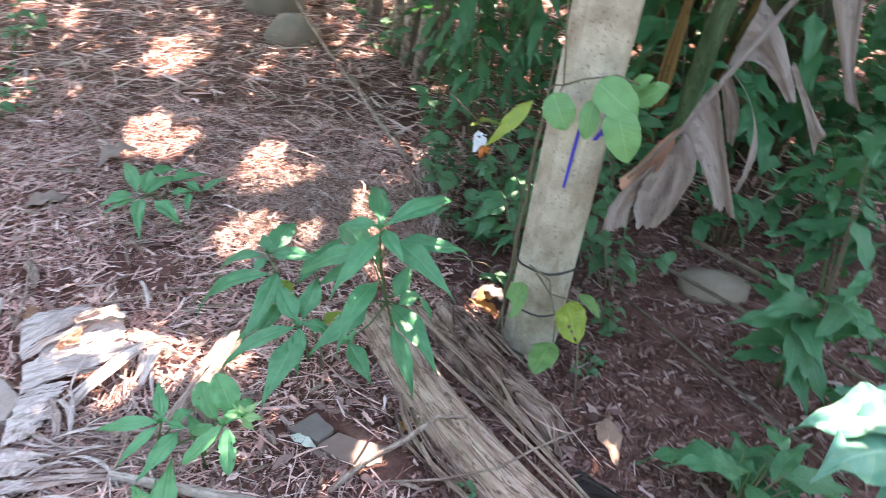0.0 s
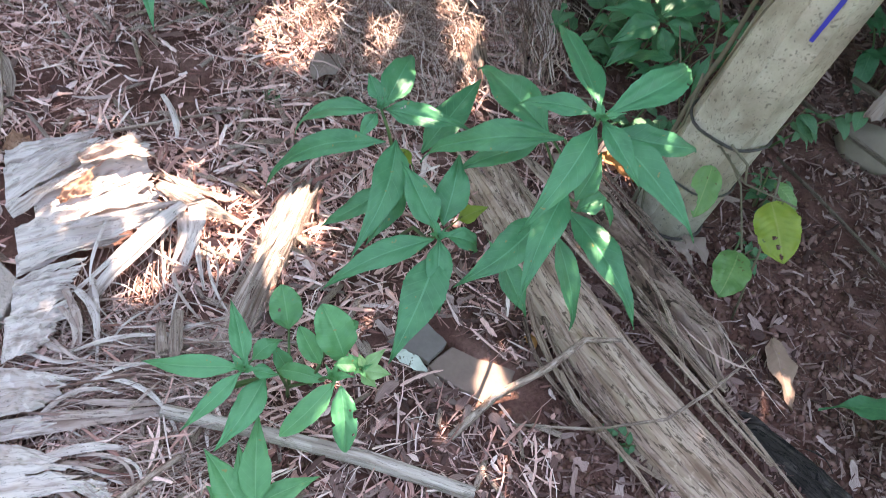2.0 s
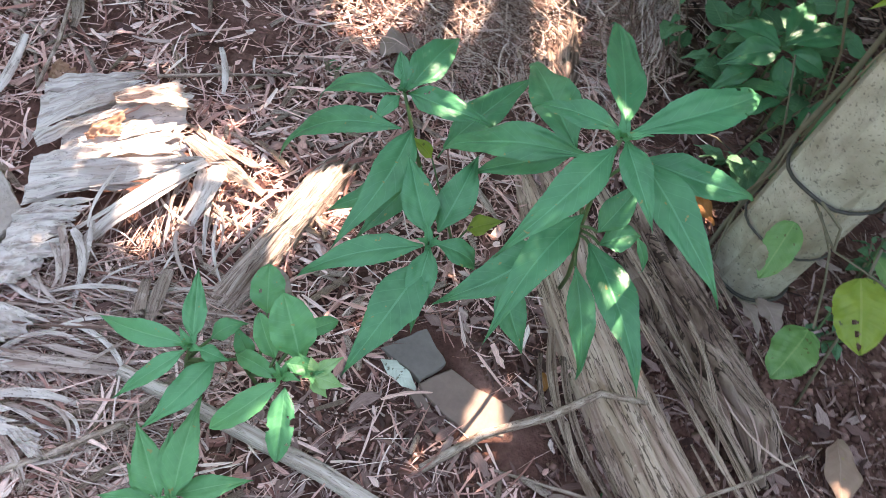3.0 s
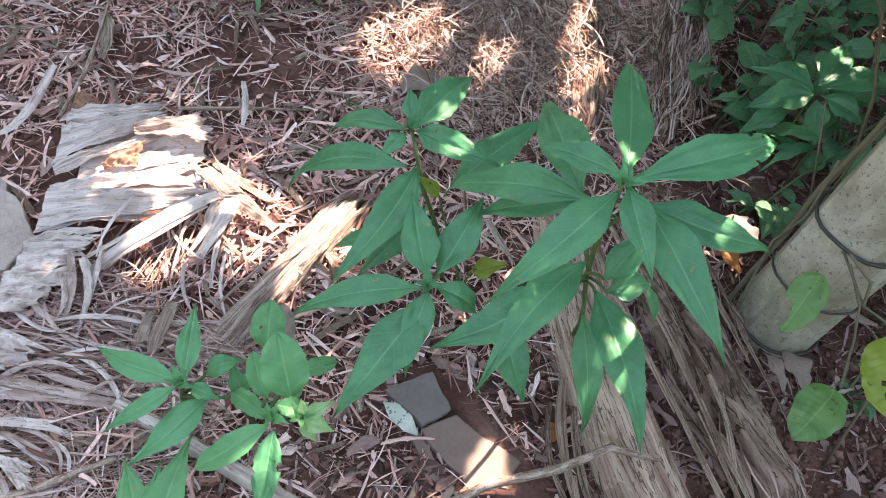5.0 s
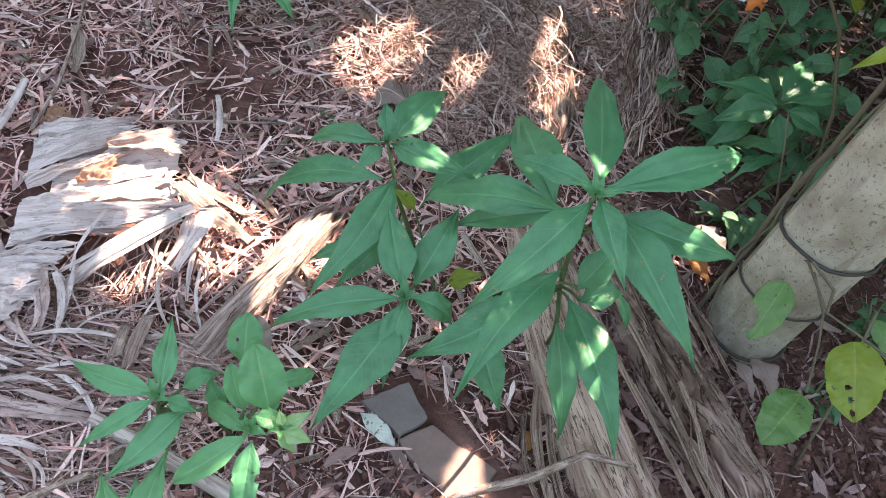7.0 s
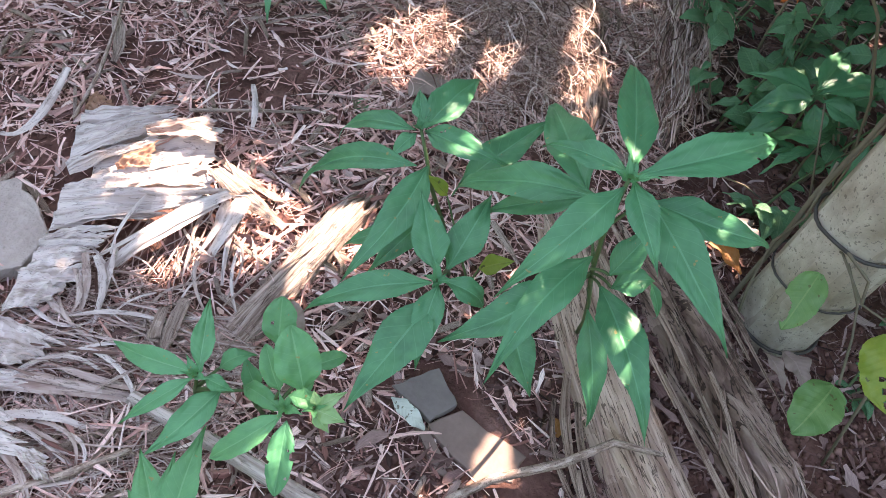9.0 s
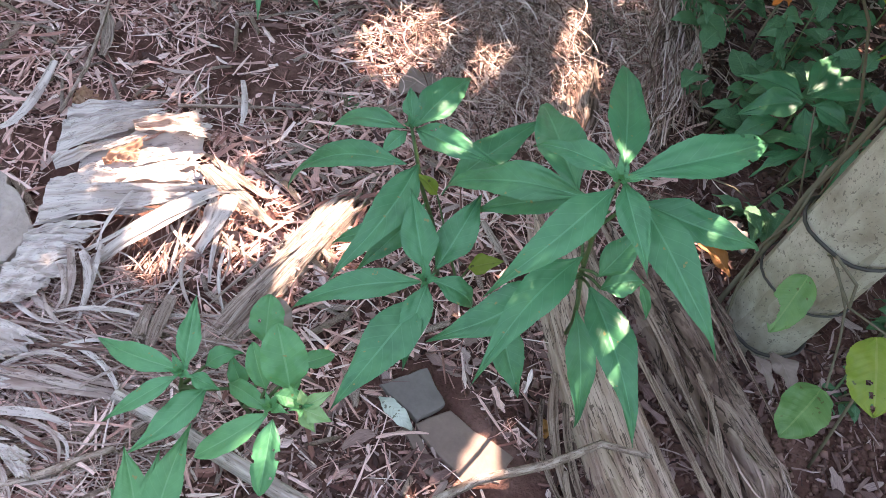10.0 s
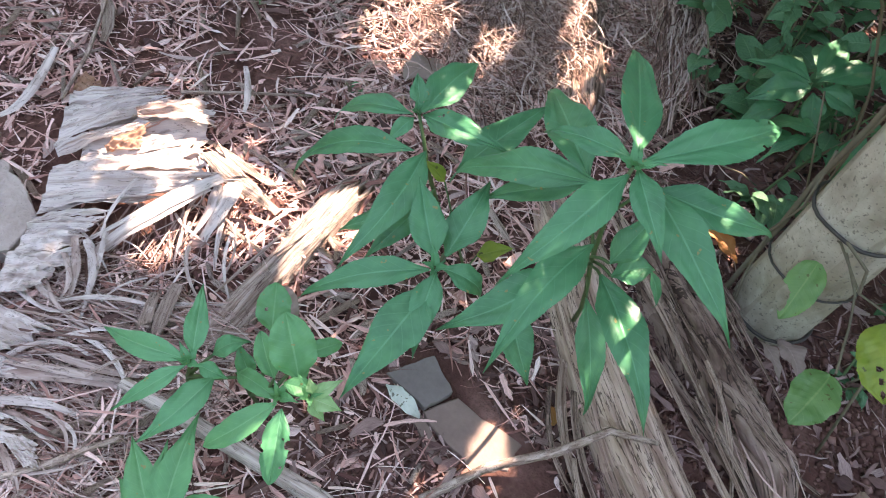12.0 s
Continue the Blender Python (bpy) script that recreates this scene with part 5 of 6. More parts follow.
shreds()
for n, pts, rad, lab in (("stick", LONG_STICK, [0.010, 0.012, 0.012, 0.010], "long straight pale dry stick lying on the mulch"),
                         ("twig", LEFT_TWIG, [0.005, 0.0055, 0.005, 0.003], "bent brown twig on the dry leaves"),
                         ("twig", TOP_TWIG, [0.0022, 0.003, 0.0035, 0.003], "straight grey-brown twig on the mulch"),
                         ("dry_stalk", BENT_STALK, [0.006, 0.006, 0.006, 0.0055, 0.004], "bent straw-coloured dry stalk resting on the log"),
                         ("twig", [(0.031, 1.012, 0.012), (0.149, 1.018, 0.04), (0.255, 1.046, 0.066), (0.333, 1.111, 0.07), (0.436, 1.213, 0.04)], [0.0022, 0.0025, 0.0027, 0.0025, 0.002], "thin brown root lying across the log"),
                         ("twig", [(-0.087, 2.187, 0.02), (-0.021, 2.077, 0.04), (0.038, 1.958, 0.05), (0.1, 1.927, 0.04), (0.18, 1.975, 0.012)], [0.004, 0.0055, 0.005, 0.004, 0.003], "curved brown stem arching beside the rotten log"),
                         ("twig", [(-0.676, 1.755, 0.012), (-0.583, 1.724, 0.016), (-0.483, 1.722, 0.012)], [0.003, 0.0035, 0.003], "straight pale twig on the mulch"),
                         ("twig", DARK_TWIG, [0.003, 0.003, 0.002], "thin dark twig on the mulch"),
                         ("twig", CANE[:2], [0.003, 0.004], "thin straight cane on the sunlit mulch"),
                         ("twig", CANE[2:], [0.003, 0.003], "thin forked cane on the sunlit mulch")):
    v, f, uv = tube_shape(pts, rad, 8, 0.35, pts[0][0] * 10)
    thing(n, lab, "stick", (pts[0][0], pts[0][1], 0), v, f, PALE_STICK if n == "stick" else TWIG, uv)


def slab(name, label, category, corners, thick, mat, seed, rough=0.003, group=""):
    """A flat broken piece with chipped edges, its top following the corners."""
    pts = [Vector(c) for c in corners]
    ring = []
    for i, p in enumerate(pts):
        q = pts[(i + 1) % len(pts)]
        for k in range(5):
            m = p.lerp(q, k / 5)
            ring.append(m + Vector((wobble(i * 3 + k, seed, 0.2, 0.7), wobble(i * 3 + k, seed, 5.2, 0.7), 0)) * rough)
    mid = sum(ring, Vector()) / len(ring)
    n = len(ring)
    top = [p.lerp(mid, 0.03) for p in ring]
    verts = [p - Vector((0, 0, thick)) for p in ring] + [p - Vector((0, 0, 0.0015)) for p in ring] + top + [mid]
    faces = [(i, (i + 1) % n, n + (i + 1) % n, n + i) for i in range(n)] + [(n + i, n + (i + 1) % n, 2 * n + (i + 1) % n, 2 * n + i) for i in range(n)] + [(2 * n + i, 2 * n + (i + 1) % n, 3 * n) for i in range(n)]
    return thing(name, label, category, (mid.x, mid.y, 0), verts, faces, mat, None, group, "", False)


slab("tile_fragment", "dark grey broken roof tile fragment on the soil", "tile", [Vector(p) + Vector((0, 0, 0.003)) for p in TILE_A], 0.012, SLATE, 1.0)
slab("tile_fragment", "brown cracked tile fragment on the soil", "tile", [Vector(p) + Vector((0, 0, -0.001)) for p in TILE_B], 0.010, TILE, 2.0, 0.006)
slab("tile_fragment", "thin brown tile sliver under the larger fragments", "tile", [Vector(p) + Vector((0, 0, 0.001)) for p in TILE_C], 0.008, TILE, 3.0)
slab("flat_stone", "flat pale grey stone beside the dry banana leaf", "stone", SLAB, 0.04, STONE, 4.0, 0.007)


def lone_leaf(name, label, base, tip, width, arch, mat, outline=OVAL, seed=0.0, fold=0.2, face=Vector((0, 0, 1))):
    v, f, uv = leaf_shape(base, tip, width, arch, outline, seed, fold, face)
    return thing(name, label, "leaf", (base[0], base[1], min(base[2], tip[2])), v, f, mat, uv)


lone_leaf("fallen_leaf", "pale green-white curled dry leaf on the tile", PALE_PIECE[0], PALE_PIECE[1], 0.024, 0.10, PALE_LEAF, OVAL, 3.0)
lone_leaf("fallen_leaf", "dull brown-mauve dry leaf lying on the hay", DRYLEAF[0], DRYLEAF[1], 0.060, 0.10, DRY_LEAF, OVAL, 5.0)
lone_leaf("fallen_leaf", "orange-brown dry leaf at the post", ORANGE[0], ORANGE[1], 0.034, 0.12, ORANGE_LEAF, OVAL, 6.0)
lone_leaf("fallen_leaf", "curled brown dry leaf in sun at the post", ORANGE[2], ORANGE[3], 0.04, 0.20, ORANGE_LEAF, OVAL, 7.0)
lone_leaf("fallen_leaf", "brown curled dry leaf on the dark soil", CURLED[0], CURLED[1], 0.045, 0.15, DRY_LEAF, LANCE, 8.0, 0.5)
lone_leaf("fallen_leaf", "narrow brown dry leaf on the dark soil", CURLED[2], CURLED[3], 0.024, 0.2, DRY_LEAF, LANCE, 9.0, 0.6)
lone_leaf("fallen_leaf", "small brown dry leaf against the bark piece", (-0.325, 1.085, 0.02), (-0.352, 1.135, 0.05), 0.045, 0.1, DRY_LEAF, OVAL, 10.0)
lone_leaf("fallen_leaf", "orange scrap of dry leaf on the soil", (0.045, 1.175, 0.008), (0.062, 1.15, 0.012), 0.018, 0.2, ORANGE_LEAF, OVAL, 12.0)
lone_leaf("fallen_leaf", "large tan dry leaf on the dark soil", (0.492, 1.274, 0.016), (0.51, 1.14, 0.012), 0.056, 0.05, TAN_LEAF, LANCE, 13.0, 0.4)
lone_leaf("fallen_leaf", "grey curled dry leaf by the grassy tuft", (-1.02, 2.02, 0.01), (-0.93, 2.12, 0.04), 0.07, 0.2, DRY_LEAF, OVAL, 14.0)
lone_leaf("fallen_leaf", "flat grey dry leaf on the mulch", (-1.10, 1.75, 0.01), (-1.0, 1.82, 0.02), 0.06, 0.1, DRY_LEAF, OVAL, 15.0)


lone_leaf("fallen_leaf", "pale sunlit dry leaf under the weeds by the post", (0.165, 1.62, 0.02), (0.235, 1.665, 0.05), 0.028, 0.12, DRY_LEAF, OVAL, 16.0)
lone_leaf("fallen_leaf", "blackened dry leaf speckled with white by the post", (0.20, 1.66, 0.05), (0.25, 1.61, 0.045), 0.04, 0.10, SLATE, OVAL, 17.0)


def bark_chips():
    """Loose splinters of bark and stalk, a dozen shapes laid many times."""
    kinds = []
    for k in range(8):
        size, wide = rng.uniform(0.03, 0.085), rng.uniform(0.005, 0.013)
        rows, cols = 7, 5
        verts, uvs = [], []
        for i in range(rows):
            u = i / (rows - 1) - 0.5
            for j in range(cols):
                v = j / (cols - 1) - 0.5
                w = wide * (1 - 0.25 * abs(2 * u) ** 3) * (1 + 0.35 * wobble(u * 6, k, 1.0))
                verts.append((u * size + 0.25 * size * wobble(v * 5, k + (7.0 if u > 0 else 0.0), 3.0) * abs(2 * u) ** 4, v * w, 0.15 * w * (0.25 - v * v) * 4 + 0.05 * size * (0.25 - u * u) * 4 + 0.002 * wobble(u * 9, v * 9, k)))
                uvs.append((u * 2, v + k))
        n = len(verts)
        verts += [(x, y, z - 0.0025) for x, y, z in verts]
        faces = grid_faces(rows, cols) + [tuple(reversed(f)) for f in grid_faces(rows, cols, n)]
        edge = list(range(cols)) + [i * cols + cols - 1 for i in range(1, rows)] + [(rows - 1) * cols + j for j in range(cols - 2, -1, -1)] + [i * cols for i in range(rows - 2, 0, -1)]
        faces += [(edge[(q + 1) % len(edge)], edge[q], edge[q] + n, edge[(q + 1) % len(edge)] + n) for q in range(len(edge))]
        ob = mesh_object("bark_chip", verts, faces, (BARK, OLD_WOOD, TWIG)[k % 3], None, uvs + uvs)
        kinds.append(tagged(ob, ("pale splinter of bark on the mulch", "brown splinter of wood on the mulch", "dry brown scrap of stalk on the mulch")[k % 3], "bark chip", "loose chips on the mulch"))
    count = 0
    while count < 280:
        x, y = rng.uniform(-1.15, 0.55), rng.uniform(0.75, 2.2)
        if rng.random() > litter_density(x, y) or -0.08 < (x - 0.15) * 0.8 + (y - 1.17) * 0.6 < 0.22:
            continue
        k = kinds[count % 8]
        m = pose(x, y, ground_z(x, y) + 0.012, rng.normal(0, 10), rng.normal(0, 6), rng.uniform(0, 360))
        if count < 8:
            k.matrix_basis = m
        else:
            copy_thing(k, m)
        count += 1


bark_chips()


# ---- vine at the post ----
def build_vine():
    vine = empty("creeper", (0.31, 1.65, 0.0), "creeping vine with yellow-green heart-shaped leaves climbing the post", "vine")
    for pts, r in ((VINE_MAIN, 0.0019), (VINE_SIDE, 0.0016), (VINE_LOW, 0.0018), (VINE_STALK, 0.0018), (VINE_STALK_B, 0.0022), ([(0.39, 1.427, 0.25), (0.41, 1.36, 0.14), (0.43, 1.31, 0.0)], 0.0022)):
        rod("stem", vine, pts, r, VINE_STEM, 7, 0.2)
    rod("stem", vine, [(0.235, 1.50, -0.01), (0.247, 1.545, 0.06), (0.252, 1.562, 0.15), (0.247, 1.566, 0.25), (0.253, 1.568, 0.36), (0.249, 1.572, 0.5), (0.254, 1.574, 0.7)], [0.0045, 0.0042, 0.0046, 0.004, 0.0042, 0.0035, 0.002], VINE_STEM, 8, 0.3, label="dry woody creeper stem")
    rod("stem", vine, [(0.262, 1.475, -0.01), (0.250, 1.52, 0.05), (0.243, 1.556, 0.13), (0.256, 1.556, 0.2), (0.243, 1.57, 0.3)], 0.0024, VINE_STEM, 7, 0.3)
    rod("stem", vine, [(0.235, 1.515, 0.30), (0.237, 1.505, 0.45), (0.246, 1.49, 0.58), (0.268, 1.462, 0.69), (0.245, 1.49, 0.85), (0.25, 1.48, 1.1)], 0.0017, VINE_STEM, 7, 0.2)
    rod("stem", vine, [(0.268, 1.462, 0.69), (0.30, 1.44, 0.715), (0.36, 1.43, 0.735), (0.42, 1.46, 0.71)], 0.002, VINE_STEM, 7, 0.2)
    rod("stem", vine, [(0.268, 1.462, 0.69), (0.245, 1.40, 0.71), (0.229, 1.36, 0.709)], 0.0016, VINE_STEM, 7, 0.2)
    rod("stem", vine, [(0.08, 1.651, 0.12), (0.126, 1.647, 0.13), (0.187, 1.686, 0.1), (0.244, 1.768, 0.02)], 0.0016, VINE_STEM, 7, 0.2)
    face = Vector((-0.2, -0.75, 0.6)).normalized()
    for a, b, w, mat, s in ((0, 1, 0.058, VINE_GREEN, 1.0), (2, 3, 0.066, YELLOW_GREEN, 2.0), (4, 5, 0.046, VINE_GREEN, 3.0)):
        blade("leaf", vine, ROUND_LEAF[a], ROUND_LEAF[b], w, 0.06, mat, DISC, s, "", 0.12, face, 0.0, 0.0, True, ((0.72, 0.98, 0.017), (0.80, 0.80, 0.010)) if a == 4 else ((0.60, 0.62, 0.004), (0.75, 0.58, 0.004), (0.9, 0.55, 0.005)) if a == 2 else ())
    for k, r in enumerate(POST_LEAVES):
        blade("leaf", vine, r[0:3], r[3:6], r[6], 0.08, YELLOW_GREEN if k == 5 else MINT_GREEN, LANCE if k == 5 else DISC, 5.0 + k, "", 0.15, face)
    blade("leaf", vine, (0.18, 1.60, 0.52), (0.10, 1.50, 0.56), 0.035, 0.1, YELLOW_GREEN, LANCE, 15.0, "", 0.2)
    blade("leaf", vine, (0.40, 1.44, 0.22), (0.45, 1.40, 0.19), 0.04, 0.1, VINE_GREEN, HEART, 16.0, "", 0.2)
    return vine


build_vine()


# ---- weeds ----
def unit_leaf(name, ratio, mat, outline, seed, droop=0.12, fold=0.25):
    v, f, uv = leaf_shape((0, 0, 0), (0, 1, 0), ratio, droop, outline, seed, fold)
    ob = mesh_object(name, v, f, mat, None, uv)
    me = ob.data
    bpy.data.objects.remove(ob)
    return me


WEED_LEAVES = [unit_leaf("weed_blade", 0.62, WEED_GREEN, HEART, s) for s in (1.0, 4.0, 8.0)] + [unit_leaf("weed_blade", 0.36, WEED_GREEN, LANCE, s) for s in (2.0, 7.0)]
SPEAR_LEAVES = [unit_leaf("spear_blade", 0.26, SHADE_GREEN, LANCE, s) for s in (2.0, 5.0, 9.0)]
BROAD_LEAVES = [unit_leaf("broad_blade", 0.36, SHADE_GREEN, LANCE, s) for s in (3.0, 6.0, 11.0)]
TUFT_LEAVES = [unit_leaf("tuft_blade", 0.17, GREEN, LANCE, s, 0.2) for s in (3.5, 6.5, 11.5)]


def weed(name, label, foot, height, stems, per_stem, size, leaves, spread, seed, droop=(-35, 15), category="weed", group=""):
    """Several leaning stems, each with leaves set along it in turn."""
    g = random.Random(seed)
    fz = ground_z(foot[0], foot[1])
    ob = empty(name, (foot[0], foot[1], fz), label, category, group)
    for s in range(stems):
        t = g.uniform(0, 2 * math.pi)
        reach = spread * g.uniform(0.3, 1.0)
        h = height * g.uniform(0.55, 1.0)
        end = Vector((foot[0] + reach * math.cos(t), foot[1] + reach * math.sin(t), fz + h))
        start = Vector((foot[0] + 0.15 * reach * math.cos(t), foot[1] + 0.15 * reach * math.sin(t), fz - 0.01))
        pts = bow(start, end, 0.12 * h, g.uniform(-0.1, 0.1), 6)
        rod("stem", ob, pts, [0.003, 0.0028, 0.0025, 0.002, 0.0018, 0.0014], STEM_BROWN if s % 3 else STEM_GREEN, 6)
        for k in range(per_stem):
            u = 0.25 + 0.75 * (k + 0.5) / per_stem
            i = min(4, int(u * 5))
            at = pts[i].lerp(pts[i + 1], u * 5 - i)
            leaf = new("leaf", g.choice(leaves))
            leaf.parent = ob
            z = size * g.uniform(0.45, 1.35)
            turn = math.degrees(t) - 90 + g.choice((-1, 1)) * g.uniform(30, 110)
            m = pose(at.x - foot[0], at.y - foot[1], at.z - fz, g.uniform(*droop), g.uniform(-25, 25), turn)
            leaf.matrix_basis = m @ Matrix.Diagonal((z, z, z, 1))
    return ob


LOW = "low dark green weed with toothed oval leaves beside the post"
for k, (x, y, h, st, per, size, sp) in enumerate(((0.13, 1.93, 0.16, 6, 6, 0.06, 0.13), (0.22, 2.08, 0.22, 7, 6, 0.065, 0.16), (0.06, 2.18, 0.22, 6, 6, 0.06, 0.15), (0.40, 1.95, 0.26, 7, 6, 0.065, 0.17), (0.55, 1.80, 0.20, 6, 6, 0.06, 0.15), (0.36, 2.30, 0.32, 7, 7, 0.07, 0.20), (0.02, 2.45, 0.30, 7, 6, 0.06, 0.18), (0.60, 2.15, 0.35, 7, 7, 0.07, 0.2), (0.25, 1.76, 0.10, 5, 5, 0.05, 0.10), (0.52, 1.60, 0.10, 5, 5, 0.035, 0.07), (0.46, 1.46, 0.05, 4, 5, 0.028, 0.06), (-0.02, 2.30, 0.16, 4, 5, 0.05, 0.12))):
    weed("low_weed", LOW, (x, y), h, st, per, size, WEED_LEAVES, sp, 100 + k, group="weeds round the post")
for k, (x, y, h, st, per, size, sp) in enumerate(((0.14, 2.52, 0.75, 8, 9, 0.15, 0.22), (-0.02, 2.75, 0.85, 8, 9, 0.16, 0.24), (0.32, 2.75, 0.7, 7, 8, 0.15, 0.24), (0.30, 1.88, 0.24, 4, 4, 0.12, 0.16), (0.12, 3.05, 0.9, 8, 9, 0.16, 0.25), (0.50, 2.60, 0.6, 7, 8, 0.14, 0.25))):
    weed("tall_weed", "tall green weed with hanging narrow leaves behind the post", (x, y), h, st, per, size, SPEAR_LEAVES, sp, 200 + k, (-75, -10), group="weeds round the post")
for k, (x, y, h, st, per, size, sp) in enumerate(((0.95, 1.50, 0.50, 5, 6, 0.15, 0.16), (1.18, 1.85, 0.6, 6, 6, 0.15, 0.2), (0.95, 2.15, 0.40, 6, 6, 0.13, 0.22), (1.25, 2.35, 0.5, 6, 6, 0.14, 0.25), (1.5, 2.2, 0.6, 6, 6, 0.15, 0.25), (0.75, 2.45, 0.4, 6, 6, 0.12, 0.22), (1.55, 2.8, 0.7, 6, 7, 0.16, 0.3), (1.15, 3.0, 0.6, 6, 7, 0.15, 0.3), (1.05, 1.30, 0.35, 4, 5, 0.12, 0.12))):
    weed("shrub", "dark green shrub with pointed leaves in deep shade", (x, y), h, st, per, size, BROAD_LEAVES, sp, 300 + k, (-50, 10), "shrub", "shrubs under the banana plants")
for k, (x, y) in enumerate(((1.42, 3.15), (1.72, 2.75), (1.05, 3.35), (1.95, 3.25), (0.58, 3.25), (1.45, 3.75), (0.95, 3.9), (2.2, 2.9), (0.85, 2.55), (1.35, 2.6))):
    weed("shrub", "dark green shrub with pointed leaves behind the banana stems", (x, y), 0.75, 7, 8, 0.20, BROAD_LEAVES, 0.28, 330 + k, (-55, 5), "shrub", "shrubs under the banana plants")
# This seedling takes the darkened green in place of shade at the post.
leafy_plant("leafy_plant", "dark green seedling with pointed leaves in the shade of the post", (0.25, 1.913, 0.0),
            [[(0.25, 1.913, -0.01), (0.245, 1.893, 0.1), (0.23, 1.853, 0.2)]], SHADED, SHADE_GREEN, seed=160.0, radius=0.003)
leafy_plant("leafy_plant", "low sprawling green seedling with narrow leaves in the straw", (-0.746, 1.871, 0.0),
            [[(-0.746, 1.871, -0.01), (-0.776, 1.861, 0.04), (-0.771, 1.791, 0.07)], [(-0.746, 1.871, -0.01), (-0.735, 1.783, 0.07)], [(-0.746, 1.871, -0.01), (-0.747, 1.895, 0.07)]], TUFT_NEAR + TUFT_FAR, LIGHT_GREEN, seed=140.0, radius=0.003)
weed("low_weed", "blurred low green weed in the dry grass", (-1.45, 2.25), 0.16, 6, 6, 0.05, WEED_LEAVES, 0.14, 402)
weed("low_weed", "blurred low green weed in the dry grass", (-1.72, 2.75), 0.22, 6, 6, 0.06, WEED_LEAVES, 0.18, 403)
weed("low_weed", "low green weed by the dry stems further back", (-0.35, 3.35), 0.28, 6, 6, 0.08, WEED_LEAVES, 0.22, 404)
weed("low_weed", "tiny green seedling in the mulch", (-0.475, 1.555), 0.035, 3, 3, 0.018, TUFT_LEAVES, 0.02, 405)
weed("low_weed", "tiny green seedling on the dark soil", (0.20, 1.02), 0.03, 4, 3, 0.02, WEED_LEAVES, 0.03, 406)
weed("shrub", "deep green shrub with lobed pointed leaves at the path", (0.72, 1.06), 0.20, 7, 4, 0.15, BROAD_LEAVES, 0.09, 407, (-30, 20), "shrub")


def near_shrub():
    """The broad-leaved shrub that catches the sun."""
    ob = empty("shrub", (0.92, 0.84, 0.0), "broad-leaved green shrub with leaves coloured pale as in direct sun", "shrub")
    rod("stem", ob, [(0.92, 0.84, -0.01), (0.90, 0.87, 0.25), (0.88, 0.92, 0.45)], 0.006, STEM_BROWN)
    for k, (a, b, w) in enumerate((((0.87, 0.95, 0.45), (0.655, 0.915, 0.40), 0.095), ((0.87, 0.88, 0.43), (0.66, 0.82, 0.40), 0.13), ((0.90, 0.85, 0.36), (0.72, 0.74, 0.30), 0.12), ((0.89, 0.95, 0.40), (0.80, 1.08, 0.36), 0.08), ((0.91, 0.92, 0.46), (1.06, 1.0, 0.46), 0.10))):
        rod("leaf_stalk", ob, bow((0.90, 0.88, 0.30 + 0.03 * k), a, 0.01), 0.0025, STEM_GREEN)
        blade("leaf", ob, a, b, w * 1.2, 0.10, SUN_GREEN, LANCE, 30.0 + k, "", 0.2)


near_shrub()


# ---- banana plants behind ----
# Overhead blades out of view, added to keep sky light off the back.
def banana_blade(parent, base, tip, width, seed):
    blade("leaf_blade", parent, base, tip, width, 0.10, SHADE_GREEN, OVAL, seed, "broad green banana leaf overhead, unseen, added for shade", 0.25)


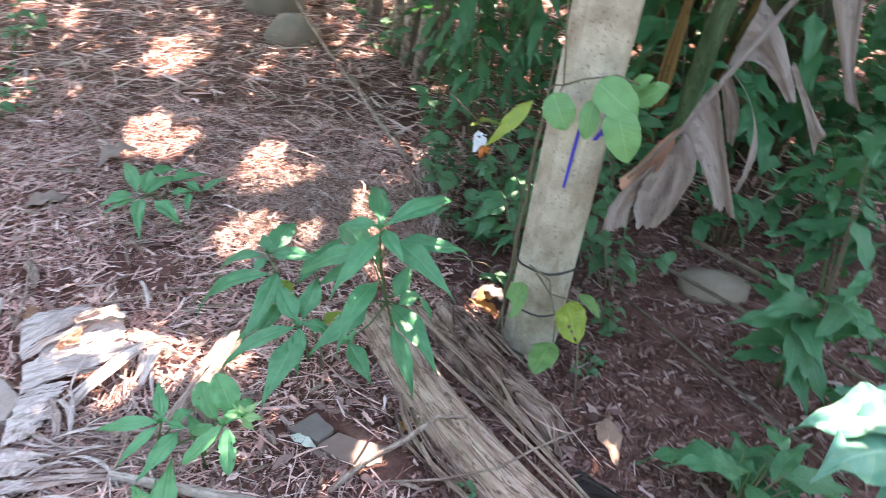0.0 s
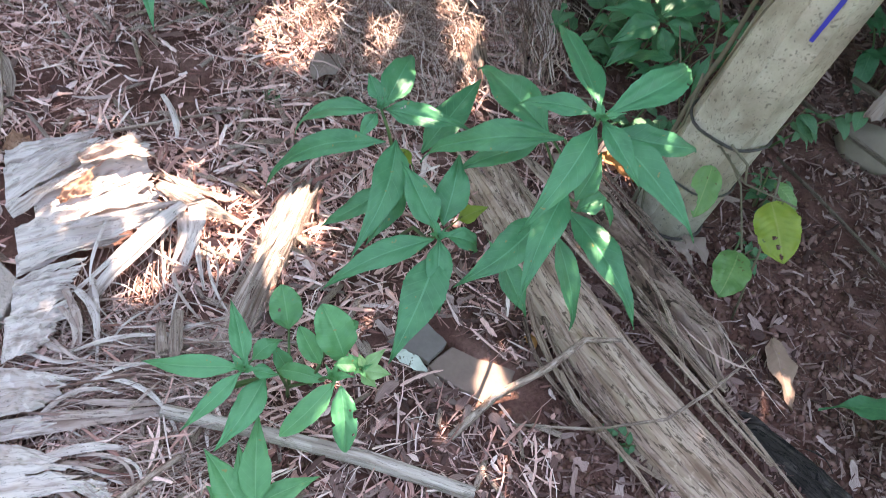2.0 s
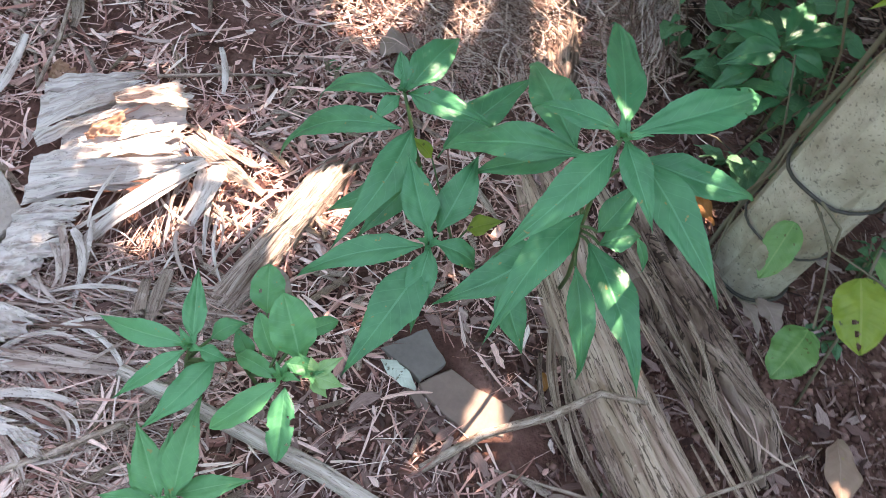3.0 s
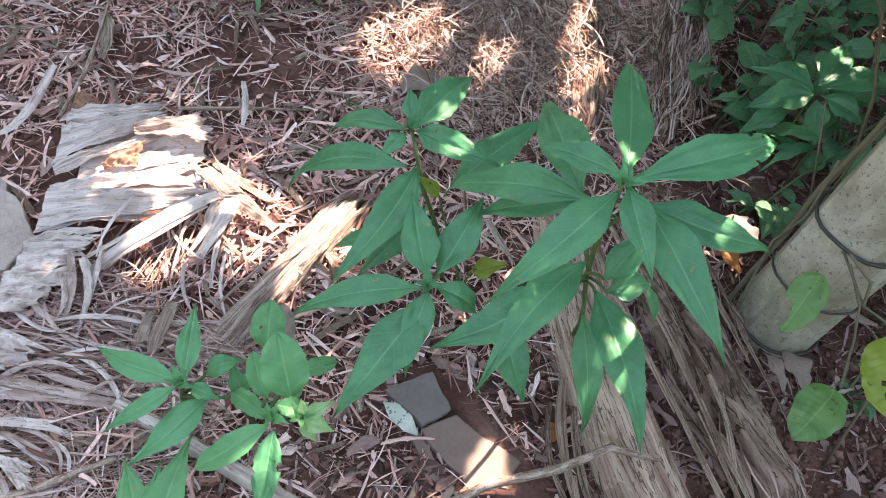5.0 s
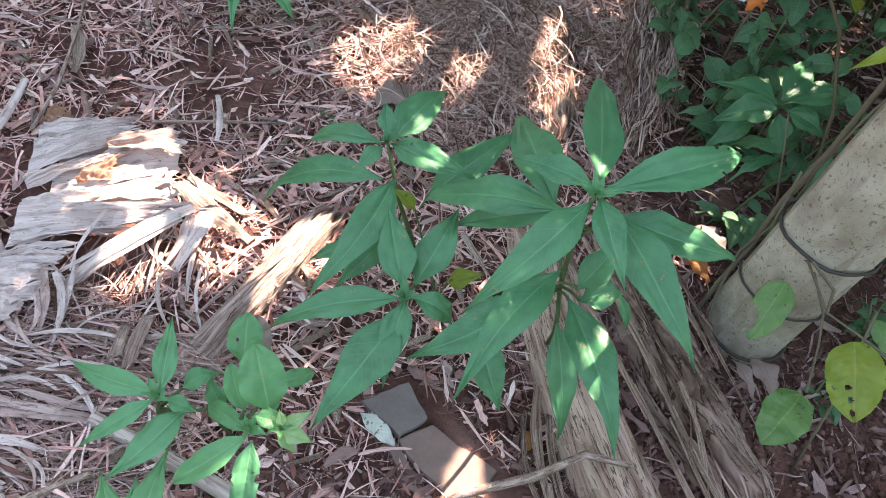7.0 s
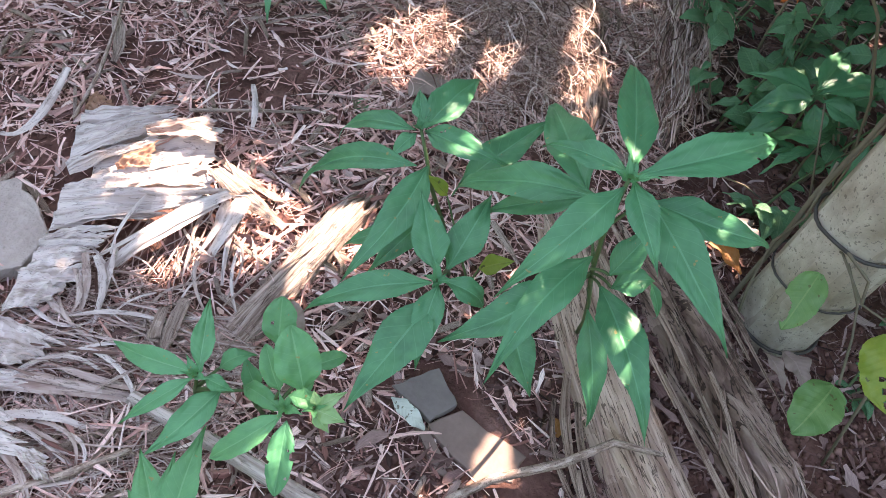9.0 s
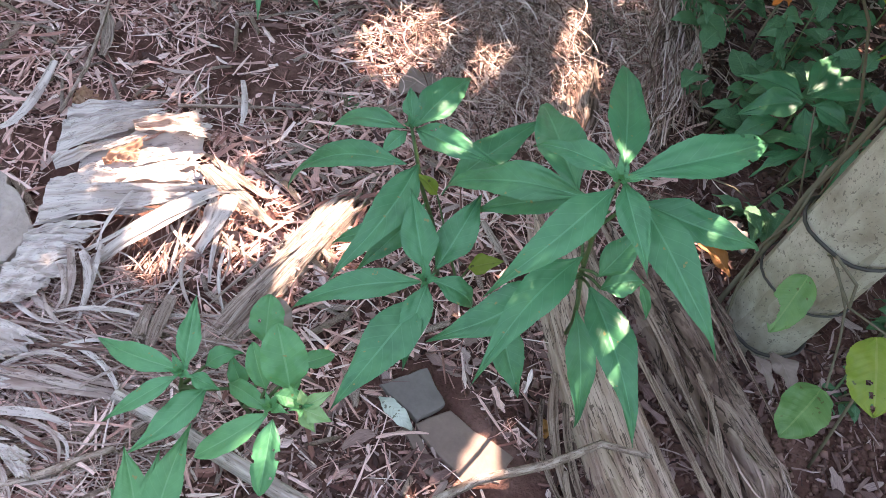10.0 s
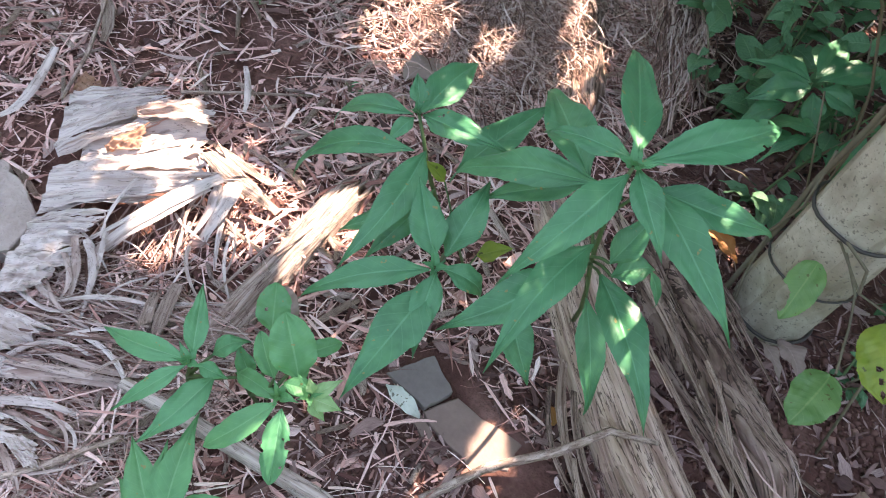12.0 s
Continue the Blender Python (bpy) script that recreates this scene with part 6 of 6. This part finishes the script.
def build_banana():
    for k, (x, y, r, lean) in enumerate(((0.98, 2.72, 0.085, 0.10), (1.22, 2.95, 0.10, 0.16), (0.78, 2.98, 0.075, 0.06))):
        ob = empty("banana_plant", (x, y, 0.0), "banana plant with dark sheathed stem and dead leaf bases", "banana plant", "banana clump")
        n = 14
        pts = [(x + lean * (i / (n - 1)) * 1.1, y + 0.05 * i / n, -0.05 + 1.2 * i / (n - 1)) for i in range(n)]
        rod("stem", ob, pts, [r * (1.15 - 0.45 * i / (n - 1)) for i in range(n)], BANANA_STEM, 18, 0.08, 3.0 + k)
        for s in range(5):
            t = s * 1.3 + k
            a = Vector((x + r * 1.02 * math.cos(t), y + r * 1.02 * math.sin(t), 0.05 + 0.1 * s))
            b = Vector((x + lean * 0.9 + r * 1.0 * math.cos(t + 0.2), y + r * 1.0 * math.sin(t + 0.2), 0.55 + 0.11 * s))
            ribbon("sheath", ob, (a, a.lerp(b, 0.5) + Vector((0.02 * math.cos(t), 0.02 * math.sin(t), 0)), b), 0.07, RUST_SHEATH if s % 2 else BANANA_STEM, 60.0 + s + k)
        top = Vector(pts[-1])
        for s in range(3):
            t = 0.2 + 0.8 * s + k * 0.4
            end = top + Vector((0.22 * math.cos(t), 0.22 * math.sin(t), 0.45))
            rod("petiole", ob, bow(top - Vector((0, 0, 0.1)), end, 0.03), [0.022, 0.02, 0.018, 0.016, 0.014, 0.01], BANANA_GREEN, 8)
            aim = ((-0.75, 0.1), (0.2, 0.9), (0.95, -0.1))[s]
            banana_blade(ob, end - Vector((aim[0], aim[1], 0)) * 0.03, end + Vector((aim[0], aim[1] + 0.2 * k, 0.05 + 0.04 * k)), 0.42, 140.0 + 3 * k + s)
    stalk = empty("banana_sucker", (0.80, 2.32, 0.0), "pale green banana petiole rising behind the dead leaf", "banana plant")
    rod("petiole", stalk, [(0.80, 2.32, -0.03), (0.745, 2.25, 0.25), (0.72, 2.2, 0.45), (0.73, 2.2, 0.7), (0.78, 2.24, 0.95), (0.86, 2.30, 1.2)], [0.034, 0.032, 0.03, 0.029, 0.025, 0.02], BANANA_GREEN, 12, 0.05)
    blade("furled_leaf", stalk, (0.85, 2.29, 1.18), (0.98, 2.40, 1.50), 0.05, 0.05, SHADE_GREEN, LANCE, 81.0, "", 0.9)
    dry = empty("rusty_leaf_base", (0.70, 2.5, 0.0), "rust-coloured backlit dry leaf base behind the post", "dry leaf")
    ribbon("strip", dry, ((0.73, 2.5, -0.01), (0.70, 2.48, 0.45), (0.72, 2.46, 0.95)), 0.05, RUST_SHEATH, 91.0)
    ribbon("strip", dry, ((0.78, 2.52, -0.01), (0.80, 2.5, 0.4), (0.78, 2.48, 0.9)), 0.03, RUST_SHEATH, 93.0)


build_banana()


def drape(parent, left, right, seed, mat=None):
    """A limp hanging flap between two side edges of three points each, with soft folds and a ragged foot."""
    o = Vector(parent.location)
    verts, uvs, rows, cols = [], [], 22, 18

    def along(e, u):
        a, b, c = [Vector(q) for q in e]
        return a * ((1 - u) * (1 - 2 * u)) + b * (4 * u * (1 - u)) + c * (u * (2 * u - 1))
    for i in range(rows):
        u = i / (rows - 1)
        for j in range(cols):
            v = j / (cols - 1)
            u2 = u * (1 - 0.10 * abs(wobble(v * 5, seed, 2.0)) * u * u)
            p, q = along(left, u2), along(right, u2)
            wide = (q - p).length
            fold = wide * (0.16 * math.sin(v * 7.0 + seed + 1.2 * u) + 0.05 * wobble(v * 6, u * 2, seed)) * (0.35 + 0.65 * u)
            edge = 0.05 * wide * wobble(u * 9, seed + round(v), 1.0) * (2 * v - 1)
            verts.append(p.lerp(q, v + edge / max(wide, 0.001)) + Vector((0.2 * fold, fold, 0.05 * fold)) - o)
            uvs.append((u * 0.8, v * 0.5 + seed))
    return mesh_object("flap", verts, grid_faces(rows, cols), mat or DEAD_LEAF, parent, uvs)


def hanging_leaf():
    ob = empty("dead_banana_leaf", (1.02, 2.2, 0.0), "withered brown banana leaf hanging in torn flaps beside the post", "dry leaf")
    pts = list(DEAD_RIB) + [(0.74, 1.62, 1.08), (0.85, 1.85, 1.16), (0.98, 2.15, 1.20), (1.05, 2.45, 1.19), (1.09, 2.70, 1.14)]
    rod("midrib", ob, pts, [0.003, 0.004, 0.005, 0.006, 0.007, 0.008, 0.010, 0.012, 0.015, 0.018], DEAD_LEAF, 8, 0.2)
    drape(ob, ((0.409, 1.410, 0.533), (0.420, 1.410, 0.513), (0.438, 1.410, 0.494)), ((0.506, 1.450, 0.649), (0.499, 1.440, 0.609), (0.484, 1.420, 0.574)), 3.0, DRY_BROWN)
    drape(ob, ((0.448, 1.400, 0.553), (0.406, 1.390, 0.492), (0.399, 1.380, 0.425)), ((0.492, 1.420, 0.605), (0.451, 1.400, 0.511), (0.444, 1.380, 0.442)), 7.3)
    drape(ob, ((0.478, 1.420, 0.575), (0.451, 1.400, 0.511), (0.466, 1.380, 0.437)), ((0.518, 1.450, 0.635), (0.552, 1.420, 0.563), (0.510, 1.390, 0.449)), 11.6)
    drape(ob, ((0.503, 1.460, 0.627), (0.561, 1.440, 0.582), (0.617, 1.420, 0.493)), ((0.555, 1.480, 0.740), (0.604, 1.450, 0.617), (0.664, 1.430, 0.477)), 15.9)
    drape(ob, ((0.564, 1.500, 0.732), (0.589, 1.510, 0.688), (0.621, 1.510, 0.606)), ((0.574, 1.510, 0.753), (0.623, 1.510, 0.681), (0.638, 1.510, 0.594)), 20.2)
    drape(ob, ((0.574, 1.510, 0.753), (0.622, 1.500, 0.775), (0.707, 1.490, 0.705)), ((0.614, 1.560, 0.883), (0.666, 1.530, 0.819), (0.721, 1.490, 0.711)), 24.5)
    drape(ob, ((0.694, 1.520, 0.770), (0.742, 1.500, 0.698), (0.788, 1.480, 0.615)), ((0.700, 1.520, 0.783), (0.756, 1.500, 0.706), (0.793, 1.480, 0.666)), 28.8)
    drape(ob, ((0.690, 1.590, 1.00), (0.787, 1.590, 0.827), (0.842, 1.560, 0.705)), ((0.765, 1.670, 1.095), (0.822, 1.590, 0.823), (0.885, 1.560, 0.685)), 33.1)
    drape(ob, ((0.785, 1.720, 1.11), (0.836, 1.660, 0.838), (0.855, 1.640, 0.753)), ((0.840, 1.830, 1.155), (0.856, 1.660, 0.830), (0.877, 1.640, 0.744)), 37.4)
    ribbon("strip", ob, ((0.571, 1.51, 0.761), (0.656, 1.48, 0.657), (0.653, 1.45, 0.523)), 0.018, DEAD_LEAF, 3.0)
    ribbon("strip", ob, ((0.607, 1.50, 0.777), (0.631, 1.49, 0.777), (0.663, 1.48, 0.755)), 0.012, DEAD_LEAF, 5.0)


hanging_leaf()


# ---- further off ----
def boulder(name, label, at, size, mat, seed):
    bm = bmesh.new()
    bmesh.ops.create_icosphere(bm, subdivisions=3, radius=1.0)
    for v in bm.verts:
        d = 1 + 0.25 * noise.noise(v.co * 1.3 + Vector((seed, 0, 0))) + 0.08 * noise.noise(v.co * 4 + Vector((seed, 3, 0)))
        v.co = Vector((v.co.x * size[0] * d, v.co.y * size[1] * d, max(-0.3 * size[2], v.co.z * size[2] * d)))
    me = bpy.data.meshes.new(name)
    bm.to_mesh(me)
    bm.free()
    me.polygons.foreach_set("use_smooth", [True] * len(me.polygons))
    me.materials.append(mat)
    ob = new(name, me)
    ob.location = (at[0], at[1], size[2] * 0.25)
    return tagged(ob, label, "stone")


boulder("stone", "grey-green field stone among the weeds", (0.85, 1.87, 0), (0.105, 0.065, 0.05), ROCK, 1.0)
boulder("stone", "rounded brown field stone in the dry grass", (-0.78, 3.40, 0), (0.12, 0.10, 0.10), ROCK, 4.0)
boulder("stone", "dark rounded stone further back", (-1.0, 3.85, 0), (0.16, 0.16, 0.2), ROCK, 7.0)
boulder("stone", "small pale stone in the litter", (-1.9, 3.7, 0), (0.07, 0.05, 0.04), STONE, 9.0)
boulder("stone", "pale stone in the litter far back", (-1.25, 4.25, 0), (0.09, 0.07, 0.06), STONE, 12.0)
for k, (x, y) in enumerate(((-0.24, 3.28), (-0.17, 3.16), (-0.30, 3.42), (-0.12, 3.40), (-0.5, 3.9))):
    ob = empty("dry_cane_plant", (x, y, 0), "dry brown plant stem with peeling sheath", "dry stem", "dry stems at the back")
    rod("stem", ob, bow((x, y, -0.02), (x + 0.06 * math.sin(k * 2), y + 0.1, 1.1), 0.02, 0.03), 0.026, TWIG, 9, 0.15, k)
    ribbon("sheath", ob, ((x + 0.02, y - 0.02, 0.02), (x + 0.05, y - 0.05, 0.3), (x + 0.03, y - 0.02, 0.75)), 0.06, DEAD_LEAF, 20.0 + k)
for k, (a, b, r) in enumerate((((-1.0, 3.95, 0.25), (-0.30, 2.75, 0.02), 0.006), ((-0.42, 3.0, 0.03), (-0.10, 2.35, 0.03), 0.009), ((-1.62, 2.95, 0.12), (-1.0, 2.1, 0.02), 0.004), ((0.62, 1.95, 0.05), (1.25, 1.45, 0.03), 0.006), ((0.78, 2.02, 0.08), (1.30, 1.62, 0.04), 0.008), ((0.58, 1.75, 0.02), (1.0, 1.2, 0.02), 0.004))):
    v, f, uv = tube_shape(bow(a, b, 0.03, 0.05, 8), r, 8, 0.3, k)
    thing("fallen_branch", "thin dry fallen branch on the litter", "branch", (a[0], a[1], 0), v, f, TWIG if k < 3 else TREE_BARK, uv, "fallen branches")


def packet():
    ob = empty("food_packet", (0.16, 2.17, 0.0), "crumpled white and orange plastic packet caught in the weeds", "litter")
    z = 0.20
    rod("stalk", ob, [(0.16, 2.17, -0.01), (0.15, 2.16, 0.1), (0.15, 2.145, z + 0.02)], 0.003, STEM_BROWN, 6, label="dry weed stalk that holds the packet")
    wrapper = sheet("wrapper", ob, [(0.11, 2.14, z + 0.045), (0.150, 2.15, z + 0.045), (0.155, 2.13, z + 0.005), (0.115, 2.12, z)], 0, PACKET_WHITE, 3.0, "", 12, 14, 0.05, 0.02)
    sheet("panel", ob, [(0.13, 2.125, z + 0.010), (0.165, 2.137, z + 0.014), (0.165, 2.128, z - 0.008), (0.135, 2.115, z - 0.012)], 0, PACKET_ORANGE, 8.0, "orange printed end", 12, 14, 0.05, 0.02).parent = wrapper


packet()


# ---- unseen shade tree at the back ----
# Spots left free of crown leaves so that sun flecks fall there.
GAPS = [
    (-0.680, 1.219, 0.020, 0.023), (-0.658, 1.258, 0.020, 0.025), (-0.627, 1.283, 0.030, 0.023), (-0.594, 1.273, 0.030, 0.021), (-0.624, 1.236, 0.030, 0.019),
    (-0.566, 1.300, 0.030, 0.013), (-0.519, 1.291, 0.025, 0.015), (-0.470, 1.287, 0.020, 0.013), (-0.509, 1.244, 0.010, 0.009), (-0.465, 1.240, 0.010, 0.011),
    (-0.448, 1.277, 0.010, 0.009), (-0.461, 1.204, 0.010, 0.008), (-0.376, 1.279, 0.045, 0.014), (-0.378, 1.234, 0.045, 0.010),
]
MORE_GAPS = [
    (-0.370, 1.322, 0.045, 0.009), (-0.339, 1.264, 0.005, 0.008), (-0.516, 1.751, 0.000, 0.025), (-0.465, 1.738, 0.000, 0.029), (-0.457, 1.685, 0.000, 0.020),
    (-0.432, 1.747, 0.000, 0.017), (-0.502, 1.690, 0.000, 0.013), (-0.303, 1.756, 0.020, 0.014), (-0.195, 1.980, 0.060, 0.006), (-0.182, 1.908, 0.060, 0.007),
    (-0.137, 1.870, 0.070, 0.009), (-0.110, 1.897, 0.070, 0.004), (-0.137, 1.817, 0.070, 0.006), (-0.098, 1.731, 0.040, 0.010),
]
LEAF_GAPS = [
    (0.046, 1.121, 0.315, -0.002), (0.051, 1.122, 0.205, -0.004), (-0.033, 1.186, 0.5, -0.006), (0.037, 1.191, 0.325, -0.004), (-0.225, 0.898, 0.18, 0.001),
    (-0.005, 1.075, 0.012, 0.009), (-0.008, 1.047, 0.012, 0.005), (-0.202, 1.271, 0.345, -0.003), (-0.23, 1.347, 0.325, -0.004), (0.081, 1.197, 0.46, -0.005),
    (0.194, 1.664, 0.080, 0.014), (0.194, 1.631, 0.030, 0.015), (0.224, 1.619, 0.020, 0.013), (0.221, 1.924, 0.180, -0.004),
    (0.262, 1.919, 0.200, -0.002), (-0.570, 1.119, 0.000, 0.011), (-0.548, 1.109, -0.000, 0.009), (-0.530, 1.145, 0.000, 0.007), (-0.678, 1.297, 0.045, 0.008),
    (-0.654, 1.336, 0.045, 0.009),
]
FAR_GAPS = [
    (-0.998, 2.317, 0.000, 0.045), (-0.894, 2.217, 0.000, 0.051), (-0.959, 2.179, 0.000, 0.035), (-0.867, 2.289, 0.000, 0.028), (-0.556, 2.170, 0.000, 0.045),
    (-0.474, 2.097, 0.000, 0.050), (-0.417, 2.149, 0.000, 0.033), (-0.551, 2.059, 0.000, 0.029), (-0.561, 2.290, 0.000, 0.027), (-0.483, 1.770, 0.000, 0.026),
    (-1.235, 3.093, 0.000, 0.021), (-1.215, 2.927, 0.000, 0.018), (-1.151, 2.822, 0.000, 0.015), (-0.531, 3.426, 0.000, 0.024),
    (-0.422, 3.389, 0.000, 0.021), (0.067, 2.731, 0.400, 0.029), (-0.063, 2.392, 0.300, 0.017), (-0.042, 2.653, 0.350, 0.020),
]
BACK_GAPS = [
    (0.221, 2.319, 0.400, 0.014), (-0.210, 2.546, 0.100, 0.018), (-0.165, 2.510, 0.100, 0.016), (-0.113, 2.577, 0.100, 0.014), (0.741, 0.922, 0.420, 0.012),
    (0.797, 0.957, 0.440, 0.018), (1.122, 1.609, 0.050, 0.024), (1.070, 1.589, 0.050, 0.013), (1.083, 1.966, 0.100, 0.014),
    (1.015, 1.835, 0.100, 0.012),
]


def shade_tree():
    """A leafy tree, unseen and added behind the banana clump; its crown stands between the sun and the ground, with
    gaps.
    """
    tree = empty("shade_tree", (3.9, 5.4, 0.0), "unseen leafy tree added to shade the ground, with gaps in its crown", "tree")
    base = Vector((3.9, 5.4, 0))
    fork = Vector((3.5, 5.4, 1.9))
    rod("trunk", tree, [base - Vector((0, 0, 0.2)), base + Vector((-0.05, 0, 0.7)), base + Vector((-0.15, 0, 1.3)), fork], [0.2, 0.17, 0.15, 0.13], TREE_BARK, 14, 0.15)
    for k, to in enumerate(((0.6, 5.0, 2.5), (1.6, 4.8, 2.4), (-0.9, 5.4, 2.7), (0.8, 6.6, 2.9), (3.0, 6.8, 2.9), (0.7, 3.1, 1.95), (-0.5, 3.6, 2.1), (1.6, 3.2, 2.0))):
        rod("limb", tree, bow(fork - Vector((0, 0, 0.1)), to, 0.15, 0.05, 7), [0.10, 0.085, 0.07, 0.055, 0.045, 0.035, 0.02], TREE_BARK, 9, 0.1)
    g = np.random.default_rng(21)
    open_gaps = np.concatenate([np.array(GAPS + MORE_GAPS) + np.array((0, 0, 0, 0.007)), np.array(FAR_GAPS + BACK_GAPS) + np.array((0, 0, 0, 0.014))])
    holes = np.concatenate([open_gaps, np.array(LEAF_GAPS) + np.array((0, 0, 0, 0.002))])
    s = np.array(SUN)
    verts, faces, uvs = [], [], []
    want = [(0.20, 3280, (0.2, 3.0), (3.6, 3.7), 2.1, 3.3), (0.12, 9490, (0.0, 2.3), (2.7, 2.5), 2.0, 2.8), (0.055, 22500, (0.0, 1.7), (1.6, 1.5), 1.5, 2.1), (0.028, 36000, (-0.25, 1.6), (1.15, 1.2), 1.45, 1.8)]
    for size, count, mid, half, near, far in want:
        gx, gy = g.uniform(-1, 1, count), g.uniform(-1, 1, count)
        turn = np.arctan2(gy, gx)
        inside = np.hypot(gx, gy) < 0.9 + 0.07 * np.sin(5 * turn + size * 40) + 0.05 * np.sin(11 * turn) + g.normal(0, 0.06, count)
        gx, gy = mid[0] + half[0] * gx[inside], mid[1] + half[1] * gy[inside]
        count = len(gx)
        run = g.uniform(near, far, count)
        c = np.stack([gx, gy, np.zeros(count)], 1) + run[:, None] * s
        d = c[:, None, :] - holes[None, :, :3]
        along = d @ s
        off = np.linalg.norm(d - along[..., None] * s, axis=2)
        ok = (off > holes[None, :, 3] + size * 0.46).all(1)
        put = [(p, size) for p in c[ok]]
        # Tiny leaves strewn into the gaps to mottle the flecks.
        if size < 0.03:
            for x, y, z, r in open_gaps:
                for _ in range(int((0.26 if y < 1.9 else 0.15) * (r / 0.006) ** 2)):
                    q = r * math.sqrt(g.random())
                    t = g.uniform(0, 6.283)
                    put.append((np.array((x + q * math.cos(t), y + q * math.sin(t), z)) + g.uniform(1.2, 1.5) * s, g.uniform(0.010, 0.020)))
        for p, size in put:
            n = Vector(s + g.normal(0, 0.35, 3)).normalized()
            a = n.cross(Vector(g.normal(0, 1, 3))).normalized()
            b = n.cross(a)
            q, k = Vector(p), len(verts)
            for u, w in ((-0.5, 0.0), (-0.2, 0.24), (0.15, 0.22), (0.5, 0.0), (0.15, -0.22), (-0.2, -0.24)):
                verts.append(q + a * (u * size) + b * (w * size))
                uvs.append((u + 0.5, w + 0.5))
            faces += [(k, k + 1, k + 5), (k + 1, k + 2, k + 4, k + 5), (k + 2, k + 3, k + 4)]
    o = base
    crown = mesh_object("crown", [v - o for v in verts], faces, WEED_GREEN, tree, uvs, "crown of many small green leaves", False)
    tagged(crown, "", "", "", "stuff")


shade_tree()


def thicket():
    """Dense growth in a ring all round, added to block the low sky light."""
    g = np.random.default_rng(33)
    verts, faces, uvs = [], [], []
    for _ in range(9500):
        t = g.uniform(0.0, 6.283)
        r = g.uniform(5.6, 7.2)
        q = Vector((r * math.cos(t), 1.2 + r * math.sin(t), g.uniform(0.0, 3.4) * (0.8 + 0.2 * math.sin(5 * t))))
        n = Vector(g.normal(0, 0.6, 3) - np.array((math.cos(t), math.sin(t), 0))).normalized()
        a = n.cross(Vector(g.normal(0, 1, 3))).normalized()
        b, k, size = n.cross(a), len(verts), g.uniform(0.2, 0.5)
        for u, w in ((-0.5, 0.0), (-0.2, 0.2), (0.15, 0.18), (0.5, 0.0), (0.15, -0.18), (-0.2, -0.2)):
            verts.append(q + a * (u * size) + b * (w * size))
            uvs.append((u + 0.5, w + 0.5))
        faces += [(k, k + 1, k + 5), (k + 1, k + 2, k + 4, k + 5), (k + 2, k + 3, k + 4)]
    tagged(mesh_object("thicket", verts, faces, SHADE_GREEN, None, uvs, "", False), "ring of dense green leaves added to block low sky light", "thicket", "", "stuff")


thicket()
